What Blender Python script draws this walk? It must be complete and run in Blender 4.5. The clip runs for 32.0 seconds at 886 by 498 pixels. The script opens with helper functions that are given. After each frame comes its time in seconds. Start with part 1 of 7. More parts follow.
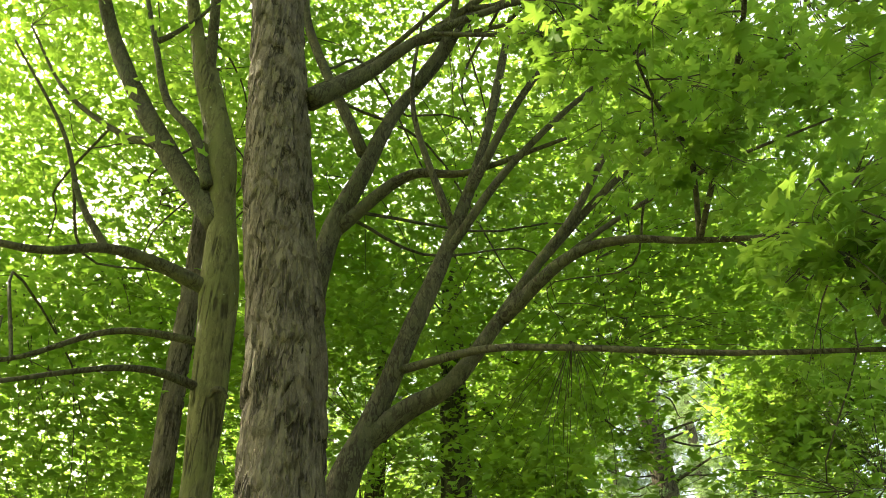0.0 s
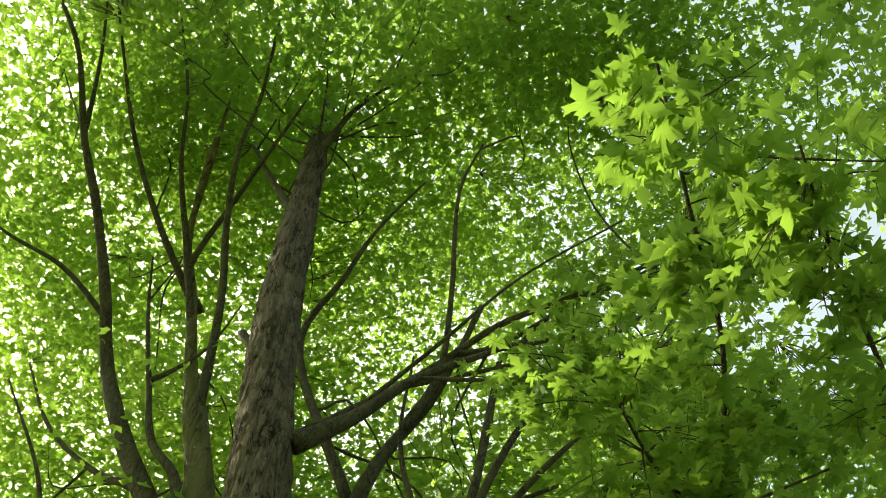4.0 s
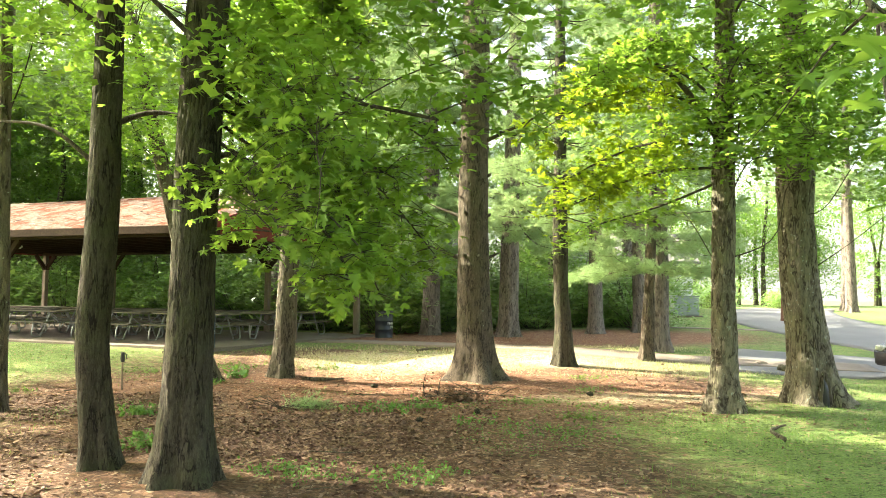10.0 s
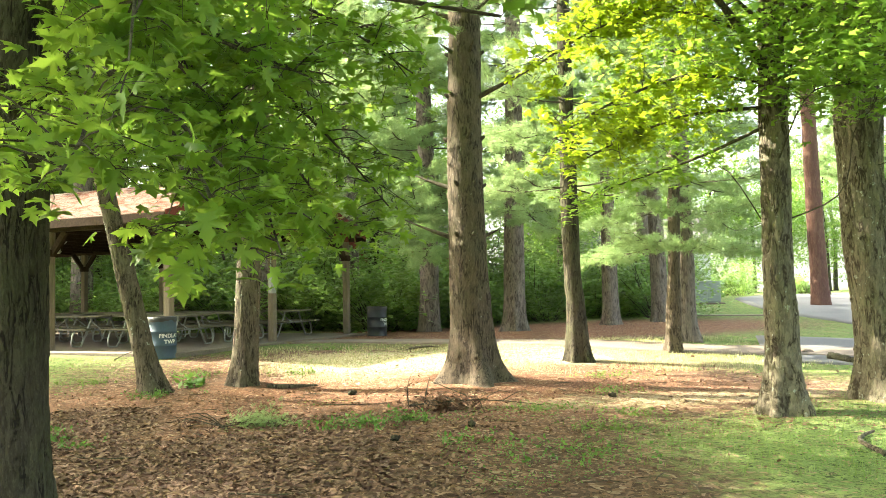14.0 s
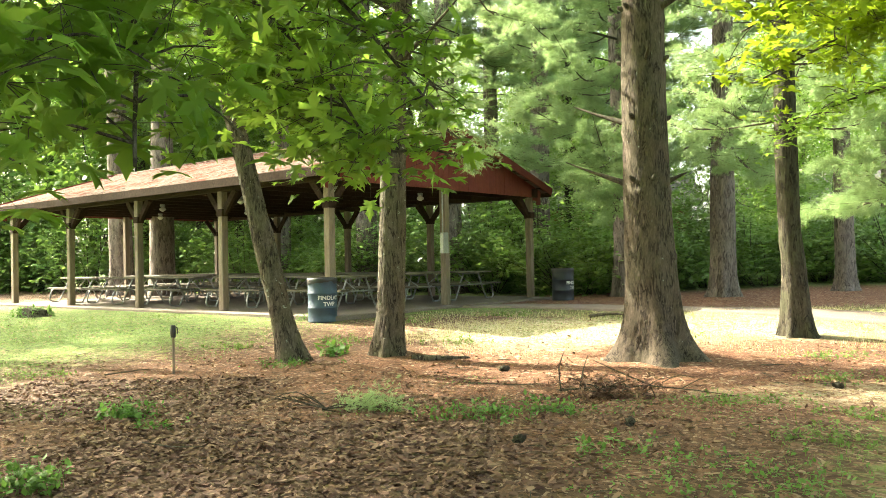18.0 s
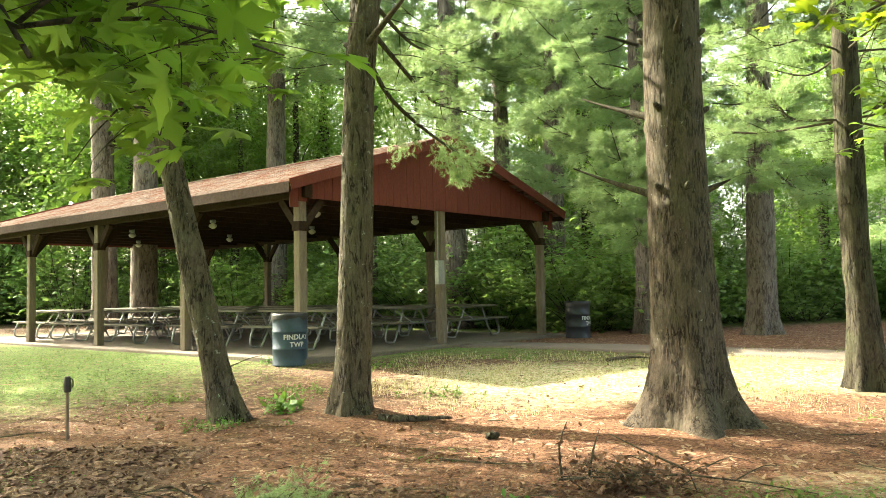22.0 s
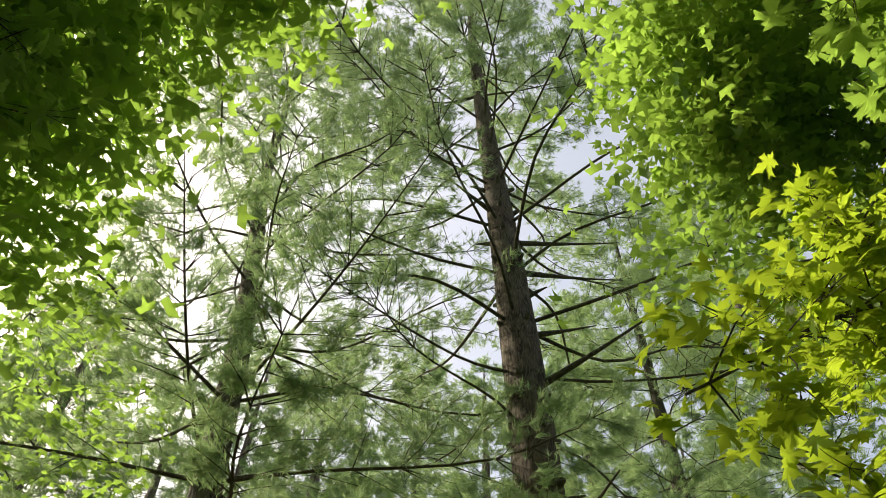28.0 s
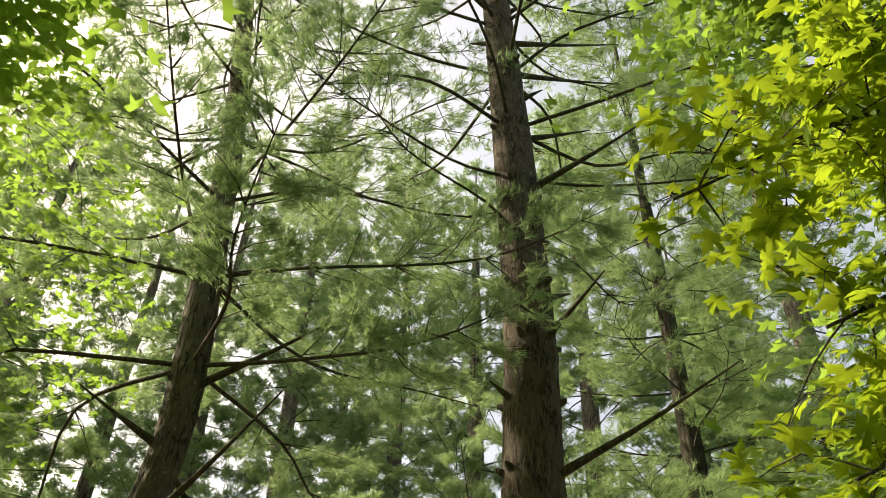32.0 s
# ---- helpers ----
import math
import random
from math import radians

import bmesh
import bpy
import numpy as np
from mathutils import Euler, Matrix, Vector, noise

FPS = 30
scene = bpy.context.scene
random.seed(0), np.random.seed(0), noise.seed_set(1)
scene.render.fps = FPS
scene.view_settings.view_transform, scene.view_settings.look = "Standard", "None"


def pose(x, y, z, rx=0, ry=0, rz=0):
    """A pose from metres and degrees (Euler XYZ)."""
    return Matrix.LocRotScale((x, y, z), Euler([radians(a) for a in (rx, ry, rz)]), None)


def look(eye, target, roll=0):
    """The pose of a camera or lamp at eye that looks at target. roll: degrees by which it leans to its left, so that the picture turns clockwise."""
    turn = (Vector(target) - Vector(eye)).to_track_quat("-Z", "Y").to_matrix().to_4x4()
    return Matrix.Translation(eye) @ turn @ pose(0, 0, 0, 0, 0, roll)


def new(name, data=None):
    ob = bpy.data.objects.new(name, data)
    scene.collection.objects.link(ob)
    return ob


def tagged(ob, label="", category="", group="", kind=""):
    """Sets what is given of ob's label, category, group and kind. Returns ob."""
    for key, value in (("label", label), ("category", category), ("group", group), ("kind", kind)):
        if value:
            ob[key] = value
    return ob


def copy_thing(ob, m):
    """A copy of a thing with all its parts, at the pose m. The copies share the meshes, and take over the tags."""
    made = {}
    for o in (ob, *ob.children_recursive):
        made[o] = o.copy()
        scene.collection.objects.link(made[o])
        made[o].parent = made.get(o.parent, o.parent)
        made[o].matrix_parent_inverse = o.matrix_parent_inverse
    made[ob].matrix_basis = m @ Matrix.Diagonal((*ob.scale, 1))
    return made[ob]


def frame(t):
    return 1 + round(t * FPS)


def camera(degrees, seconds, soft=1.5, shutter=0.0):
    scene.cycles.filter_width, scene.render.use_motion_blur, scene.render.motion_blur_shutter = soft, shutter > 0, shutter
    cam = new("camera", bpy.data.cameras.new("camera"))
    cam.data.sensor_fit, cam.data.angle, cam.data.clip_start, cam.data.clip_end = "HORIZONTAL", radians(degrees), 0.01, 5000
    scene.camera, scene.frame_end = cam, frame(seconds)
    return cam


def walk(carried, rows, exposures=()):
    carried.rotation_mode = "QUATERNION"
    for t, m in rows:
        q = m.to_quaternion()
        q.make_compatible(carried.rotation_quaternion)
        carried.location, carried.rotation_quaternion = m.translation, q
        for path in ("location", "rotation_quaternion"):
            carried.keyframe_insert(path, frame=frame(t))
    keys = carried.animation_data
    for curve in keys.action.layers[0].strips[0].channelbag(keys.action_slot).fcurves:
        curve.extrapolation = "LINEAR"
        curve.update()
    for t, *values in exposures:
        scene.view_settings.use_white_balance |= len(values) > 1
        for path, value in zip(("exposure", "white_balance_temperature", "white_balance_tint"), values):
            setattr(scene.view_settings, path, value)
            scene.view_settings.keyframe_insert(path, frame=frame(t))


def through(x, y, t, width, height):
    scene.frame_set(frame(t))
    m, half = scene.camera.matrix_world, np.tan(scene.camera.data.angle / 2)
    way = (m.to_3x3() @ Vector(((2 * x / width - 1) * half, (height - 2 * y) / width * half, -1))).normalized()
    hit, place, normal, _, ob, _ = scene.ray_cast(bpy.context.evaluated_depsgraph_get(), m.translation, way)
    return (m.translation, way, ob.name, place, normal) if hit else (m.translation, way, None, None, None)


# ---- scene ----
cam = camera(57.3, 32.0, soft=0.75)
PATH = [
    (0.0, 0.357, 2.002, 1.655, 127.81, 1.20, 1.50),
    (0.5, 0.357, 2.002, 1.676, 132.87, 1.80, 2.00),
    (1.0, 0.368, 1.992, 1.709, 139.89, 1.90, 2.50),
    (1.5, 0.379, 1.970, 1.741, 148.36, 1.80, 2.40),
    (2.0, 0.389, 1.948, 1.752, 153.90, 1.40, 1.80),
    (2.5, 0.400, 1.959, 1.752, 157.15, 1.00, 1.50),
    (4.5, 0.379, 1.981, 1.720, 147.00, 1.30, 0.30),
    (5.0, 0.368, 2.002, 1.709, 142.24, 1.30, -0.20),
    (5.5, 0.368, 2.035, 1.698, 135.64, 0.90, -0.80),
    (6.0, 0.368, 2.078, 1.633, 123.88, 0.90, -1.60),
    (6.5, 0.379, 2.154, 1.568, 111.32, 0.80, -2.60),
    (7.0, 0.357, 2.240, 1.536, 99.95, 1.52, -6.58),
    (7.5, 0.395, 2.325, 1.515, 95.12, 2.02, -9.94),
    (8.0, 0.533, 2.463, 1.504, 94.31, 1.18, -11.19),
    (8.5, 0.627, 2.629, 1.494, 93.16, 0.19, -11.25),
    (9.0, 0.739, 2.858, 1.492, 93.05, 0.38, -11.59),
    (9.5, 0.871, 3.120, 1.455, 92.97, -0.03, -11.73),
    (10.0, 0.995, 3.284, 1.468, 93.34, -0.62, -11.68),
    (10.5, 1.041, 3.559, 1.457, 93.28, -0.84, -12.07),
    (11.0, 1.162, 3.867, 1.407, 93.28, -0.63, -11.88),
    (11.5, 1.279, 4.151, 1.384, 93.19, -0.18, -10.48),
    (12.0, 1.356, 4.469, 1.368, 93.10, 0.61, -10.56),
    (12.5, 1.472, 4.840, 1.341, 93.07, 0.72, -10.38),
    (13.0, 1.573, 5.178, 1.317, 93.65, 1.00, -10.88),
    (13.5, 1.739, 5.527, 1.287, 93.83, 1.08, -11.32),
    (14.0, 1.864, 5.799, 1.274, 93.22, 1.19, -10.99),
    (14.5, 1.992, 6.110, 1.268, 93.16, 1.12, -10.38),
    (15.0, 2.215, 6.371, 1.271, 93.27, 1.12, -2.09),
    (15.5, 2.259, 6.614, 1.271, 92.58, 0.68, -0.43),
    (17.5, 2.815, 7.463, 1.218, 91.26, 1.35, 4.25),
    (18.0, 2.885, 7.860, 1.211, 90.86, 1.15, 4.09),
    (18.5, 2.915, 8.155, 1.225, 90.51, 0.53, 3.53),
    (19.0, 2.973, 8.552, 1.233, 90.74, 0.51, 2.96),
    (19.5, 3.029, 8.883, 1.222, 90.66, -0.43, 4.55),
    (20.0, 3.062, 9.134, 1.277, 92.61, -0.03, 4.65),
    (20.5, 3.078, 9.518, 1.220, 93.65, 0.29, 5.08),
    (21.0, 3.137, 9.828, 1.206, 93.54, 0.41, 5.66),
    (21.5, 3.172, 10.089, 1.242, 93.25, 0.61, 5.81),
    (22.0, 3.242, 10.429, 1.227, 93.07, 1.10, 5.57),
    (22.5, 3.342, 10.646, 1.242, 92.09, 1.17, 4.81),
    (23.0, 3.400, 11.013, 1.231, 92.00, 0.46, -1.16),
    (23.5, 3.478, 11.273, 1.240, 92.64, 0.77, -3.49),
    (24.0, 3.581, 11.516, 1.233, 94.28, 0.89, -2.98),
    (24.5, 3.618, 11.856, 1.268, 95.75, 0.09, -2.84),
    (26.5, 3.300, 12.400, 1.350, 119.40, 0.60, -3.60),
    (27.0, 3.300, 12.400, 1.350, 126.99, -0.83, -5.17),
    (27.5, 3.300, 12.400, 1.350, 135.72, -1.18, -5.88),
    (28.0, 3.300, 12.400, 1.350, 144.64, -1.47, -6.39),
    (28.5, 3.300, 12.400, 1.350, 151.76, -1.33, -6.39),
    (29.0, 3.300, 12.400, 1.350, 157.83, -1.47, -6.48),
    (29.5, 3.300, 12.400, 1.350, 161.42, -1.37, -6.51),
    (30.0, 3.300, 12.400, 1.350, 159.44, -1.28, -6.63),
    (30.5, 3.300, 12.400, 1.350, 152.59, -1.28, -6.87),
    (31.0, 3.300, 12.400, 1.350, 143.67, -1.31, -7.14),
    (31.5, 3.300, 12.400, 1.350, 138.73, -1.40, -7.14),
    (32.0, 3.300, 12.400, 1.350, 130.78, -1.61, -7.30),
]
walk(cam, [(t, pose(*p)) for t, *p in PATH],
     exposures=[(0.0, 2.0, 7900, -5), (1.2, 1.5, 7900, -5), (2.0, 1.15, 7700, -10), (4.2, 1.2, 7700, -8), (5.0, 1.45, 7800, -6), (6.0, 2.28, 7600, -5), (7.5, 2.53, 7300, 2), (14.0, 2.83, 7200, 3), (22.0, 2.5, 7250, 2), (24.5, 2.2, 7300, 2), (26.5, 1.35, 7300, 2), (28.0, 0.64, 7050, 9), (29.2, 0.76, 7200, 9), (30.2, 0.85, 7150, 10), (32.0, 0.8, 7700, 8)])

# ---- world and sun ----
SUN_TO = Vector((-0.70, 0.355, 0.616)).normalized()   # towards the sun
world = bpy.data.worlds.new("world")
scene.world = world
world.use_nodes = True
wn, wl = world.node_tree.nodes, world.node_tree.links
sky = wn.new("ShaderNodeTexSky")
sky.sky_type = "NISHITA"
sky.sun_disc = False
sky.sun_elevation = math.asin(SUN_TO.z)
sky.sun_rotation = math.atan2(SUN_TO.x, SUN_TO.y)
sky.air_density, sky.dust_density, sky.ozone_density = 0.9, 7.0, 1.0
wn["Background"].inputs["Strength"].default_value = 0.15
sky_fill = wn.new("ShaderNodeMix")   # even white added over the whole sky, to whiten it and fill the shade
sky_fill.data_type, sky_fill.blend_type = "RGBA", "ADD"
sky_fill.inputs[0].default_value = 1.0
sky_fill.inputs[7].default_value = (1.2, 1.23, 1.26, 1.0)
wl.new(sky.outputs[0], sky_fill.inputs[6])
wl.new(sky_fill.outputs[2], wn["Background"].inputs["Color"])
sun_data = bpy.data.lights.new("sun", "SUN")
sun_data.energy, sun_data.angle, sun_data.color = 5.0, radians(0.6), (1.0, 0.93, 0.82)
sun = new("sun", sun_data)
sun.matrix_world = look((0, 0, 0), tuple(-SUN_TO))

# ---- numeric helpers ----
def vnoise(p, freq=1.0, seed=0):
    """Smooth value noise in -1..1 at the points p (n, 3)."""
    q = np.asarray(p, float) * freq + seed * 17.31
    i = np.floor(q).astype(np.int64)
    f = q - i
    f = f * f * (3 - 2 * f)
    out = np.zeros(len(q))
    for dx in (0, 1):
        for dy in (0, 1):
            for dz in (0, 1):
                h = (i[:, 0] + dx) * 374761393 + (i[:, 1] + dy) * 668265263 + (i[:, 2] + dz) * 2147483647 + seed * 974711
                h = (h ^ (h >> 13)) * 1274126177
                h = ((h ^ (h >> 16)) & 0xFFFFFF) / 8388607.5 - 1.0
                w = (f[:, 0] if dx else 1 - f[:, 0]) * (f[:, 1] if dy else 1 - f[:, 1]) * (f[:, 2] if dz else 1 - f[:, 2])
                out += h * w
    return out


def fbm(p, freq, octaves=3, seed=0):
    return sum(vnoise(p, freq * 2 ** k, seed + k) * 0.5 ** k for k in range(octaves))


def mesh_np(name, verts, faces, smooth=False):
    """A mesh from arrays; faces is (m, k) with k corners each, or a list of such arrays."""
    verts = np.asarray(verts, np.float32)
    groups = faces if isinstance(faces, list) else [faces]
    groups = [np.asarray(g, np.int32) for g in groups if len(g)]
    me = bpy.data.meshes.new(name)
    me.vertices.add(len(verts))
    me.vertices.foreach_set("co", verts.ravel())
    loops = np.concatenate([g.ravel() for g in groups])
    sizes = np.concatenate([np.full(len(g), g.shape[1], np.int32) for g in groups])
    me.loops.add(len(loops))
    me.loops.foreach_set("vertex_index", loops)
    me.polygons.add(len(sizes))
    me.polygons.foreach_set("loop_start", np.concatenate([[0], np.cumsum(sizes)[:-1]]).astype(np.int32))
    me.polygons.foreach_set("loop_total", sizes)
    if smooth:
        me.polygons.foreach_set("use_smooth", np.ones(len(sizes), bool))
    me.update(calc_edges=True)
    return me


def part(name, data, material, parent=None, label="", kind=""):
    """Links a mesh (or a bmesh) as one object under its thing."""
    if isinstance(data, bmesh.types.BMesh):
        me = bpy.data.meshes.new(name)
        data.to_mesh(me)
        data.free()
        data = me
    if material is not None and not data.materials:
        data.materials.append(material)
    ob = new(name, data)
    if parent is not None:
        ob.parent = parent
    if label or kind:
        tagged(ob, label, kind=kind)
    return ob


def thing(name, m, label, category, group="", kind=""):
    ob = new(name)
    ob.empty_display_size = 0.2
    ob.matrix_basis = m
    return tagged(ob, label, category, group, kind)


def bm_box(bm, lo, hi, bevel=0.0):
    geom = bmesh.ops.create_cube(bm, size=1.0)
    c = [(a + b) / 2 for a, b in zip(lo, hi)]
    s = [b - a for a, b in zip(lo, hi)]
    bmesh.ops.scale(bm, vec=s, verts=geom["verts"])
    bmesh.ops.translate(bm, vec=c, verts=geom["verts"])
    if bevel > 0:
        edges = list({e for v in geom["verts"] for e in v.link_edges})
        bmesh.ops.bevel(bm, geom=edges, offset=bevel, segments=1, affect="EDGES", profile=0.5)
    return geom["verts"]


def box(lo, hi, bevel=0.006):
    bm = bmesh.new()
    bm_box(bm, lo, hi, bevel)
    return bm


def beam(a, b, w, h, bevel=0.006, roll=0.0):
    """A squared timber from a to b, w wide and h deep."""
    a, b = Vector(a), Vector(b)
    d = b - a
    bm = bmesh.new()
    bm_box(bm, (-w / 2, -h / 2, 0), (w / 2, h / 2, d.length), bevel)
    m = Matrix.Translation(a) @ d.to_track_quat("Z", "Y").to_matrix().to_4x4() @ Matrix.Rotation(roll, 4, "Z")
    bm.transform(m)
    return bm


def smooth_line(pts, n):
    """n points of a smooth curve through pts (Catmull-Rom)."""
    p = np.asarray(pts, float)
    p = np.vstack([2 * p[0] - p[1], p, 2 * p[-1] - p[-2]])
    k = len(p) - 3
    t = np.linspace(0, k - 1e-6, n)
    i = t.astype(int)
    f = (t - i)[:, None]
    a, b, c, d = p[i], p[i + 1], p[i + 2], p[i + 3]
    return 0.5 * (2 * b + (c - a) * f + (2 * a - 5 * b + 4 * c - d) * f ** 2 + (3 * b - a - 3 * c + d) * f ** 3)


def tube(pts, radii, seg=8, n=None, rough=None, furrows=None):
    """A tube along a smooth line. radii: values spread over its length. rough(points, angle, along): extra radius. Quads and two caps."""
    n = n or max(4, 4 * len(pts))
    line = smooth_line(pts, n)
    rad = np.interp(np.linspace(0, 1, n), np.linspace(0, 1, len(radii)), radii)
    tan = np.gradient(line, axis=0)
    tan /= np.linalg.norm(tan, axis=1)[:, None]
    ref = np.array([1.0, 0.0, 0.0]) if abs(tan[0, 0]) < 0.9 else np.array([0.0, 1.0, 0.0])
    side = np.zeros((n, 3))
    s = ref - tan[0] * (ref @ tan[0])
    for k in range(n):
        s = s - tan[k] * (s @ tan[k])
        s /= np.linalg.norm(s)
        side[k] = s
    up = np.cross(tan, side)
    ang = np.linspace(0, 2 * np.pi, seg, endpoint=False)
    dirs = side[:, None, :] * np.cos(ang)[None, :, None] + up[:, None, :] * np.sin(ang)[None, :, None]
    base = line[:, None, :] + dirs * rad[:, None, None]
    r = np.repeat(rad[:, None], seg, 1)
    if rough is not None:
        along = np.concatenate([[0], np.cumsum(np.linalg.norm(np.diff(line, axis=0), axis=1))])
        extra = rough(base.reshape(-1, 3), np.tile(ang, n), np.repeat(along, seg))
        if isinstance(extra, tuple):
            if furrows is not None:
                furrows.append(extra[1])
            extra = extra[0]
        r = r + extra.reshape(n, seg)
    v = (line[:, None, :] + dirs * r[:, :, None]).reshape(-1, 3)
    k = np.arange(n - 1)[:, None] * seg
    j = np.arange(seg)[None, :]
    j2 = (j + 1) % seg
    quads = np.stack([k + j, k + j2, k + seg + j2, k + seg + j], -1).reshape(-1, 4)
    caps = np.array([list(range(seg))[::-1], list(range((n - 1) * seg, n * seg))])
    return v, quads, caps, line


def tube_mesh(name, pts, radii, seg=8, n=None, rough=None, smooth=True):
    return trunk_mesh(name, pts, radii, seg, n, rough, smooth)[0]


def trunk_mesh(name, pts, radii, seg, n, rough, smooth=True):
    """A tube's mesh with its furrows kept as an attribute, and its centre line."""
    fur = []
    v, q, c, line = tube(pts, radii, seg, n, rough, fur)
    me = mesh_np(name, v, [q, c], smooth)
    if fur:
        a = me.attributes.new("furrow", "FLOAT", "POINT")
        a.data.foreach_set("value", fur[0].astype(np.float32))
    return me, line


def cells(u, v, nu, seed):
    """Cellular noise on a cylinder: u runs round in nu cells, v along. Distances to the two nearest seeds, a number for the cell, and the offset along it."""
    iu, iv = np.floor(u).astype(np.int64), np.floor(v).astype(np.int64)
    f1, f2 = np.full(len(u), 9.0), np.full(len(u), 9.0)
    ident, dv1 = np.zeros(len(u)), np.zeros(len(u))
    for du in (-1, 0, 1):
        for dv in (-1, 0, 1):
            a, b = (iu + du) % nu, iv + dv
            h = (a * 374761393 + b * 668265263 + seed * 974711)
            h = (h ^ (h >> 13)) * 1274126177
            h = h ^ (h >> 16)
            ru, rv = (h & 0xFFFF) / 65535.0, ((h >> 16) & 0xFFFF) / 65535.0
            x, y = iu + du + ru - u, iv + dv + rv - v
            d = np.hypot(x, y)
            near = d < f1
            f2 = np.where(near, f1, np.minimum(f2, d))
            f1 = np.where(near, d, f1)
            ident = np.where(near, ru * 0.61 + rv * 0.39, ident)
            dv1 = np.where(near, -y, dv1)
    return f1, f2, ident, dv1


def join_arrays(chunks):
    """Joins (verts, quads or tris) chunks with the same corner count."""
    vs, fs, at = [], [], 0
    for v, f in chunks:
        vs.append(v)
        fs.append(f + at)
        at += len(v)
    return np.vstack(vs), np.vstack(fs)


def random_frames(rng, n, tilt):
    """n turned frames (n, 3, 3), columns x, y, normal; the normals lean off the vertical by about tilt radians."""
    az, lean, spin = rng.uniform(0, 2 * np.pi, n), np.abs(rng.normal(0, tilt, n)), rng.uniform(0, 2 * np.pi, n)
    nz = np.stack([np.sin(lean) * np.cos(az), np.sin(lean) * np.sin(az), np.cos(lean)], 1)
    a = np.stack([np.cos(spin), np.sin(spin), np.zeros(n)], 1)
    a -= nz * (a * nz).sum(1)[:, None]
    a /= np.linalg.norm(a, axis=1)[:, None]
    return np.stack([a, np.cross(nz, a), nz], 2)


def scatter(template, places, frames, sizes):
    """Copies of a small template (verts, faces) at the places, as one array pair."""
    tv, tf = template
    n = len(places)
    v = np.einsum("nij,kj->nki", frames, tv) * np.asarray(sizes)[:, None, None] + places[:, None, :]
    f = tf[None] + (np.arange(n) * len(tv))[:, None, None]
    return v.reshape(-1, 3), f.reshape(-1, tf.shape[1])


def maple_leaf():
    """A five-lobed leaf with toothed, pointed lobes, about one unit wide, its stalk end at the origin, lobes towards +y, folded along its veins."""
    half = [(0.0, 0.0), (0.14, -0.05), (0.36, -0.07), (0.26, 0.05), (0.38, 0.14), (0.22, 0.19), (0.44, 0.26), (0.62, 0.28), (0.50, 0.38),
            (0.56, 0.54), (0.37, 0.46), (0.14, 0.41), (0.25, 0.62), (0.13, 0.73), (0.0, 1.05)]
    pts = half + [(-x, y) for x, y in half[-2:0:-1]]
    v = np.array([(x, y, -0.42 * x * x - 0.16 * max(0.0, y - 0.3) ** 2 - 0.10 * abs(x) * (1 if k % 2 else 0.2)) for k, (x, y) in enumerate(pts)] + [(0.0, 0.25, 0.035)])
    m = len(pts)
    f = np.array([(m, k, (k + 1) % m) for k in range(m)])
    return v, f


def plain_leaf(width=0.62):
    v = np.array([(0, 0, 0), (width / 2, 0.45, -0.06), (0, 1.0, -0.05), (-width / 2, 0.45, -0.06)], float)
    return v, np.array([(0, 1, 2), (0, 2, 3)])


def lobed_leaf():
    """A cheaper lobed leaf for the middle distance."""
    v = np.array([(0, 0, 0), (0.40, -0.02, -.05), (0.60, 0.46, -.14), (0.15, 0.42, 0.02), (0.0, 1.06, -.09), (-0.15, 0.42, 0.02), (-0.60, 0.46, -.14), (-0.40, -0.02, -.05)], float)
    return v, np.array([(0, 1, 3), (1, 2, 3), (3, 4, 5), (0, 3, 5), (0, 5, 7), (7, 5, 6)])


def needle_tuft(rng, count=11, length=1.0, width=0.05, spread=0.75):
    """A brush of thin needles pointing along +y, one triangle each."""
    vs, fs = [], []
    for k in range(count):
        a = rng.uniform(0, 2 * np.pi)
        s = spread * np.sqrt(rng.uniform(0.05, 1))
        d = np.array([np.cos(a) * s, 1.0, np.sin(a) * s])
        d *= length * rng.uniform(0.75, 1.05) / np.linalg.norm(d)
        o = np.array([0, rng.uniform(-0.35, 0.25), 0])
        w = np.cross(d, rng.normal(0, 1, 3))
        w *= width / np.linalg.norm(w)
        vs += [o - w / 2, o + w / 2, o + d + np.array([0, 0, -0.08])]
        fs.append((3 * k, 3 * k + 1, 3 * k + 2))
    return np.array(vs), np.array(fs)

# ---- materials ----
def shader(name):
    m = bpy.data.materials.new(name)
    m.use_nodes = True
    nt = m.node_tree
    return m, nt.nodes, nt.links, nt.nodes["Principled BSDF"]


def mix_colour(n, l, fac, a, b, mode="MIX"):
    """A colour mix; a, b: colours or sockets; fac: number or socket."""
    k = n.new("ShaderNodeMix")
    k.data_type, k.blend_type = "RGBA", mode
    for socket, value in ((k.inputs[0], fac), (k.inputs[6], a), (k.inputs[7], b)):
        if isinstance(value, bpy.types.NodeSocket):
            l.new(value, socket)
        elif isinstance(value, (int, float)):
            socket.default_value = value
        else:
            socket.default_value = (*value, 1.0)
    return k.outputs[2]


def noise_tex(n, l, scale, detail=4.0, rough=0.6, stretch=None, distort=0.0, space="Object"):
    c = n.new("ShaderNodeTexCoord")
    t = n.new("ShaderNodeTexNoise")
    t.inputs["Scale"].default_value, t.inputs["Detail"].default_value = scale, detail
    t.inputs["Roughness"].default_value, t.inputs["Distortion"].default_value = rough, distort
    if stretch:
        mp = n.new("ShaderNodeMapping")
        mp.inputs["Scale"].default_value = stretch
        l.new(c.outputs[space], mp.inputs[0])
        l.new(mp.outputs[0], t.inputs["Vector"])
    else:
        l.new(c.outputs[space], t.inputs["Vector"])
    return t.outputs["Fac"]


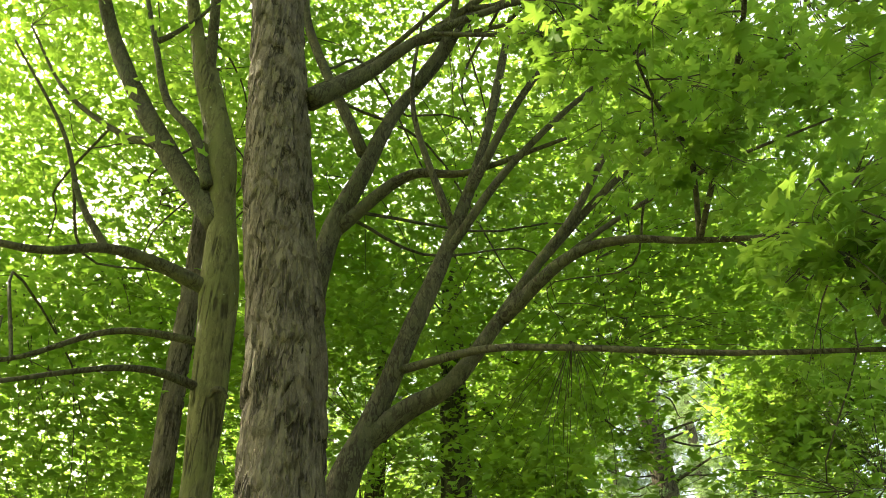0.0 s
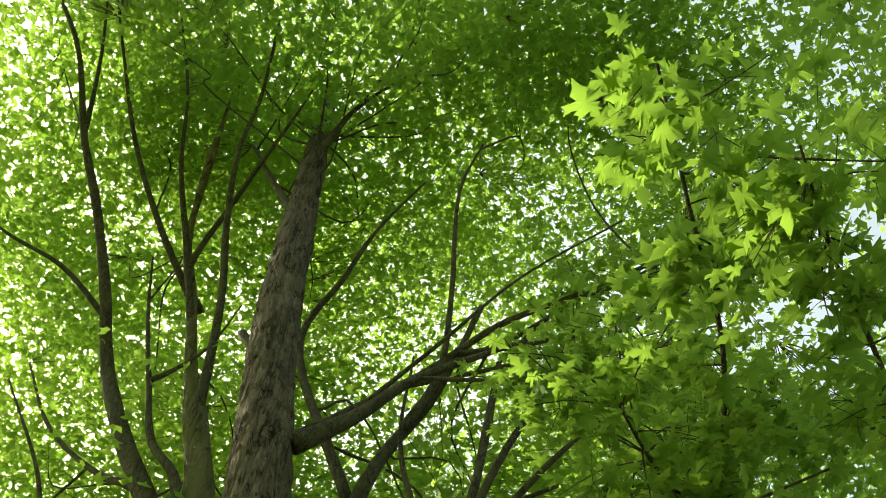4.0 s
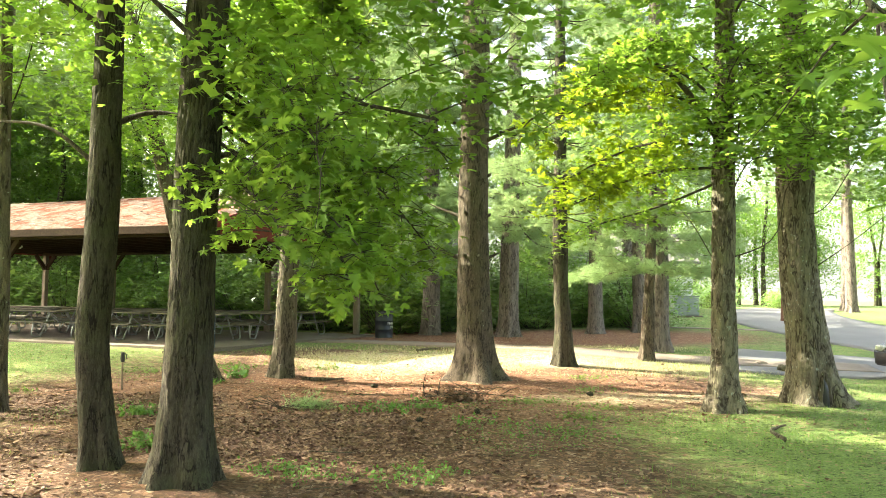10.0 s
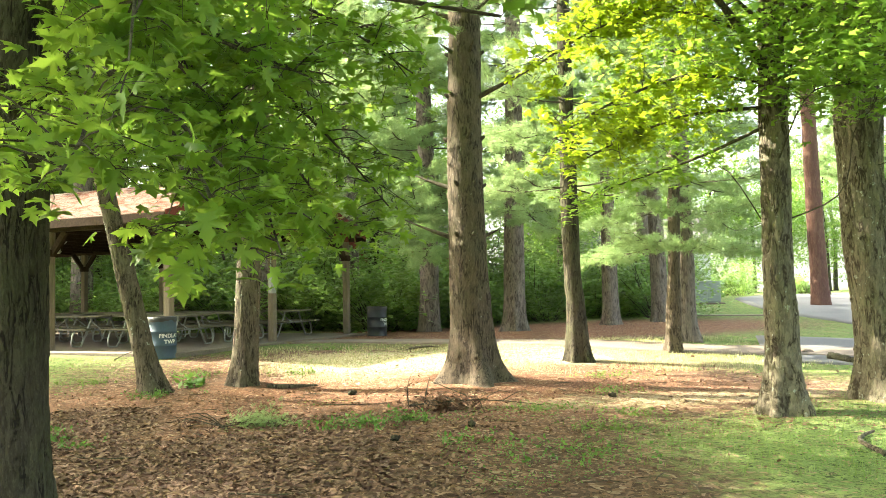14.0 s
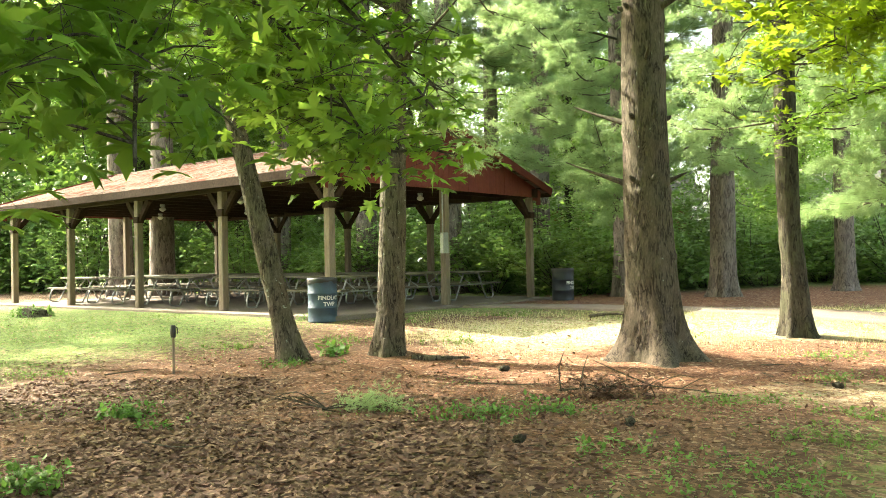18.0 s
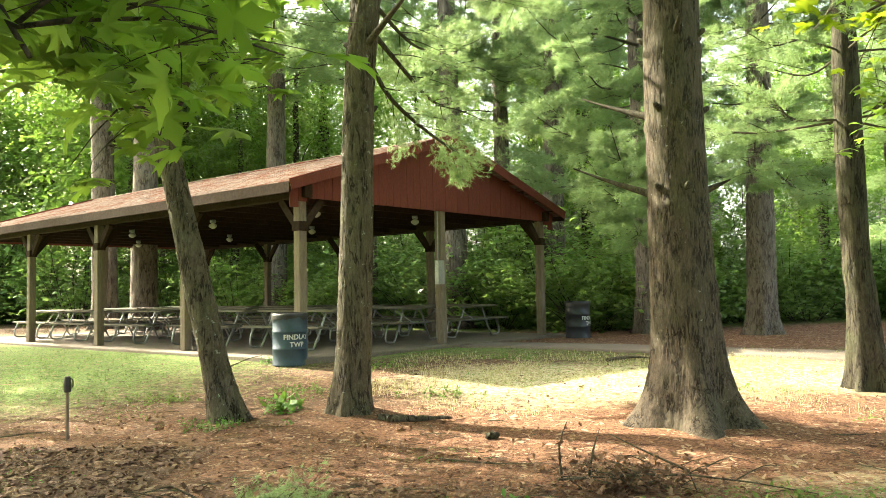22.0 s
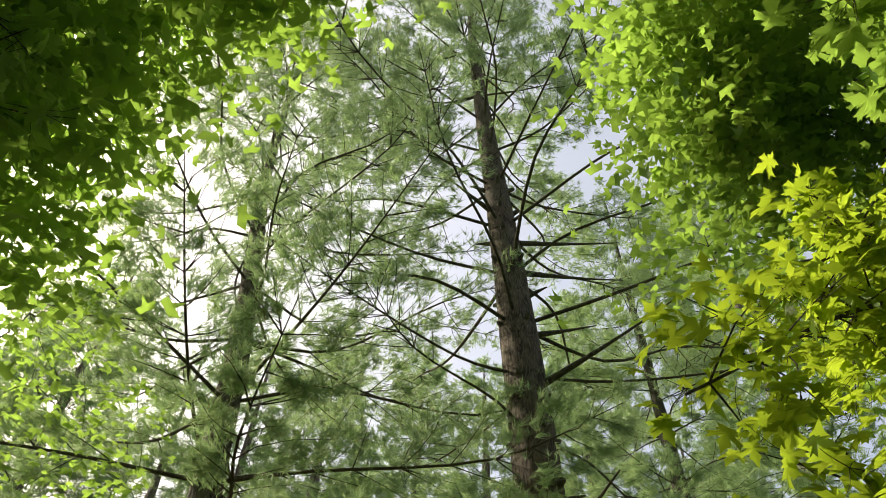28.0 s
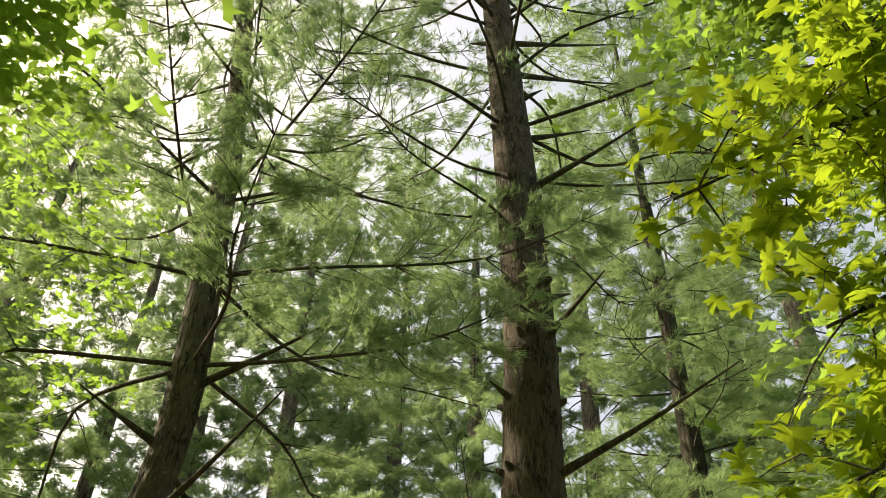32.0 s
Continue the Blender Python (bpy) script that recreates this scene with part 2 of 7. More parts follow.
def ramp(n, l, fac, lo, hi):
    """Maps lo..hi of fac to 0..1, clamped."""
    k = n.new("ShaderNodeMapRange")
    k.inputs[1].default_value, k.inputs[2].default_value = lo, hi
    l.new(fac, k.inputs[0])
    return k.outputs[0]


def bump(n, l, bsdf, height, strength=0.5, distance=0.02):
    b = n.new("ShaderNodeBump")
    b.inputs["Strength"].default_value, b.inputs["Distance"].default_value = strength, distance
    l.new(height, b.inputs["Height"])
    l.new(b.outputs[0], bsdf.inputs["Normal"])


def plain(name, a, b, scale=6.0, roughness=0.6, metal=0.0, bump_by=0.15, stretch=None, fine=40.0, distance=0.01, gloss=0.5):
    """A surface of two near colours, mottled at two scales, with fine relief."""
    m, n, l, p = shader(name)
    big = noise_tex(n, l, scale, 5, 0.6, stretch)
    small = noise_tex(n, l, fine, 4, 0.65, stretch)
    c = mix_colour(n, l, ramp(n, l, big, 0.35, 0.65), a, b)
    c = mix_colour(n, l, ramp(n, l, small, 0.3, 0.8), c, [0.62 * x for x in b])
    l.new(c, p.inputs["Base Color"])
    p.inputs["Roughness"].default_value, p.inputs["Metallic"].default_value = roughness, metal
    p.inputs["Specular IOR Level"].default_value = gloss
    bump(n, l, p, small, bump_by, distance)
    return m


def bark(name, ridge, furrow, moss, moss_amount=0.4, cell=24.0, tall=0.25, gap=0.12, depth=0.02, lichen=0.0, patchy=0.0, warp=0.5):
    """Bark: narrow plates parted by dark cracks, streaked, flaked, mossy and flecked with lichen. cell: plates to the metre; tall: how far they are drawn out."""
    m, n, l, p = shader(name)
    at = n.new("ShaderNodeAttribute")
    at.attribute_name = "furrow"
    c = n.new("ShaderNodeTexCoord")
    w = n.new("ShaderNodeTexNoise")
    w.inputs["Scale"].default_value, w.inputs["Detail"].default_value, w.inputs["Roughness"].default_value = cell * 0.55, 5, 0.65
    mw = n.new("ShaderNodeMapping")
    mw.inputs["Scale"].default_value = (1, 1, 0.5)
    l.new(c.outputs["Object"], mw.inputs[0])
    l.new(mw.outputs[0], w.inputs["Vector"])
    mp = n.new("ShaderNodeMapping")
    mp.inputs["Scale"].default_value = (cell, cell, cell * tall)
    l.new(c.outputs["Object"], mp.inputs[0])
    v = n.new("ShaderNodeVectorMath")
    v.operation = "MULTIPLY_ADD"
    l.new(w.outputs["Color"], v.inputs[0])
    v.inputs[1].default_value = (warp * 1.6, warp * 1.6, warp * 2.2)
    l.new(mp.outputs[0], v.inputs[2])
    vo = n.new("ShaderNodeTexVoronoi")
    vo.feature = "DISTANCE_TO_EDGE"
    vo.inputs["Scale"].default_value = 1.0
    l.new(v.outputs[0], vo.inputs["Vector"])
    vc = n.new("ShaderNodeTexVoronoi")
    vc.inputs["Scale"].default_value = 1.0
    l.new(v.outputs[0], vc.inputs["Vector"])
    fine = noise_tex(n, l, 70, 6, 0.75, (1, 1, 0.35))
    streak = noise_tex(n, l, cell * 1.6, 5, 0.7, (1, 1, 0.26))
    broad = noise_tex(n, l, 1.4, 4, 0.6)
    wide = noise_tex(n, l, 7.0, 3, 0.6, (1, 1, 0.5))
    sep = n.new("ShaderNodeSeparateColor")
    l.new(vc.outputs["Color"], sep.inputs[0])
    col = mix_colour(n, l, sep.outputs[0], [x * 0.62 for x in ridge], [x * 1.06 for x in ridge])
    col = mix_colour(n, l, ramp(n, l, streak, 0.52, 0.72), col, [x * 1.32 for x in ridge])
    col = mix_colour(n, l, ramp(n, l, streak, 0.45, 0.32), col, [x * 0.68 for x in ridge])
    col = mix_colour(n, l, ramp(n, l, fine, 0.56, 0.74), col, [x * 1.6 for x in ridge])
    col = mix_colour(n, l, ramp(n, l, fine, 0.42, 0.28), col, [x * 0.4 for x in ridge])
    k = n.new("ShaderNodeMath")
    k.operation = "MULTIPLY"
    k.inputs[1].default_value = moss_amount
    l.new(ramp(n, l, broad, 0.42, 0.62), k.inputs[0])
    col = mix_colour(n, l, k.outputs[0], col, moss)
    if lichen:
        spot = noise_tex(n, l, 11, 5, 0.65)
        col = mix_colour(n, l, ramp(n, l, spot, 0.70 - lichen, 0.74 - lichen), col, (0.36, 0.39, 0.33))
    fissure = noise_tex(n, l, cell * 0.5, 4, 0.62, (1, 1, tall * 0.7), 0.5)
    off = n.new("ShaderNodeMath")
    off.operation = "SUBTRACT"
    off.inputs[1].default_value = 0.5
    l.new(fissure, off.inputs[0])
    dist = n.new("ShaderNodeMath")
    dist.operation = "ABSOLUTE"
    l.new(off.outputs[0], dist.inputs[0])
    line = ramp(n, l, dist.outputs[0], 0.012 + gap * 0.5, 0.004 + gap * 0.1)
    broken = ramp(n, l, wide, 0.36 + patchy * 0.2, 0.52 + patchy * 0.2)
    crack = n.new("ShaderNodeMath")
    crack.operation = "MULTIPLY"
    l.new(line, crack.inputs[0])
    l.new(broken, crack.inputs[1])
    seam = n.new("ShaderNodeMath")
    seam.operation = "MULTIPLY"
    seam.inputs[1].default_value = 0.3
    l.new(ramp(n, l, vo.outputs["Distance"], gap * 0.8, gap * 0.2), seam.inputs[0])
    both = n.new("ShaderNodeMath")
    both.operation = "MAXIMUM"
    l.new(crack.outputs[0], both.inputs[0])
    l.new(seam.outputs[0], both.inputs[1])
    col = mix_colour(n, l, both.outputs[0], col, furrow)
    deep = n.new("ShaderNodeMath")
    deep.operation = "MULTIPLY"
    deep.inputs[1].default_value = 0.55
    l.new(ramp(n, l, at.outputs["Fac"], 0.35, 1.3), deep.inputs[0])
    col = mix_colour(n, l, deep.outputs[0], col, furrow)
    plate = n.new("ShaderNodeMath")
    plate.operation = "SUBTRACT"
    plate.inputs[0].default_value = 1.0
    l.new(both.outputs[0], plate.inputs[1])
    plate = plate.outputs[0]
    l.new(col, p.inputs["Base Color"])
    p.inputs["Roughness"].default_value = 0.92
    p.inputs["Specular IOR Level"].default_value = 0.2
    h = n.new("ShaderNodeMath")
    h.operation = "MULTIPLY_ADD"
    l.new(fine, h.inputs[0])
    h.inputs[1].default_value = 0.35
    l.new(plate, h.inputs[2])
    h2 = n.new("ShaderNodeMath")
    h2.operation = "MULTIPLY_ADD"
    l.new(streak, h2.inputs[0])
    h2.inputs[1].default_value = 0.5
    l.new(h.outputs[0], h2.inputs[2])
    bump(n, l, p, h2.outputs[0], 0.9, depth)
    return m


def foliage(name, a, b, c, through=(0.30, 0.45, 0.05), share=0.45, roughness=0.45, dead=0.0):
    """Leaves: each island takes its own tint; part of the light passes through."""
    m, n, l, p = shader(name)
    g = n.new("ShaderNodeNewGeometry")
    r = g.outputs["Random Per Island"]
    col = mix_colour(n, l, ramp(n, l, r, 0.0, 0.6), a, b)
    col = mix_colour(n, l, ramp(n, l, r, 0.6, 1.0), col, c)
    if dead:
        col = mix_colour(n, l, ramp(n, l, r, 1.0 - dead, 1.0 - dead + 0.002), col, (0.22, 0.11, 0.04))
    l.new(col, p.inputs["Base Color"])
    p.inputs["Roughness"].default_value = roughness
    p.inputs["Specular IOR Level"].default_value = 0.35
    t = n.new("ShaderNodeBsdfTranslucent")
    tc = mix_colour(n, l, 0.55, col, through)
    l.new(tc, t.inputs["Color"])
    mx = n.new("ShaderNodeMixShader")
    mx.inputs[0].default_value = share
    l.new(p.outputs[0], mx.inputs[1])
    l.new(t.outputs[0], mx.inputs[2])
    l.new(mx.outputs[0], n["Material Output"].inputs["Surface"])
    return m


bark_shag = bark("bark_shaggy_grey", (0.165, 0.13, 0.11), (0.034, 0.026, 0.021), (0.10, 0.088, 0.07), 0.25, 26.0, 0.17, 0.08, 0.024, 0.0, 0.25, 1.2)
bark_pine = bark("bark_pine_furrowed", (0.135, 0.106, 0.08), (0.03, 0.0225, 0.017), (0.105, 0.11, 0.07), 0.35, 46.0, 0.2, 0.10, 0.018, 0.03, 0.2, 0.9)
bark_smooth = bark("bark_smooth_green_grey", (0.14, 0.122, 0.066), (0.035, 0.028, 0.018), (0.115, 0.12, 0.05), 0.6, 10.0, 0.11, 0.055, 0.012, 0.03, 0.4, 1.0)
bark_dark = bark("bark_dark_maple", (0.075, 0.066, 0.047), (0.017, 0.014, 0.011), (0.06, 0.072, 0.031), 0.5, 32.0, 0.17, 0.08, 0.018, 0.0, 0.2, 1.2)
bark_grey = bark("bark_grey_maple", (0.15, 0.125, 0.094), (0.03, 0.023, 0.018), (0.115, 0.122, 0.068), 0.45, 27.0, 0.22, 0.085, 0.026, 0.06, 0.25, 1.3)
bark_pale = bark("bark_pale_dappled", (0.205, 0.18, 0.135), (0.055, 0.044, 0.033), (0.20, 0.20, 0.12), 0.4, 18.0, 0.30, 0.09, 0.022, 0.08, 0.1, 1.4)
bark_far = bark("bark_pine_pale_grey", (0.215, 0.18, 0.152), (0.06, 0.048, 0.04), (0.19, 0.18, 0.14), 0.35, 28.0, 0.22, 0.10, 0.02, 0.03, 0.2, 0.9)
bark_red = bark("bark_reddish", (0.125, 0.07, 0.055), (0.10, 0.05, 0.04), (0.16, 0.09, 0.06), 0.3, 18.0, 0.2, 0.1, 0.01)
bark_limb = bark("bark_limb", (0.10, 0.088, 0.064), (0.04, 0.032, 0.025), (0.08, 0.09, 0.045), 0.4, 40.0, 0.5, 0.08, 0.006)
leaf_maple = foliage("leaf_maple", (0.06, 0.147, 0.03), (0.09, 0.198, 0.038), (0.13, 0.235, 0.045), (0.44, 0.65, 0.085), 0.62)
# yellower maple leaf, its colour also brightened to look sunlit
leaf_sunny = foliage("leaf_maple_sunlit", (0.10, 0.19, 0.02), (0.14, 0.235, 0.025), (0.21, 0.275, 0.03), (0.55, 0.70, 0.04), 0.6)
leaf_wood = foliage("leaf_woodland", (0.06, 0.14, 0.03), (0.09, 0.185, 0.04), (0.155, 0.26, 0.06), (0.38, 0.58, 0.09), 0.42, 0.33)
leaf_shrub = foliage("leaf_shrub", (0.09, 0.18, 0.045), (0.135, 0.24, 0.06), (0.23, 0.34, 0.105), (0.42, 0.62, 0.13), 0.36, 0.3)
needle_green = foliage("pine_needles", (0.15, 0.245, 0.11), (0.22, 0.335, 0.15), (0.31, 0.42, 0.19), (0.48, 0.64, 0.26), 0.42, 0.45, 0.012)
grass_green = foliage("grass_blade", (0.075, 0.15, 0.03), (0.115, 0.20, 0.045), (0.19, 0.24, 0.085), (0.30, 0.42, 0.08), 0.35, 0.6)
sunlit_straw_blade = foliage("sunlit_dry_grass_blade", (0.30, 0.32, 0.11), (0.50, 0.46, 0.26), (0.68, 0.61, 0.42), (0.6, 0.55, 0.3), 0.3, 0.7)
weed_green = foliage("weed_leaf", (0.05, 0.13, 0.03), (0.08, 0.19, 0.04), (0.12, 0.24, 0.05), (0.25, 0.42, 0.06), 0.35, 0.5)
dry_leaf = foliage("dry_leaf", (0.08, 0.042, 0.027), (0.135, 0.074, 0.045), (0.25, 0.165, 0.105), (0.25, 0.14, 0.06), 0.12, 0.75)
chip_wood = foliage("wood_chip", (0.07, 0.038, 0.026), (0.125, 0.07, 0.047), (0.26, 0.17, 0.115), (0.2, 0.1, 0.05), 0.03, 0.85)
wood_post = plain("weathered_post_wood", (0.29, 0.235, 0.18), (0.19, 0.15, 0.115), 2.5, 0.85, 0, 0.4, (6, 6, 0.6), 14, 0.01, 0.2)
# dark brown timber, deepened further for the shade under the roof
wood_dark = plain("dark_shaded_roof_timber", (0.058, 0.037, 0.026), (0.038, 0.024, 0.017), 2.0, 0.9, 0, 0.3, None, 18, 0.01, 0.1)
wood_red = plain("barn_red_board", (0.20, 0.052, 0.038), (0.165, 0.042, 0.03), 1.6, 0.8, 0, 0.25, (5, 5, 0.8), 20, 0.01, 0.25)
wood_table = plain("weathered_table_plank", (0.21, 0.19, 0.145), (0.14, 0.13, 0.10), 3.0, 0.8, 0, 0.3, (1, 6, 6), 16, 0.01, 0.25)
metal_galv = plain("galvanised_tube", (0.42, 0.43, 0.42), (0.33, 0.34, 0.33), 9, 0.42, 0.85, 0.05)
metal_dark = plain("dark_metal", (0.03, 0.03, 0.03), (0.05, 0.045, 0.04), 9, 0.5, 0.3, 0.05)
drum_blue = plain("drum_blue_paint", (0.022, 0.05, 0.085), (0.032, 0.068, 0.105), 5, 0.5, 0.0, 0.12, None, 22)
drum_navy = plain("drum_navy_paint", (0.008, 0.011, 0.018), (0.014, 0.02, 0.03), 5, 0.45, 0.0, 0.12, None, 22)
bag_black = plain("black_bin_bag", (0.012, 0.012, 0.013), (0.02, 0.02, 0.022), 12, 0.35, 0, 0.5)
paint_white = plain("white_paint", (0.75, 0.76, 0.75), (0.62, 0.63, 0.62), 14, 0.6)
concrete = plain("concrete_slab", (0.215, 0.175, 0.14), (0.155, 0.12, 0.095), 1.4, 0.9, 0, 0.25, None, 30)
asphalt = plain("asphalt", (0.16, 0.16, 0.165), (0.125, 0.125, 0.13), 0.6, 0.85, 0, 0.3, None, 60)
box_green = plain("utility_box_paint", (0.30, 0.34, 0.31), (0.25, 0.29, 0.26), 2, 0.5)
siding_white = plain("white_siding", (0.72, 0.73, 0.74), (0.64, 0.65, 0.66), 2, 0.6)
brick_red = plain("red_brick_wall", (0.26, 0.09, 0.065), (0.21, 0.075, 0.055), 3, 0.85)
roof_grey = plain("grey_roof", (0.13, 0.125, 0.12), (0.10, 0.095, 0.09), 4, 0.9)
lamp_white = plain("white_lamp_glass", (0.7, 0.68, 0.62), (0.6, 0.58, 0.52), 6, 0.4)
car_black = plain("black_car_paint", (0.012, 0.013, 0.016), (0.016, 0.017, 0.02), 3, 0.18, 0.2, 0.0)
rubber = plain("tyre_rubber", (0.02, 0.02, 0.02), (0.03, 0.03, 0.03), 12, 0.85)
glass_dark = plain("dark_window_glass", (0.015, 0.018, 0.02), (0.02, 0.023, 0.025), 3, 0.08, 0.0, 0.0)


def roof_material():
    """Faded brown shingles with drifts of rust-red needles, each course a little different."""
    m, n, l, p = shader("brown_shingle_roof")
    big = noise_tex(n, l, 0.55, 5, 0.65)
    needles = noise_tex(n, l, 1.7, 7, 0.75)
    tabs = noise_tex(n, l, 6.0, 3, 0.6, (0.6, 2.2, 2.2))
    fine = noise_tex(n, l, 55, 4, 0.7)
    c = mix_colour(n, l, ramp(n, l, fine, 0.3, 0.7), (0.07, 0.047, 0.038), (0.135, 0.098, 0.08))
    c = mix_colour(n, l, ramp(n, l, tabs, 0.52, 0.62), c, (0.23, 0.18, 0.152))
    c = mix_colour(n, l, ramp(n, l, big, 0.42, 0.6), c, (0.15, 0.108, 0.088))
    c = mix_colour(n, l, ramp(n, l, needles, 0.50, 0.56), c, (0.10, 0.034, 0.018))
    c = mix_colour(n, l, ramp(n, l, needles, 0.42, 0.36), c, (0.04, 0.022, 0.016))
    l.new(c, p.inputs["Base Color"])
    p.inputs["Roughness"].default_value = 0.95
    p.inputs["Specular IOR Level"].default_value = 0.08
    bump(n, l, p, fine, 0.4, 0.01)
    return m


def ground_material():
    """Earth, needle litter, chips and turf, laid by the ground's own cover attributes."""
    m, n, l, p = shader("park_ground")
    def cover(name):
        a = n.new("ShaderNodeAttribute")
        a.attribute_name = name
        return a.outputs["Fac"]
    fine = noise_tex(n, l, 38, 6, 0.75)
    mid = noise_tex(n, l, 6.5, 5, 0.65)
    big = noise_tex(n, l, 1.1, 4, 0.6)
    def edged(a, width=0.35):
        k = n.new("ShaderNodeMath")
        k.operation = "ADD"
        l.new(a, k.inputs[0])
        s = n.new("ShaderNodeMath")
        s.operation = "MULTIPLY_ADD"
        l.new(mid, s.inputs[0])
        s.inputs[1].default_value, s.inputs[2].default_value = 1.1, -0.55
        l.new(s.outputs[0], k.inputs[1])
        return ramp(n, l, k.outputs[0], 0.5 - width / 2, 0.5 + width / 2)
    def flecks(scale, squash):
        """Small flat pieces lying every way: a value for each, and the gap round it."""
        tc = n.new("ShaderNodeTexCoord")
        nz = n.new("ShaderNodeTexNoise")
        nz.inputs["Scale"].default_value, nz.inputs["Detail"].default_value = 3.0, 2
        l.new(tc.outputs["Object"], nz.inputs["Vector"])
        vm = n.new("ShaderNodeVectorMath")
        vm.operation = "MULTIPLY_ADD"
        l.new(nz.outputs["Color"], vm.inputs[0])
        vm.inputs[1].default_value = (0.5, 0.5, 0.5)
        l.new(tc.outputs["Object"], vm.inputs[2])
        mpp = n.new("ShaderNodeMapping")
        mpp.inputs["Scale"].default_value = squash
        l.new(vm.outputs[0], mpp.inputs[0])
        vr = n.new("ShaderNodeTexVoronoi")
        vr.inputs["Scale"].default_value = scale
        l.new(mpp.outputs[0], vr.inputs["Vector"])
        sc = n.new("ShaderNodeSeparateColor")
        l.new(vr.outputs["Color"], sc.inputs[0])
        return sc.outputs[0], sc.outputs[1]
    fleck, fleck_b = flecks(26, (1, 0.6, 1))
    fibre, _ = flecks(60, (1, 0.28, 1))
    fibre_c, fibre_d = flecks(52, (0.26, 1, 1))
    earth = mix_colour(n, l, ramp(n, l, mid, 0.35, 0.65), (0.082, 0.05, 0.035), (0.125, 0.082, 0.057))
    earth = mix_colour(n, l, ramp(n, l, fine, 0.55, 0.72), earth, (0.20, 0.14, 0.098))
    earth = mix_colour(n, l, ramp(n, l, fine, 0.42, 0.3), earth, (0.065, 0.042, 0.03))
    earth = mix_colour(n, l, ramp(n, l, fleck, 0.70, 0.72), earth, (0.19, 0.115, 0.075))
    earth = mix_colour(n, l, ramp(n, l, fleck_b, 0.88, 0.9), earth, (0.28, 0.205, 0.145))
    earth = mix_colour(n, l, ramp(n, l, fleck, 0.24, 0.22), earth, (0.07, 0.042, 0.03))
    litter = mix_colour(n, l, ramp(n, l, mid, 0.35, 0.65), (0.115, 0.055, 0.034), (0.165, 0.085, 0.052))
    litter = mix_colour(n, l, ramp(n, l, fibre, 0.62, 0.7), litter, (0.25, 0.135, 0.085))
    litter = mix_colour(n, l, ramp(n, l, fibre_c, 0.72, 0.8), litter, (0.23, 0.115, 0.065))
    litter = mix_colour(n, l, ramp(n, l, fibre_d, 0.24, 0.16), litter, (0.07, 0.03, 0.02))
    litter = mix_colour(n, l, ramp(n, l, fleck_b, 0.93, 0.94), litter, (0.38, 0.27, 0.18))
    litter = mix_colour(n, l, ramp(n, l, fine, 0.55, 0.75), litter, (0.38, 0.24, 0.15))
    litter = mix_colour(n, l, ramp(n, l, fine, 0.42, 0.3), litter, (0.10, 0.042, 0.025))
    turf = mix_colour(n, l, ramp(n, l, mid, 0.3, 0.7), (0.085, 0.145, 0.04), (0.155, 0.215, 0.07))
    turf = mix_colour(n, l, ramp(n, l, fine, 0.5, 0.75), turf, (0.25, 0.27, 0.12))
    turf = mix_colour(n, l, ramp(n, l, fine, 0.42, 0.28), turf, (0.045, 0.07, 0.02))
    turf = mix_colour(n, l, ramp(n, l, big, 0.55, 0.75), turf, (0.24, 0.22, 0.10))
    turf = mix_colour(n, l, ramp(n, l, fibre, 0.74, 0.8), turf, (0.18, 0.25, 0.07))
    turf = mix_colour(n, l, ramp(n, l, fleck_b, 0.93, 0.95), turf, (0.26, 0.19, 0.11))
    turf = mix_colour(n, l, ramp(n, l, fibre_c, 0.2, 0.12), turf, (0.04, 0.06, 0.018))
    # dry grass, lightened so the strip reads as sunlit
    sunlit_straw = mix_colour(n, l, ramp(n, l, fine, 0.35, 0.7), (0.44, 0.39, 0.26), (0.72, 0.67, 0.51))
    sunlit_straw = mix_colour(n, l, ramp(n, l, fibre, 0.7, 0.78), sunlit_straw, (0.26, 0.29, 0.10))
    sunlit_straw = mix_colour(n, l, ramp(n, l, fleck, 0.26, 0.22), sunlit_straw, (0.28, 0.20, 0.12))
    sunlit_straw = mix_colour(n, l, ramp(n, l, mid, 0.56, 0.66), sunlit_straw, (0.33, 0.33, 0.16))
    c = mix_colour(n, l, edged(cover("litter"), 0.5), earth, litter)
    c = mix_colour(n, l, edged(cover("sunlit_straw"), 0.6), c, sunlit_straw)
    c = mix_colour(n, l, edged(cover("turf"), 0.4), c, turf)
    l.new(c, p.inputs["Base Color"])
    p.inputs["Roughness"].default_value = 0.95
    p.inputs["Specular IOR Level"].default_value = 0.15
    h = n.new("ShaderNodeMath")
    h.operation = "MULTIPLY_ADD"
    l.new(mid, h.inputs[0])
    h.inputs[1].default_value = 0.6
    l.new(fine, h.inputs[2])
    bump(n, l, p, h.outputs[0], 0.7, 0.04)
    return m


roof_brown = roof_material()
ground_mat = ground_material()

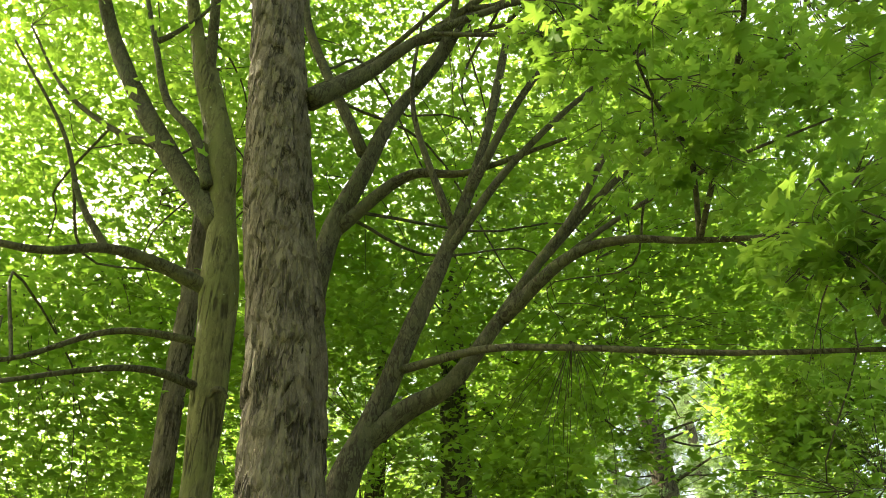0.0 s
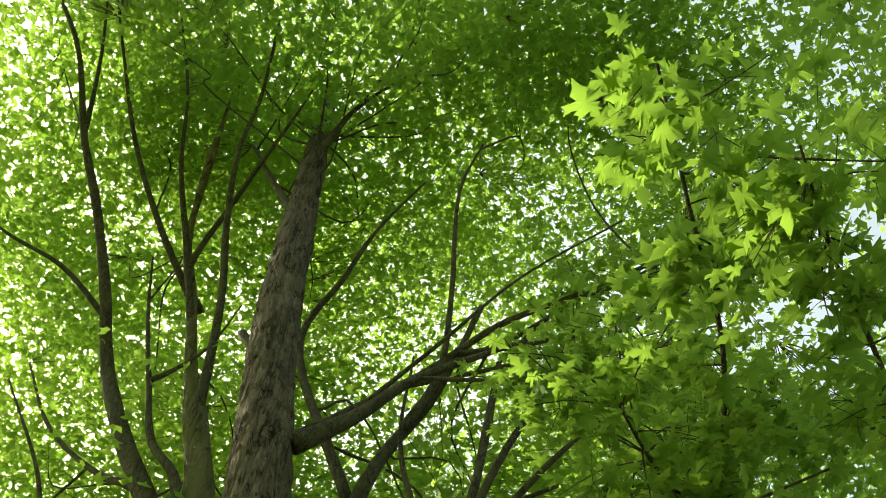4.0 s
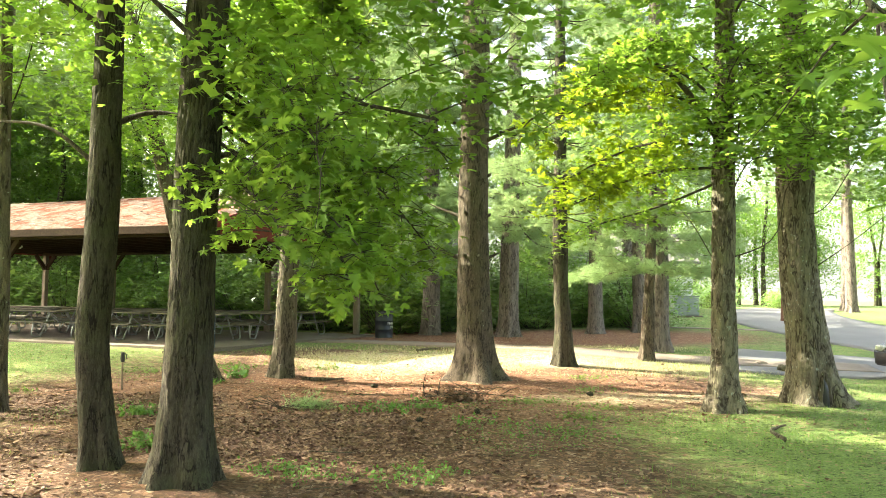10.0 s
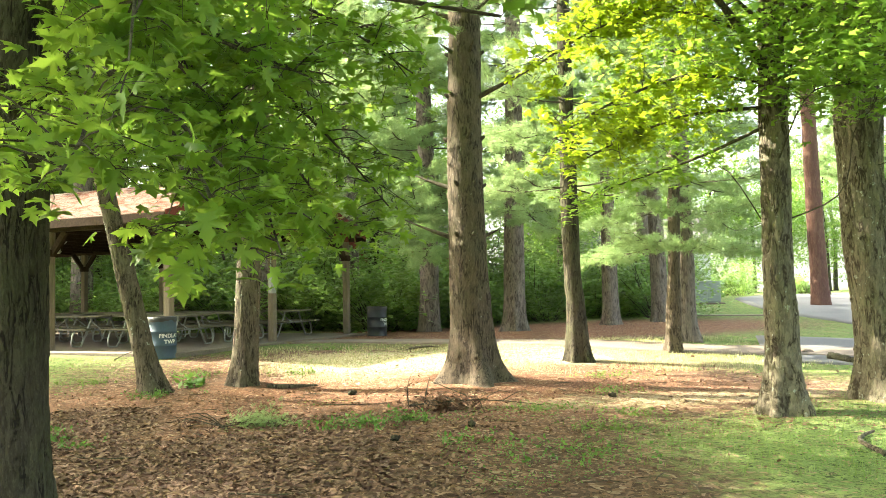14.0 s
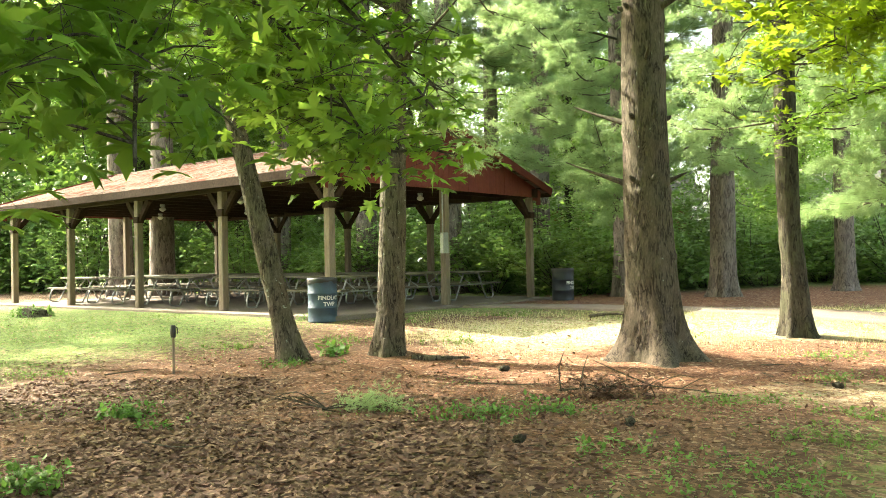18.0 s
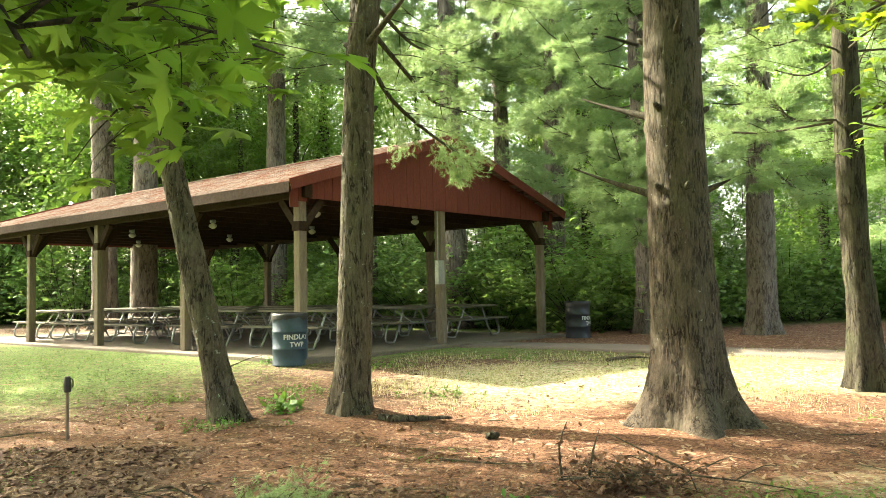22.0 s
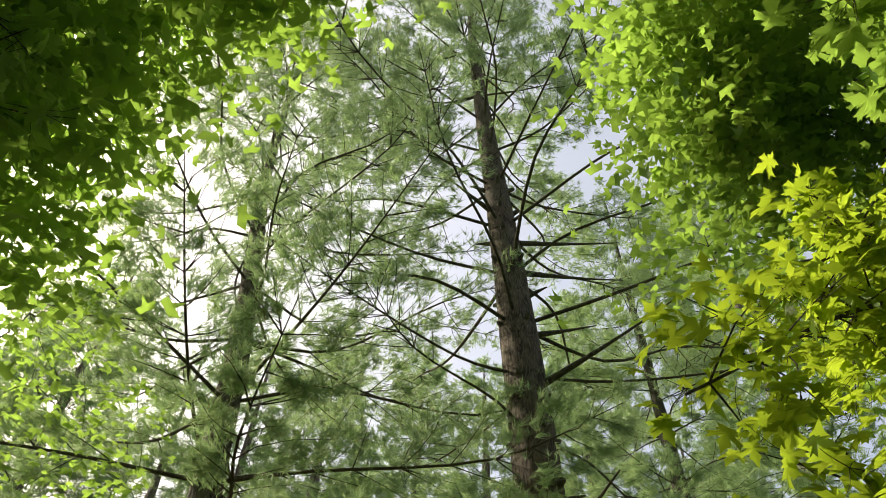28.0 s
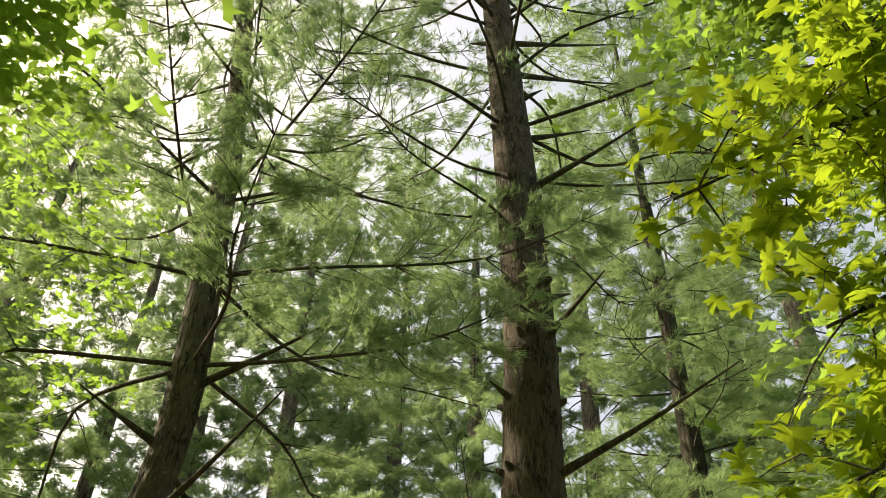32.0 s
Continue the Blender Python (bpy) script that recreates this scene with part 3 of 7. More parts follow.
# ---- ground: one sheet to the horizon ----
def ground_z(x, y):
    x, y = np.asarray(x, float), np.asarray(y, float)
    z = np.interp(y, [-20, 0, 3, 6, 9, 13, 17, 20, 22, 24, 26, 28, 34], [0.2, 0.12, 0.0, -0.17, -0.27, -0.30, -0.31, -0.26, -0.13, 0.05, 0.09, 0.09, 0.09])
    z = z + 0.10 * np.exp(-((x + 5) / 4.0) ** 2 - ((y - 22) / 3.0) ** 2)
    z = z + 0.65 * np.clip((x - 6) / 16, 0, 1) * np.clip((y - 26) / 16, 0, 1)
    p = np.stack([x, y, np.zeros_like(x)], -1).reshape(-1, 3)
    n = (0.035 * vnoise(p, 0.45, 3) + 0.012 * vnoise(p, 1.7, 4)).reshape(x.shape)
    near = np.clip(1 - np.hypot(x - 2, y - 14) / 60, 0, 1)
    z = z + n * near
    slab = np.clip(1.2 - slab_distance(x, y), 0, 1)
    return z * (1 - slab) + np.minimum(z, 0.09) * slab


PAV = pose(-0.64, 24.42, 0.15, 0, 0, -34.48)   # the shelter's corner post; its length runs along local -x
PAV_INV = np.array(PAV.inverted())
BAYS = (0.0, -3.6, -7.2, -10.8, -14.4)
DEPTH = 7.66


def slab_distance(x, y):
    lx = PAV_INV[0, 0] * x + PAV_INV[0, 1] * y + PAV_INV[0, 3]
    ly = PAV_INV[1, 0] * x + PAV_INV[1, 1] * y + PAV_INV[1, 3]
    return np.hypot(np.maximum(np.maximum(-14.8 - lx, lx - 0.4), 0), np.maximum(np.maximum(-0.4 - ly, ly - 8.1), 0))


def blob(x, y, cx, cy, rx, ry):
    return np.exp(-(((x - cx) / rx) ** 2 + ((y - cy) / ry) ** 2) ** 1.5)


def covers(x, y):
    """Shares of turf and of needle litter on the ground."""
    turf = np.full_like(x, 0.85)
    for cx, cy, rx, ry, d in ((0.3, 12.3, 4.4, 4.6, 0.80), (0.0, 5.5, 2.6, 3.5, 0.5), (4.4, 17.6, 5.6, 3.2, 0.75), (-1.2, 18.6, 4.4, 2.8, 0.55),
                              (11, 29.5, 7, 4.5, 0.9), (5.0, 30.5, 3.5, 3.5, 0.8), (7.9, 20.6, 3.6, 2.2, 0.5), (4.2, 24.0, 6.0, 2.2, 0.3),
                              (1.2, 22.4, 3.6, 2.4, 0.42), (9.0, 17.6, 3.0, 1.6, 0.35), (3.6, 12.5, 2.2, 4.0, 0.35), (-16, 42, 16, 10, 0.6)):
        turf = turf - d * blob(x, y, cx, cy, rx, ry)
    litter = np.zeros_like(x)
    for cx, cy, rx, ry, d in ((4.6, 18.4, 5.6, 3.0, 1.0), (11, 29.5, 7.5, 4.2, 0.95), (4.5, 31, 3.6, 3.5, 0.9), (8.3, 21.2, 3.4, 1.9, 0.7),
                              (1.2, 15.4, 4.6, 2.6, 0.6), (0.4, 11.5, 3.8, 3.4, 0.35), (-1.0, 18.8, 3.6, 2.2, 0.6), (1.0, 22.2, 2.8, 2.2, 0.45)):
        litter = np.maximum(litter, d * blob(x, y, cx, cy, rx, ry))
    return np.clip(turf, 0, 1), np.clip(litter, 0, 1)


def sunlit_straw_cover(x, y):
    """Dry grass in the open strip before the walk; its pale colour carries the sunlight there."""
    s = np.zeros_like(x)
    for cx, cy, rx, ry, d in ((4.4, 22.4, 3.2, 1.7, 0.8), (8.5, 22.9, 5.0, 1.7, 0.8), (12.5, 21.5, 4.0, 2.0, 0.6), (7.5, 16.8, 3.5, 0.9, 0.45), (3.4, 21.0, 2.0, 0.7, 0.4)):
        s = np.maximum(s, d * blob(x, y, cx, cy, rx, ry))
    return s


def graded(lo, hi, step, far, grow=1.16):
    """Coordinates, even between lo and hi and ever wider beyond."""
    mid = list(np.arange(lo, hi, step))
    s, a, b = step, mid[0], mid[-1]
    left, right = [], []
    while a > -far or b < far:
        s *= grow
        a, b = a - s, b + s
        left.append(a)
        right.append(b)
    return np.array(left[::-1] + mid + right)


def build_ground():
    xs, ys = graded(-9, 14, 0.14, 900), graded(2, 30, 0.14, 900)
    x, y = np.meshgrid(xs, ys)
    z = ground_z(x, y)
    p = np.stack([x, y, z], -1).reshape(-1, 3)
    near = np.clip(1 - np.hypot(p[:, 0] - 2.5, p[:, 1] - 14) / 20, 0, 1)
    p[:, 2] += near * 0.012 * fbm(p, 3.5, 3, 9)
    for tx, ty, r, h in ((5.0, 19.3, 1.3, 0.10), (1.18, 20.1, 0.8, 0.06), (0.21, 11.1, 0.7, 0.05), (-0.66, 12.0, 0.6, 0.04)):
        p[:, 2] += h * np.exp(-((p[:, 0] - tx) ** 2 + (p[:, 1] - ty) ** 2) / r ** 2)
    w, hgt = len(xs), len(ys)
    i = (np.arange(hgt - 1)[:, None] * w + np.arange(w - 1)[None, :]).ravel()
    me = mesh_np("ground", p, np.stack([i, i + 1, i + w + 1, i + w], 1), True)
    turf, litter = covers(p[:, 0], p[:, 1])
    for name, values in (("turf", turf), ("litter", litter), ("sunlit_straw", sunlit_straw_cover(p[:, 0], p[:, 1]))):
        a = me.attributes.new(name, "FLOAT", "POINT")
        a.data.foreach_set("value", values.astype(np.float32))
    return tagged(part("ground", me, ground_mat), "shaded park ground of thin grass, needles and bare earth", "ground", kind="structure")


ground = build_ground()


def strip(name, centre, width, material, label, category, lift=0.03, n=40, thick=0.12, across=9):
    """A paved strip laid along a smooth line, following the ground along and across, with real edges."""
    line = smooth_line([(a, b, 0) for a, b in centre], n)
    t = np.gradient(line, axis=0)
    t /= np.linalg.norm(t, axis=1)[:, None]
    side = np.stack([-t[:, 1], t[:, 0], np.zeros(n)], 1)
    rows = []
    for f in np.linspace(0.5, -0.5, across):
        e = line + side * width * f
        e[:, 2] = ground_z(e[:, 0], e[:, 1]) + lift
        rows.append(e)
    rows = [rows[0] - (0, 0, thick)] + rows + [rows[-1] - (0, 0, thick)]
    k = np.arange(n - 1)
    q = [np.stack([k + (r + 1) * n, k + (r + 1) * n + 1, k + r * n + 1, k + r * n], 1) for r in range(len(rows) - 1)]
    ends = [np.array([[r * n + e for r in range(len(rows))][::1 if e else -1]]) for e in (0, n - 1)]
    return tagged(part(name, mesh_np(name, np.vstack(rows), [np.vstack(q)] + ends), material), label, category, kind="structure")

# ---- paving ----
strip("road", [(12.4, 22.5), (14.6, 21.3), (17.5, 20.0), (21.5, 18.6)], 4.0, asphalt, "grey asphalt drive beside the lawn", "road", 0.03, 40, 0.12, 15)
strip("road_far", [(16, -20), (18.0, 4), (19.8, 16), (21.0, 24), (22.6, 31), (24.8, 37.5), (29, 45), (42, 62)], 6.2, asphalt, "curving grey asphalt park road", "road", 0.035, 90, 0.12, 15)
strip("pavement_far", [(15.2, 34.6), (17.0, 33.6), (18.8, 32.2), (19.9, 31.2)], 0.5, concrete, "narrow pale footpath across the lawn", "path", 0.03, 24)

# ---- shelter ----
def place(m):
    return PAV @ m


def bm_profile(outline, x0, x1):
    """A prism: the (y, z) outline drawn along x."""
    bm = bmesh.new()
    a = [bm.verts.new((x0, y, z)) for y, z in outline]
    b = [bm.verts.new((x1, y, z)) for y, z in outline]
    bm.faces.new(a)
    bm.faces.new(b[::-1])
    for k in range(len(outline)):
        j = (k + 1) % len(outline)
        bm.faces.new((a[k], b[k], b[j], a[j]))
    bmesh.ops.recalc_face_normals(bm, faces=bm.faces)
    return bm


EAVE, RIDGE, MID, BEAM = 3.03, 4.22, DEPTH / 2, 2.79   # BEAM: the underside of the eave beams
floor_slab = tagged(part("floor", box((-14.8, -0.45, -0.35), (0.45, DEPTH + 0.45, 0.0), 0.015), concrete), "worn concrete floor slab under the picnic shelter", "floor", kind="structure")
floor_slab.matrix_basis = PAV


def build_shelter():
    s = thing("picnic_shelter", PAV, "open timber picnic shelter with dark red gable and brown roof", "shelter")
    posts = [(x, y) for x in BAYS for y in (0.0, DEPTH)] + [(0.0, MID), (BAYS[-1], MID)]
    for x, y in posts:
        top = BEAM + 0.05
        p = part("post", box((x - 0.085, y - 0.085, 0), (x + 0.085, y + 0.085, top), 0.012), wood_post, s)
        if y != MID:
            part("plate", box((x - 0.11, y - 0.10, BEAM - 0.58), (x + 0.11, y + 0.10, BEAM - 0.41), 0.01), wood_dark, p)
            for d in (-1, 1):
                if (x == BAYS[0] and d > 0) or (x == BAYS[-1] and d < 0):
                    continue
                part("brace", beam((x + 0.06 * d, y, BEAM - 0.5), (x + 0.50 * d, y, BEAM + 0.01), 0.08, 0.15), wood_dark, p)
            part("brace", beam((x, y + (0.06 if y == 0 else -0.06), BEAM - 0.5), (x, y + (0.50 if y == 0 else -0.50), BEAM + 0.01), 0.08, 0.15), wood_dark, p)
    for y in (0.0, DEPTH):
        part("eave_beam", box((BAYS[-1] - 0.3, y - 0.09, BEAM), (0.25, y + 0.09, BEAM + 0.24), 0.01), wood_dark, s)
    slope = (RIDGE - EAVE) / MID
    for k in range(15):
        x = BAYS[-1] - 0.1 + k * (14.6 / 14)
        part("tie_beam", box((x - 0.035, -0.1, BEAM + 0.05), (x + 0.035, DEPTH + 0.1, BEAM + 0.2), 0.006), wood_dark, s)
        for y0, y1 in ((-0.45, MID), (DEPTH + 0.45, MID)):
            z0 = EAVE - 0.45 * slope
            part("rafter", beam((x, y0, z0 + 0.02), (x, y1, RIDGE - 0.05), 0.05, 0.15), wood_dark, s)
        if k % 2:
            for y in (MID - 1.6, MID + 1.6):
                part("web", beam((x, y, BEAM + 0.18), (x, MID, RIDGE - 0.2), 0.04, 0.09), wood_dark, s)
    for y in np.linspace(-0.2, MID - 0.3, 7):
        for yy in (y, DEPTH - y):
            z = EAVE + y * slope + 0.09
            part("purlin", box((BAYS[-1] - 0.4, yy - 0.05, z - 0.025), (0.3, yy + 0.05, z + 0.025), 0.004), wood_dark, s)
    t = 0.09
    for side in (0, 1):
        ys = (-0.55, MID) if side == 0 else (DEPTH + 0.55, MID)
        z0 = EAVE - 0.55 * slope + 0.16
        z1 = RIDGE + 0.16
        rp = part("roof_panel", bm_profile([(ys[0], z0 - t), (ys[1], z1 - t), (ys[1], z1), (ys[0], z0)], BAYS[-1] - 0.55, 0.42), roof_brown, s, "brown shingles strewn with pine needles")
        n = 26
        for k in range(n):
            f0, f1 = k / n, (k + 1) / n
            ya, yb = ys[0] + (ys[1] - ys[0]) * f0, ys[0] + (ys[1] - ys[0]) * f1 + (0.03 if side == 0 else -0.03) * (k < n - 1)
            za, zb = z0 + (z1 - z0) * f0, z0 + (z1 - z0) * f1
            part("shingle_course", bm_profile([(ya, za + 0.003), (yb, zb + 0.003), (yb, zb + 0.006), (ya, za + 0.007)], BAYS[-1] - 0.57, 0.44), roof_brown, rp)
        part("fascia", box((BAYS[-1] - 0.5, ys[0] - 0.02, z0 - 0.20), (0.40, ys[0] + 0.02, z0 - 0.012), 0.004), wood_dark, s)
        part("rake_board", beam((0.42, ys[0], z0 - 0.06), (0.42, MID, z1 - 0.06), 0.035, 0.2), wood_red, s, "dark red rake board")
        part("rake_board", beam((BAYS[-1] - 0.53, ys[0], z0 - 0.06), (BAYS[-1] - 0.53, MID, z1 - 0.06), 0.035, 0.2), wood_red, s)
    part("ridge_cap", bm_profile([(MID - 0.16, RIDGE + 0.105), (MID, RIDGE + 0.165), (MID + 0.16, RIDGE + 0.105), (MID + 0.16, RIDGE + 0.125), (MID, RIDGE + 0.185), (MID - 0.16, RIDGE + 0.125)], BAYS[-1] - 0.56, 0.43), roof_brown, s)
    w = 0.2
    count = int(round((DEPTH + 0.7) / w))
    for x in (0.13, BAYS[-1] - 0.16):
        for k in range(count):
            y0 = -0.35 + k * w
            y1 = y0 + w - 0.008
            top = [EAVE + 0.08 + min(y, DEPTH - y) * slope for y in (y0, y1)]
            ym = (y0 + y1) / 2
            drop = max(0.0, 0.42 - min(ym + 0.35, DEPTH + 0.35 - ym)) * 0.55
            low = BEAM + 0.0 - drop
            bm = bm_profile([(y0, low), (y1, low), (y1, max(top[1], low + 0.05)), (y0, max(top[0], low + 0.05))], x, x + 0.022 + 0.003 * (k % 2))
            part("gable_board", bm, wood_red, s)
        part("gable_rail", box((x - 0.05, -0.3, BEAM + 0.02), (x - 0.004, DEPTH + 0.3, BEAM + 0.16), 0.004), wood_dark, s)
    part("meter_box", box((0.09, MID - 0.30, 1.25), (0.2, MID - 0.10, 1.75), 0.01), metal_galv, s, "small grey electric box on the post")
    part("conduit", tube_mesh("conduit", [(0.1, MID - 0.2, 1.75), (0.1, MID - 0.2, 2.3), (0.1, MID - 0.2, BEAM)], [0.016, 0.016], 8), metal_galv, s)
    return s


shelter = build_shelter()


def build_ceiling_light():
    s = thing("ceiling_light", place(pose(-1.4, 1.6, BEAM + 0.05)), "small white globe light under the shelter roof", "light", "shelter lights")
    v, q, c, _ = tube([(0, 0, 0.02), (0, 0, -0.04), (0, 0, -0.05)], [0.07, 0.07, 0.05], 14, 6)
    part("base", mesh_np("base", v, [q, c], True), metal_galv, s)
    z = np.linspace(0, np.pi, 8)
    v, q, c, _ = tube([(0, 0, -0.05 - 0.14 * k / 7) for k in range(8)], list(0.02 + 0.075 * np.sin(z)), 14, 8)
    part("globe", mesh_np("globe", v, [q, c], True), lamp_white, s)
    return s


light_a = build_ceiling_light()
for lx, ly in ((-1.4, 4.6), (-5.0, 1.6), (-5.0, 4.6), (-8.6, 1.6), (-8.6, 4.6), (-12.2, 3.8)):
    copy_thing(light_a, place(pose(lx, ly, BEAM + 0.05)))


def build_table():
    s = thing("picnic_table", place(pose(-1.95, 1.9, 0)), "weathered plank picnic table on bent galvanised tube legs", "picnic table", "tables under the shelter")
    for k in range(5):
        y = -0.36 + k * 0.18
        part("top_plank", box((-1.2, y - 0.083, 0.735), (1.2, y + 0.083, 0.775), 0.006), wood_table, s)
    for d in (-1, 1):
        for k in range(2):
            y = d * (0.64 + 0.15 * k)
            part("seat_plank", box((-1.2, y - 0.07, 0.42), (1.2, y + 0.07, 0.46), 0.006), wood_table, s)
    for x in (-0.82, 0.82):
        for d in (-1, 1):
            part("leg_frame", tube_mesh("leg_frame", [(x, d * 0.30, 0.72), (x, d * 0.36, 0.6), (x, d * 0.62, 0.06), (x, d * 0.72, 0.02), (x, d * 0.90, 0.04), (x, d * 0.93, 0.16), (x, d * 0.84, 0.40), (x, d * 0.6, 0.41), (x, d * 0.42, 0.41)], [0.022] * 3, 8, 34), metal_galv, s)
        part("cross_bar", tube_mesh("cross_bar", [(x, -0.36, 0.72), (x, 0, 0.72), (x, 0.36, 0.72)], [0.02] * 2, 8, 4), metal_galv, s)
        part("seat_bar", tube_mesh("seat_bar", [(x, -0.72, 0.405), (x, 0, 0.405), (x, 0.72, 0.405)], [0.02] * 2, 8, 4), metal_galv, s)
        k = 1 if x > 0 else -1
        part("strut", tube_mesh("strut", [(x, 0, 0.42), (x - 0.3 * k, 0, 0.6), (x - 0.5 * k, 0, 0.73)], [0.015] * 2, 8, 4), metal_galv, s)
    return s


table_a = build_table()
trng = np.random.default_rng(5)
for row, y in enumerate((1.7, 4.0, 6.2)):
    for k in range(5):
        if (row, k) == (0, 0):
            continue
        copy_thing(table_a, place(pose(-1.95 - 2.8 * k + trng.uniform(-0.15, 0.15), y + trng.uniform(-0.12, 0.12), 0, 0, 0, trng.uniform(-5, 5))))


def text_mesh(body, size, depth):
    cu = bpy.data.curves.new("lettering", "FONT")
    cu.body, cu.size, cu.extrude, cu.align_x = body, size, depth, "CENTER"
    cu.space_line, cu.offset = 0.95, 0.003
    ob = bpy.data.objects.new("lettering", cu)
    scene.collection.objects.link(ob)
    me = bpy.data.meshes.new_from_object(ob.evaluated_get(bpy.context.evaluated_depsgraph_get()))
    bpy.data.objects.remove(ob)
    return me


def build_drum(m, paint, label, turn, scale=1.0):
    s = thing("drum_bin", m, label, "trash barrel")
    r = 0.292
    prof = [(0.0, r), (0.015, r + 0.008), (0.03, r), (0.27, r), (0.285, r + 0.013), (0.30, r), (0.56, r), (0.575, r + 0.013), (0.59, r), (0.84, r), (0.855, r + 0.01), (0.87, r + 0.004), (0.872, r - 0.014), (0.8, r - 0.016), (0.5, r - 0.016)]
    seg = 48
    a = np.linspace(0, 2 * np.pi, seg, endpoint=False)
    v = np.array([(rr * np.cos(t), rr * np.sin(t), z) for z, rr in prof for t in a])
    v[:, :2] *= (1 + 0.012 * vnoise(v, 5, 2))[:, None]
    k = np.arange(len(prof) - 1)[:, None] * seg
    j = np.arange(seg)[None]
    q = np.stack([k + j, k + (j + 1) % seg, k + seg + (j + 1) % seg, k + seg + j], -1).reshape(-1, 4)
    part("barrel", mesh_np("barrel", v, [q, np.array([list(range(seg))[::-1]])], True), paint, s)
    prof2 = [(0.78, r + 0.012), (0.83, r + 0.016), (0.88, r + 0.012), (0.888, r - 0.005), (0.84, r - 0.03), (0.55, r - 0.05)]
    v = np.array([(rr * np.cos(t), rr * np.sin(t), z) for z, rr in prof2 for t in a])
    wob = fbm(v, 9, 2, 4)
    v[:, 2] += np.where(v[:, 2] < 0.8, 0.05, 0.012) * wob
    v[:, :2] *= (1 + 0.012 * np.abs(wob))[:, None]
    k = np.arange(len(prof2) - 1)[:, None] * seg
    q = np.stack([k + j, k + (j + 1) % seg, k + seg + (j + 1) % seg, k + seg + j], -1).reshape(-1, 4)
    part("bin_bag", mesh_np("bin_bag", v, q, True), bag_black, s, "black liner folded over the rim")
    for body, z, size in (("FINDLAY", 0.45, 0.115), ("TWP", 0.325, 0.115)):
        me = text_mesh(body, size, 0.0015)
        co = np.zeros(len(me.vertices) * 3, np.float32)
        me.vertices.foreach_get("co", co)
        co = co.reshape(-1, 3)
        ang = turn + co[:, 0] / r
        rad = r + 0.004 + co[:, 2]
        out = np.stack([rad * np.sin(ang), -rad * np.cos(ang), z + co[:, 1]], 1)
        me.vertices.foreach_set("co", out.astype(np.float32).ravel())
        me.update()
        part("lettering", me, paint_white, s, "white stencilled words " + body)
    return s


build_drum(pose(-0.72, 24.0, float(ground_z(-0.72, 24.0)) - 0.01, 0, 0, 10), drum_blue, "blue steel drum trash barrel lettered in white on the grass", radians(30))
build_drum(pose(4.55, 30.1, float(ground_z(4.55, 30.1)) - 0.01, 0, 0, 15), drum_navy, "dark navy steel drum trash barrel beside the shelter", radians(45))
strip("pavement", [(2.2, 27.6), (4.4, 26.6), (7.0, 25.2), (9.9, 23.3), (12.5, 22.0), (15.5, 20.8)], 1.25, concrete, "narrow concrete walkway littered with needles", "path", 0.035, 60)

# ---- trees ----
def bark_rough(depth, freq=14.0, stretch=0.18, seed=1, flare=0.0, lobes=5, bump_big=0.02):
    """Extra radius for a trunk: furrows, swellings and a root flare; and how deep in a furrow each point lies."""
    def f(p, ang, along):
        q = p * (1, 1, stretch)
        a = vnoise(q, freq, seed) + 0.35 * vnoise(q, freq * 2.3, seed + 5)
        deep = np.clip(1 - np.abs(a) / 0.22, 0, 1)
        out = -depth * deep + 0.3 * depth * vnoise(p, freq * 1.7, seed + 2) + bump_big * vnoise(p, 1.3, seed + 9)
        return out + root_flare(ang, along, flare, lobes, seed), deep ** 1.5
    return f


def root_flare(ang, along, flare, lobes, seed):
    if not flare:
        return 0.0
    buttress = 0.75 + 0.45 * np.cos(lobes * ang + seed + 0.8 * np.sin(2 * ang + seed))
    return flare * np.exp(-along / 0.24) * buttress + 0.42 * flare * np.exp(-along / 0.75) * np.maximum(buttress - 0.4, 0)


def plate_rough(depth, around, tall, seed=1, flare=0.0, lobes=5, gap=0.16, big=0.018, lift=0.5):
    """Plates of bark parted by cracks: `around` plates about the trunk, each `tall` metres long, loose at their lower ends."""
    def f(p, ang, along):
        wob = 0.55 * vnoise(p * (1, 1, 0.6), 5.0, seed + 3) + 0.25 * vnoise(p, 14, seed + 6)
        u = (ang / (2 * np.pi) * around + wob) % around
        v = along / tall + 0.6 * vnoise(p, 3.0, seed + 4) + 0.25 * vnoise(p, 11.0, seed + 8)
        f1, f2, ident, dv = cells(u, v, around, seed)
        edge = f2 - f1
        deep = np.clip(1 - edge / (gap * (0.55 + 0.9 * ident)), 0, 1) * np.clip(0.62 + 1.1 * vnoise(p * (1, 1, 0.5), 6.5, seed + 11), 0, 1)
        out = -depth * deep + depth * (ident - 0.5) * 0.7 - depth * lift * np.clip(dv, -0.6, 0.6) + 0.25 * depth * vnoise(p, 30, seed) + big * vnoise(p, 1.2, seed + 9)
        return out + root_flare(ang, along, flare, lobes, seed), deep ** 1.3
    return f


def base_at(x, y, sink=0.06):
    return float(ground_z(np.array([x]), np.array([y]))[0]) - sink


def leaf_sprays(rng, centres, per, spread, size, template, tilt=0.55, flat=0.3):
    """Leaves gathered about the centres in loose, flattish sprays."""
    c = np.repeat(np.asarray(centres), per, 0)
    off = rng.normal(0, 1, (len(c), 3)) * (spread, spread, spread * flat)
    places = c + off
    places[:, 2] -= 0.12 * np.hypot(off[:, 0], off[:, 1])
    return scatter(template, places, random_frames(rng, len(c), tilt), size * rng.uniform(0.6, 1.15, len(c)))


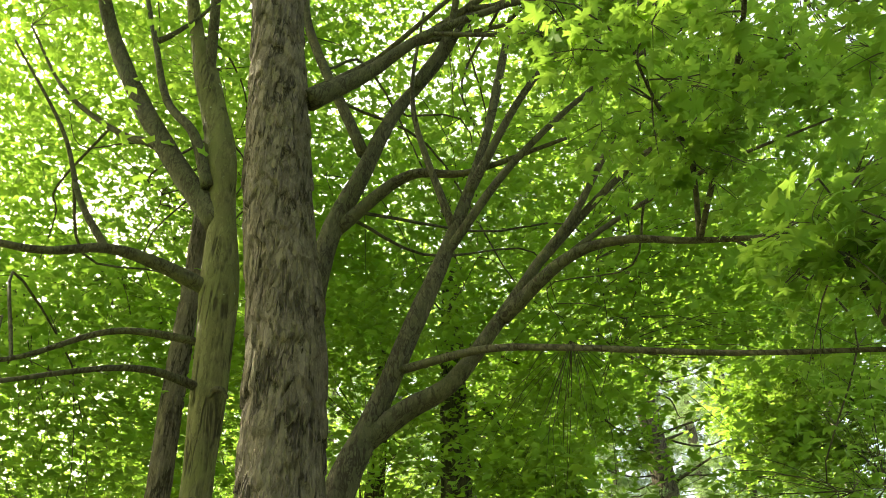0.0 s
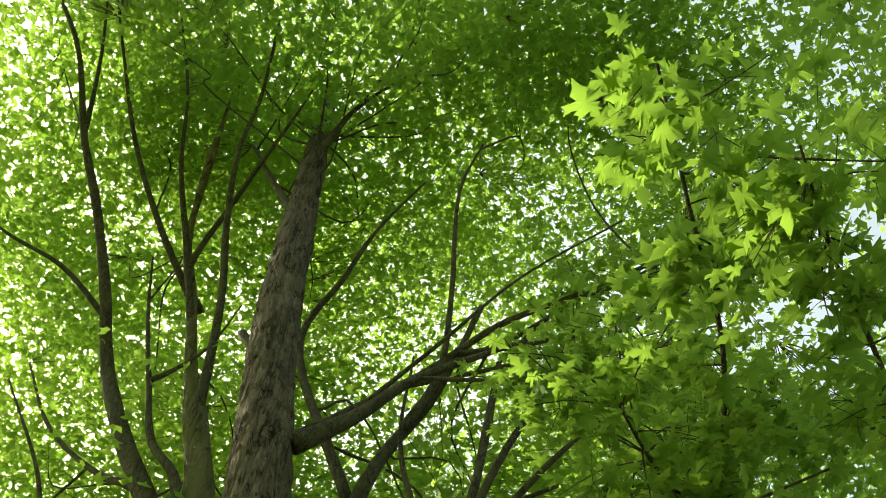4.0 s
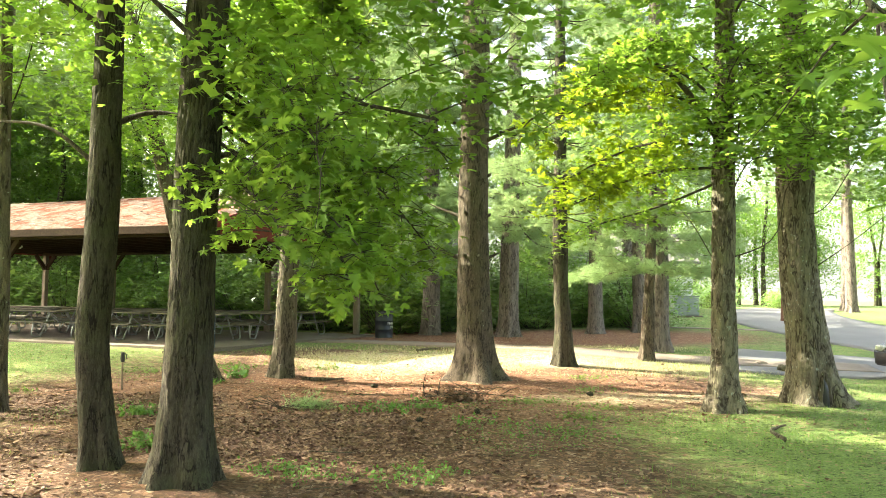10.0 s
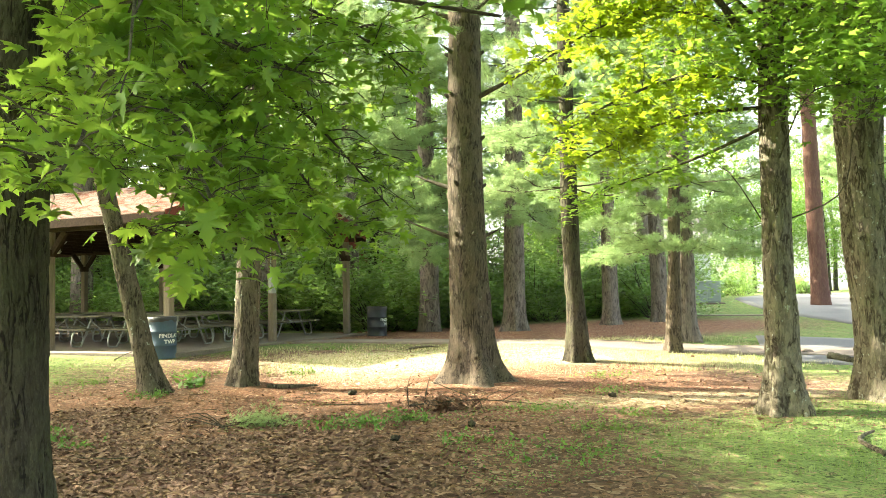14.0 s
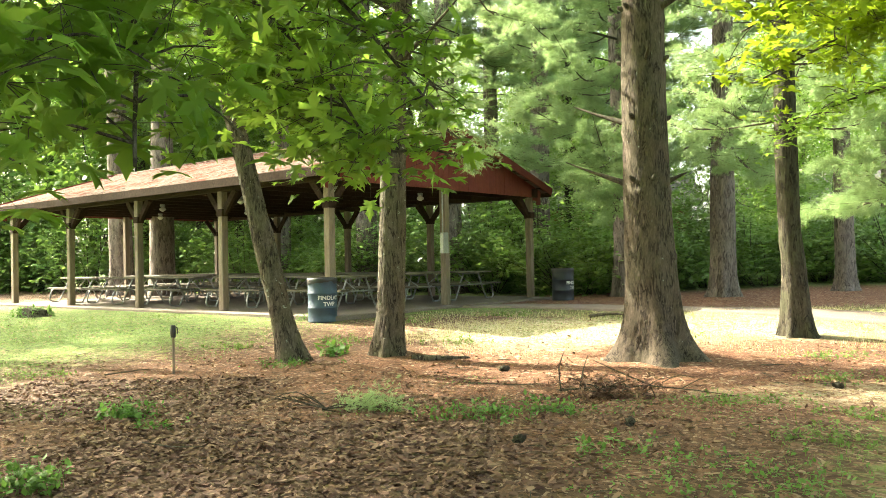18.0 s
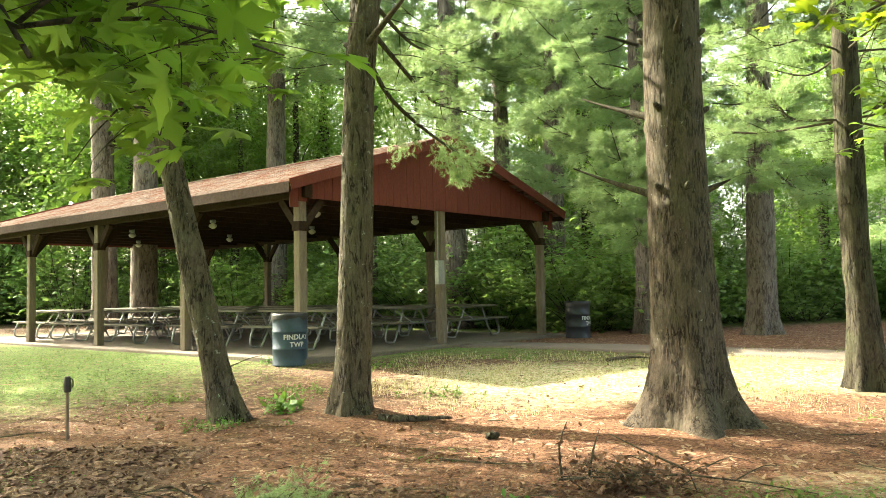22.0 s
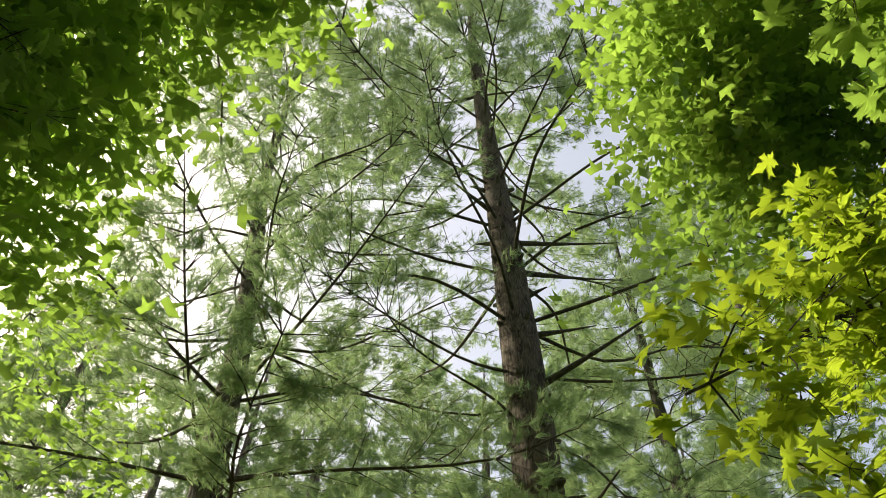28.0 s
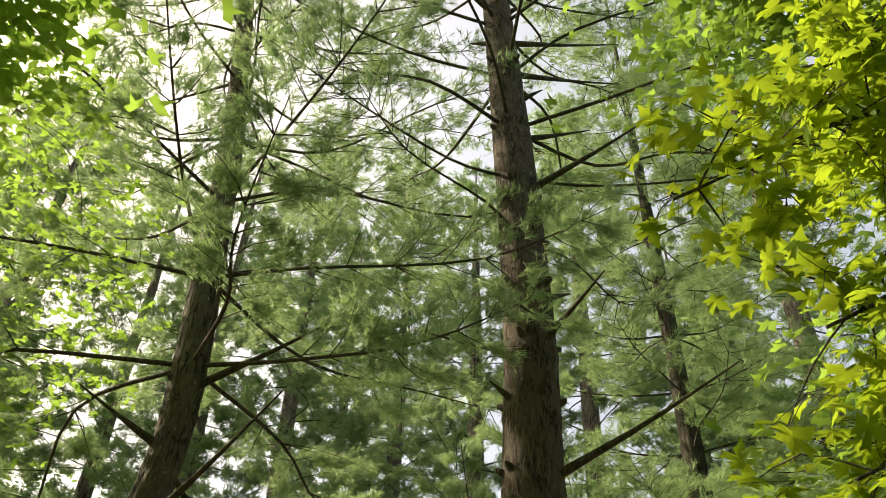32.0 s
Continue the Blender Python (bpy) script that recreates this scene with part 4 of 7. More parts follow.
def twig_chunks(rng, chunks, starts, ends, r=0.012, seg=4, sag=0.1):
    for a, b in zip(starts, ends):
        mid = (a + b) / 2 + rng.normal(0, 0.06, 3) * np.linalg.norm(b - a)
        mid[2] += sag * np.linalg.norm(b - a)
        v, q, c, _ = tube([a, mid, b], [r, r * 0.7, r * 0.3], seg, 5)
        chunks.append((v, q))


def crown_centres(rng, centre, radii, n, hollow=0.35, gaps=0.15, freq=0.55, seed=0):
    """Points inside an uneven crown; fewer in its heart, none in its gaps."""
    out = []
    while sum(map(len, out)) < n:
        d = rng.normal(0, 1, (n * 2, 3))
        d /= np.linalg.norm(d, axis=1)[:, None]
        r = (hollow + (1 - hollow) * rng.uniform(0, 1, n * 2) ** 0.6)
        p = d * r[:, None] * (1 + 0.22 * vnoise(d, 2.2, seed))[:, None] * radii + centre
        out.append(p[vnoise(p, freq, seed + 3) > -0.35 + gaps])
    return np.vstack(out)[:n]


def nearest_on(rng, lines, p):
    """A point of the lines near p and not above it; one of the nearer ones, so that no two boughs spring from one spot."""
    pts = np.vstack(lines)
    d = np.sqrt(((pts - p) ** 2).sum(1) + 3.0 * np.maximum(0, pts[:, 2] - p[2] + 0.2) ** 2)
    near = np.flatnonzero(d < d.min() * 1.25 + 0.5)
    return pts[rng.choice(near)]


def branch_out(rng, chunks, lines, cc, r=0.02, mains=14, twigs=150):
    """Curved boughs from the trunk and limbs into the crown, and short twigs from those to its sprays."""
    goals = cc[rng.choice(len(cc), max(3, min(mains, len(cc) // 28)), replace=False)]
    r = r * min(0.7, 0.35 + len(cc) / 800)
    got = list(lines)
    for g in goals:
        a = nearest_on(rng, lines, g + rng.normal(0, 0.9, 3))
        d = g - a
        ln = np.linalg.norm(d)
        if ln > 3.2:
            continue
        k1 = a + d * 0.35 + rng.normal(0, 0.10, 3) * ln + (0, 0, 0.12 * ln)
        k2 = a + d * 0.7 + rng.normal(0, 0.10, 3) * ln + (0, 0, 0.10 * ln)
        v, q, c, ln2 = tube([a, k1, k2, g], [r * 1.15, r * 0.75, r * 0.25], 5, 14)
        chunks.append((v, q))
        got.append(ln2[3:])
    pts = np.vstack(got)
    for p in cc[rng.choice(len(cc), min(twigs, len(cc)), replace=False)]:
        a = pts[np.argmin(((pts - p) ** 2).sum(1))]
        if np.linalg.norm(p - a) < 2.2:
            twig_chunks(rng, chunks, [a], [p], r * 0.4, 4, 0.08)


def build_tree(name, label, trunk, radii, bark_mat, rough, seg=48, n=160, limbs=(), crowns=(), leaf=None, leaf_mat=None, seed=1, group="", twig_r=0.02, roots=0.0, category="tree"):
    """limbs: (points, r0, r1). crowns: (centre, radii, clusters, leaves each, spread, leaf size, gaps)."""
    rng = np.random.default_rng(seed)
    root = thing(name, pose(*trunk[0]), label, category, group)
    o = np.array(trunk[0])
    me, line = trunk_mesh("trunk", np.array(trunk) - o, radii, seg, n, rough)
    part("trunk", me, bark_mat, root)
    lines = [line[len(line) // 3:]]
    for pts, r0, r1 in limbs:
        me, ln = trunk_mesh("limb", np.array(pts) - o, [r0 * 1.15, 0.55 * r0 + 0.45 * r1, r1], 12, 8 * len(pts), bark_rough(0.05 * r0, 18, 0.35, seed, 0, 4, 0.06 * r0))
        part("limb", me, bark_limb, root)
        lines.append(ln)
    chunks, leaves = [], []
    for centre, rad, clusters, per, spread, size, gaps in crowns:
        cc = crown_centres(rng, np.array(centre) - o, np.array(rad), clusters, 0.3, gaps, 0.5, seed)
        branch_out(rng, chunks, lines, cc, twig_r)
        leaves.append(leaf_sprays(rng, cc, per, spread, size, leaf or LOBED))
    if chunks:
        part("twigwork", mesh_np("twigwork", *join_arrays(chunks), True), bark_limb, root, kind="stuff")
    if leaves:
        part("crown", mesh_np("crown", *join_arrays(leaves)), leaf_mat or leaf_maple, root, kind="stuff")
    return root


MAPLE, LOBED, PLAIN = maple_leaf(), lobed_leaf(), plain_leaf()

# the shaggy trunk by which the walk begins, and its smooth neighbours
build_tree("tree", "tall tree with shaggy grey bark plates and green crown", [(-0.48, 5.85, base_at(-0.48, 5.85)), (-0.47, 5.85, 1.2), (-0.47, 5.85, 2.2), (-0.55, 5.85, 3.8), (-0.74, 5.85, 5.3), (-0.95, 5.85, 7.5), (-1.04, 5.85, 10.5), (-1.13, 5.85, 14.5)],
           [0.25, 0.225, 0.222, 0.222, 0.215, 0.20, 0.16, 0.06], bark_shag, plate_rough(0.017, 22, 0.26, 3, 0.12, 5, 0.09, 0.016, 1.0), 170, 760,
           [([(-0.60, 5.85, 6.0), (-0.22, 6.0, 6.45), (0.26, 6.0, 6.9), (1.2, 6.0, 7.4)], 0.07, 0.02), ([(-1.05, 5.85, 11.0), (-0.6, 5.5, 11.9), (0.2, 5.2, 12.6)], 0.05, 0.015),
            ([(-1.05, 5.85, 9.5), (-1.5, 5.9, 10.6), (-2.0, 6.0, 12.0)], 0.05, 0.02), ([(-0.86, 5.85, 6.9), (-1.05, 5.84, 7.1), (-1.22, 5.84, 7.35)], 0.055, 0.04)],
           [((-0.8, 6.4, 14.0), (3.6, 3.4, 2.6), 360, 22, 0.34, 0.11, 0.05), ((-0.2, 9.6, 11.9), (3.4, 2.2, 3.0), 400, 20, 0.38, 0.11, 0.0), ((0.4, 6.4, 13.2), (4.2, 3.4, 1.5), 460, 20, 0.38, 0.11, 0.0), ((0.2, 3.7, 12.4), (4.4, 2.2, 1.4), 440, 20, 0.38, 0.11, 0.0), ((-3.4, 4.8, 13.0), (2.2, 2.4, 1.4), 260, 20, 0.38, 0.11, 0.0)], LOBED, leaf_maple, 11)
smooth_maple = build_tree("tree", "smooth green-grey maple with many upright limbs", [(-1.36, 7.45, base_at(-1.36, 7.45)), (-1.40, 7.45, 1.2), (-1.41, 7.45, 2.5), (-1.47, 7.45, 4.1), (-1.56, 7.45, 5.6), (-1.74, 7.45, 6.9), (-1.95, 7.45, 7.8), (-2.28, 7.42, 8.9), (-2.48, 7.15, 9.9), (-2.64, 6.75, 10.6), (-2.55, 6.28, 11.2), (-2.2, 5.3, 12.1)],
           [0.22, 0.155, 0.14, 0.135, 0.135, 0.13, 0.11, 0.09, 0.07, 0.055, 0.045, 0.02], bark_smooth, plate_rough(0.006, 9, 0.9, 4, 0.12, 4, 0.03, 0.034, 0.1), 90, 420,
           [([(-1.65, 7.45, 6.2), (-2.24, 7.45, 7.09), (-2.79, 7.45, 8.06), (-3.22, 7.35, 9.0), (-3.32, 6.76, 9.6), (-3.55, 6.08, 10.4), (-3.77, 5.45, 11.0), (-3.86, 4.57, 11.6), (-4.2, 4.0, 12.2)], 0.10, 0.025),
            ([(-1.79, 7.35, 6.59), (-2.01, 7.3, 7.23), (-2.35, 7.3, 7.71), (-2.64, 7.3, 8.62), (-2.95, 7.2, 9.7), (-3.1, 6.9, 10.6)], 0.05, 0.015), ([(-2.64, 7.3, 8.62), (-2.42, 7.3, 8.81), (-2.14, 7.3, 9.23), (-1.9, 7.2, 9.9)], 0.03, 0.01),
            ([(-1.58, 7.45, 5.5), (-2.0, 7.15, 5.6), (-2.31, 6.9, 5.57), (-2.72, 6.55, 5.32), (-3.6, 6.0, 5.3)], 0.06, 0.018), ([(-2.31, 6.9, 5.57), (-2.59, 6.8, 6.02), (-2.8, 6.6, 6.6), (-3.3, 6.3, 7.4)], 0.03, 0.01),
            ([(-2.05, 7.45, 8.2), (-1.99, 6.85, 9.4), (-2.01, 6.27, 10.2), (-1.9, 5.6, 10.8), (-1.67, 5.1, 11.4), (-1.46, 4.34, 12.0)], 0.05, 0.014),
            ([(-2.4, 7.4, 9.4), (-2.59, 6.66, 10.4), (-2.68, 5.87, 11.0), (-2.63, 5.13, 11.6), (-2.73, 4.34, 12.2)], 0.045, 0.012), ([(-2.45, 7.3, 9.9), (-2.94, 6.44, 10.6), (-3.25, 5.63, 11.2), (-3.41, 4.79, 11.8), (-3.54, 3.92, 12.4)], 0.045, 0.012),
            ([(-2.4, 7.3, 9.9), (-2.54, 6.86, 10.2), (-1.99, 6.19, 10.8), (-1.35, 5.45, 11.3), (-1.07, 5.12, 11.6)], 0.045, 0.012), ([(-3.3, 7.0, 9.4), (-3.83, 6.56, 9.8), (-4.47, 6.2, 10.0), (-5.4, 5.6, 10.4)], 0.035, 0.01), ([(-3.77, 5.45, 11.0), (-3.62, 4.61, 11.7), (-3.58, 3.78, 12.4)], 0.03, 0.01),
            ([(-2.3, 7.4, 7.2), (-2.9, 7.6, 7.6), (-3.7, 7.7, 8.4), (-4.3, 7.6, 9.4)], 0.04, 0.012), ([(-1.5, 7.45, 5.0), (-2.2, 7.2, 5.0), (-2.8, 6.9, 4.6), (-3.4, 6.6, 4.5)], 0.03, 0.01), ([(-1.5, 7.45, 4.6), (-1.9, 6.9, 4.5), (-2.6, 6.2, 4.0)], 0.035, 0.012)],
           [((-3.4, 11.0, 9.2), (3.4, 2.4, 4.0), 680, 20, 0.38, 0.11, 0.0), ((-4.4, 9.8, 5.6), (2.8, 1.8, 2.2), 400, 20, 0.36, 0.12, 0.05), ((-5.8, 12.4, 10.8), (3.4, 2.6, 3.6), 340, 20, 0.4, 0.12, 0.0), ((-6.2, 9.8, 12.4), (2.6, 2.6, 2.2), 300, 20, 0.4, 0.12, 0.0), ((-4.6, 7.6, 13.6), (4.2, 4.0, 1.8), 800, 20, 0.4, 0.12, 0.0)], LOBED, leaf_maple, 12)
for z, side, w in ((1.9, 0.45, 0.075), (3.65, -0.15, 0.085), (2.75, 0.7, 0.06), (4.5, 0.2, 0.07)):
    # scars of shed limbs, like heavy eyelids
    c = Vector((-0.045 + 0.135 * math.sin(side), -0.135 * math.cos(side), z - base_at(-1.36, 7.45)))
    arc = [(c.x - w, c.y + 0.02, c.z - 0.03), (c.x - 0.5 * w, c.y - 0.012, c.z + 0.02), (c.x, c.y - 0.02, c.z + 0.03), (c.x + 0.5 * w, c.y - 0.012, c.z + 0.02), (c.x + w, c.y + 0.02, c.z - 0.03)]
    part("knot", tube_mesh("knot", arc, [0.012, 0.026, 0.03, 0.026, 0.012], 10, 24, bark_rough(0.004, 30, 0.6, 5)), bark_limb, smooth_maple, "dark scar of a shed limb")
build_tree("tree", "slim grey leaning maple behind the smooth one", [(-1.85, 8.3, base_at(-1.85, 8.3)), (-1.95, 8.3, 2.0), (-2.05, 8.3, 4.1), (-2.10, 8.3, 5.4), (-2.15, 8.3, 6.8), (-2.4, 8.4, 9.5)], [0.15, 0.11, 0.10, 0.10, 0.09, 0.03], bark_shag, plate_rough(0.008, 16, 0.16, 6, 0.08, 4, 0.2), 70, 300,
           [], [((-2.6, 9.8, 8.8), (2.8, 2.6, 2.6), 200, 20, 0.36, 0.12, 0.12)], LOBED, leaf_maple, 13)
build_tree("tree", "low forking maple spreading long limbs over the grass", [(-0.80, 6.75, base_at(-0.80, 6.75)), (-0.74, 6.75, 1.2), (-0.62, 6.72, 2.4), (-0.36, 6.7, 3.45), (-0.16, 6.7, 3.96), (0.15, 6.7, 4.79), (0.38, 6.7, 5.41), (0.69, 6.7, 6.46), (1.0, 6.7, 8.0)],
           [0.17, 0.125, 0.115, 0.10, 0.085, 0.07, 0.06, 0.045, 0.02], bark_limb, bark_rough(0.005, 10, 0.15, 8, 0.08, 4, 0.012), 48, 180,
           [([(-0.22, 6.7, 3.8), (0.05, 6.68, 4.0), (0.35, 6.6, 4.15), (0.69, 6.5, 4.57), (0.94, 6.4, 4.9), (1.25, 6.3, 5.3), (1.7, 6.1, 6.1)], 0.07, 0.02), ([(0.69, 6.5, 4.55), (1.11, 6.25, 4.83), (1.46, 6.1, 4.86), (1.9, 5.95, 4.72), (2.6, 5.7, 4.55)], 0.045, 0.012),
            ([(-0.72, 6.8, 4.0), (-0.58, 6.8, 5.4), (-0.33, 6.8, 6.16), (-0.07, 6.8, 6.88), (0.39, 6.8, 7.69), (0.9, 6.7, 9.0)], 0.09, 0.03), ([(-0.50, 6.8, 5.6), (0.03, 6.75, 6.08), (0.53, 6.7, 6.06), (1.3, 6.5, 6.2)], 0.05, 0.015),
            ([(0.0, 6.7, 4.3), (0.53, 6.3, 4.2), (1.0, 6.0, 4.02), (1.79, 5.7, 3.78), (2.5, 5.4, 3.6)], 0.026, 0.012), ([(0.4, 6.7, 5.45), (0.1, 6.5, 6.6), (0.2, 6.3, 7.6)], 0.03, 0.01), ([(0.3, 6.7, 5.2), (0.9, 6.5, 6.0), (1.8, 6.3, 6.8), (3.0, 6.0, 7.4)], 0.035, 0.01), ([(0.5, 6.7, 5.8), (1.1, 6.4, 6.8), (2.0, 6.1, 7.6), (3.2, 5.8, 8.2)], 0.035, 0.01), ([(0.94, 6.4, 4.9), (1.6, 6.3, 5.6), (2.4, 6.1, 6.2), (3.4, 5.8, 6.6)], 0.03, 0.01), ([(-0.83, 6.6, 6.9), (-0.41, 6.6, 7.18), (0.29, 6.6, 7.74), (1.0, 6.4, 8.19), (1.72, 6.2, 8.37), (2.58, 6.0, 8.66), (3.6, 5.7, 8.9)], 0.05, 0.012), ([(0.29, 6.6, 7.74), (1.16, 6.5, 8.14), (1.99, 6.3, 8.6), (2.75, 6.1, 8.61), (3.5, 5.9, 8.4)], 0.03, 0.008), ([(0.6, 6.5, 7.9), (1.4, 6.5, 8.05), (2.3, 6.2, 8.2), (3.2, 6.0, 8.6)], 0.025, 0.008), ([(0.1, 6.6, 7.55), (0.9, 6.7, 7.9), (1.9, 6.6, 8.1), (2.9, 6.5, 8.0)], 0.025, 0.008), ([(-0.3, 6.6, 7.25), (0.4, 6.2, 7.6), (1.2, 5.8, 8.1), (2.2, 5.5, 8.6)], 0.022, 0.008), ([(1.72, 6.2, 8.37), (2.3, 5.9, 8.1), (3.0, 5.6, 7.7)], 0.018, 0.006),
            ([(-0.33, 6.8, 6.4), (-0.93, 6.63, 8.2), (-0.52, 6.24, 8.9), (-0.17, 5.93, 9.4), (0.32, 5.65, 9.9)], 0.045, 0.012), ([(0.1, 6.7, 7.1), (0.42, 6.58, 7.7), (0.56, 6.18, 8.4), (0.67, 5.52, 9.3), (0.95, 5.21, 9.9)], 0.04, 0.012), ([(0.69, 6.5, 4.55), (1.3, 6.4, 5.1), (2.1, 6.2, 5.5), (3.0, 5.9, 5.7)], 0.025, 0.008)],
           [((2.4, 9.0, 7.2), (3.4, 1.7, 2.8), 280, 20, 0.36, 0.105, 0.0), ((3.0, 10.6, 9.8), (3.6, 2.0, 3.2), 320, 20, 0.4, 0.11, 0.0), ((3.4, 6.2, 11.6), (3.0, 2.6, 1.2), 360, 20, 0.38, 0.11, 0.0), ((2.9, 8.8, 4.6), (2.6, 1.6, 1.3), 80, 18, 0.34, 0.11, 0.15), ((4.6, 8.8, 8.4), (2.6, 2.2, 2.8), 280, 20, 0.38, 0.11, 0.0), ((0.6, 9.8, 7.6), (3.2, 2.4, 2.6), 170, 20, 0.36, 0.11, 0.12)], LOBED, leaf_maple, 14)

# two dark maples at the edge of the chips
build_tree("tree", "dark slender maple trunk with mossy bark", [(-0.66, 12.0, base_at(-0.66, 12.0)), (-0.75, 12.0, 0.5), (-0.79, 12.0, 1.1), (-0.74, 12.0, 2.2), (-0.73, 12.0, 3.5), (-0.72, 12.0, 4.9), (-0.66, 12.0, 6.3), (-0.6, 12.0, 9.0)], [0.19, 0.168, 0.165, 0.158, 0.148, 0.13, 0.11, 0.03], bark_dark, plate_rough(0.007, 26, 0.22, 3, 0.10, 4, 0.26, 0.012), 96, 360,
           [([(-0.75, 12.2, 3.2), (-0.3, 12.1, 3.35), (0.3, 11.9, 3.25), (1.4, 11.6, 3.1)], 0.03, 0.01), ([(-0.76, 12.2, 4.2), (-1.5, 12.0, 4.6), (-2.4, 11.8, 4.7)], 0.035, 0.01), ([(-0.75, 12.2, 2.7), (-1.4, 12.4, 3.2), (-2.2, 12.8, 3.3)], 0.025, 0.01)],
           [((-1.6, 12.6, 6.6), (2.8, 2.6, 2.8), 260, 18, 0.34, 0.115, 0.15)], LOBED, leaf_maple, 21)
build_tree("tree", "dark straight maple trunk with furrowed bark", [(0.21, 11.1, base_at(0.21, 11.1)), (0.22, 11.1, 0.5), (0.24, 11.1, 1.6), (0.28, 11.1, 3.4), (0.34, 11.15, 5.0), (0.35, 11.3, 7.3), (0.36, 11.5, 10.5)], [0.245, 0.212, 0.207, 0.198, 0.186, 0.155, 0.04], bark_dark, plate_rough(0.010, 34, 0.26, 5, 0.14, 5, 0.30, 0.014), 130, 420,
           [([(0.28, 11.15, 3.4), (1.0, 11.3, 3.5), (2.0, 10.9, 3.25), (3.2, 10.6, 3.0)], 0.035, 0.01), ([(0.28, 11.15, 2.7), (0.6, 11.0, 2.75), (1.2, 10.0, 2.3), (1.6, 9.4, 1.85)], 0.03, 0.008), ([(0.3, 11.15, 4.4), (1.2, 11.9, 4.8), (2.4, 12.0, 4.9)], 0.035, 0.01),
            ([(0.28, 11.15, 3.8), (-0.2, 11.0, 4.2), (-0.6, 10.2, 4.4)], 0.03, 0.01)],
           [((0.2, 11.4, 8.2), (2.9, 2.8, 2.6), 300, 18, 0.36, 0.115, 0.2), ((1.0, 13.3, 6.2), (1.3, 1.5, 1.0), 105, 18, 0.3, 0.125, 0.0), ((0.8, 14.9, 5.5), (0.8, 1.1, 0.9), 66, 18, 0.28, 0.125, 0.0), ((1.3, 13.9, 5.4), (0.5, 0.5, 0.6), 44, 18, 0.25, 0.125, 0.0), ((1.6, 14.0, 6.7), (0.9, 0.6, 0.6), 70, 18, 0.28, 0.12, 0.0), ((2.6, 13.8, 7.9), (1.0, 0.5, 0.5), 60, 18, 0.28, 0.12, 0.0), ((2.3, 12.8, 7.6), (1.5, 0.8, 0.8), 80, 18, 0.3, 0.12, 0.0), ((2.0, 10.8, 3.5), (2.0, 1.6, 0.8), 70, 18, 0.3, 0.125, 0.05), ((-0.6, 10.6, 4.6), (2.6, 1.8, 1.2), 70, 16, 0.3, 0.115, 0.1)], LOBED, leaf_maple, 22)
# leaning tree and its neighbour before the shelter
build_tree("tree", "grey maple leaning towards the lawn before the shelter", [(-0.24, 19.8, base_at(-0.24, 19.8)), (-0.42, 19.8, 0.5), (-0.78, 19.8, 2.1), (-1.10, 19.8, 3.5), (-1.46, 19.8, 4.95), (-2.0, 19.8, 7.5)], [0.185, 0.168, 0.16, 0.148, 0.13, 0.05], bark_grey, plate_rough(0.011, 30, 0.2, 7, 0.10, 4, 0.28, 0.014), 110, 300,
           [([(-1.0, 19.8, 3.2), (-0.3, 19.0, 3.9), (0.5, 17.5, 3.9), (1.1, 15.6, 3.3)], 0.05, 0.012)],
           [((-1.8, 19.6, 7.0), (2.6, 2.4, 2.4), 200, 18, 0.32, 0.115, 0.15), ((-1.6, 18.2, 4.6), (1.8, 1.8, 1.0), 90, 18, 0.3, 0.115, 0.1)], LOBED, leaf_maple, 23)
build_tree("tree", "slender pale maple at the lawn edge", [(-3.0, 16.4, base_at(-3.0, 16.4)), (-2.97, 16.4, 1.7), (-3.02, 16.4, 3.0), (-3.06, 16.4, 6.1), (-3.1, 16.4, 8.5)], [0.14, 0.115, 0.105, 0.08, 0.03], bark_grey, bark_rough(0.006, 18, 0.2, 10, 0.06), 40, 120, [], [((-3.2, 16.4, 6.6), (2.6, 2.4, 2.2), 220, 18, 0.34, 0.115, 0.15)], LOBED, leaf_maple, 25)
# right-hand maples by the drive
build_tree("tree", "pale dappled maple trunk with rough lower bark", [(8.04, 15.1, base_at(8.04, 15.1)), (8.03, 15.1, 0.5), (8.02, 15.1, 2.1), (8.05, 15.1, 3.7), (8.1, 15.1, 6.5), (8.2, 15.1, 9.0)], [0.25, 0.19, 0.185, 0.175, 0.14, 0.04], bark_pale, plate_rough(0.02, 20, 0.24, 12, 0.12, 5, 0.32, 0.03), 96, 260,
           [([(8.06, 15.1, 3.9), (7.0, 14.6, 4.8), (5.8, 14.2, 5.2)], 0.06, 0.015), ([(8.06, 15.1, 4.6), (9.2, 14.8, 5.4), (10.2, 14.4, 5.6)], 0.05, 0.015)],
           [((7.6, 14.8, 7.0), (3.2, 2.8, 3.0), 340, 18, 0.34, 0.115, 0.12), ((6.2, 14.0, 7.4), (1.5, 1.7, 1.7), 300, 18, 0.32, 0.12, 0.0), ((4.4, 13.0, 9.0), (1.7, 0.8, 0.8), 130, 18, 0.32, 0.12, 0.0), ((6.0, 12.6, 8.6), (1.7, 1.2, 1.1), 150, 18, 0.32, 0.12, 0.0), ((7.2, 16.2, 4.0), (1.4, 1.4, 1.0), 70, 18, 0.32, 0.115, 0.1), ((8.0, 13.9, 4.3), (2.6, 1.4, 1.0), 150, 18, 0.3, 0.12, 0.1)], LOBED, leaf_maple, 26)
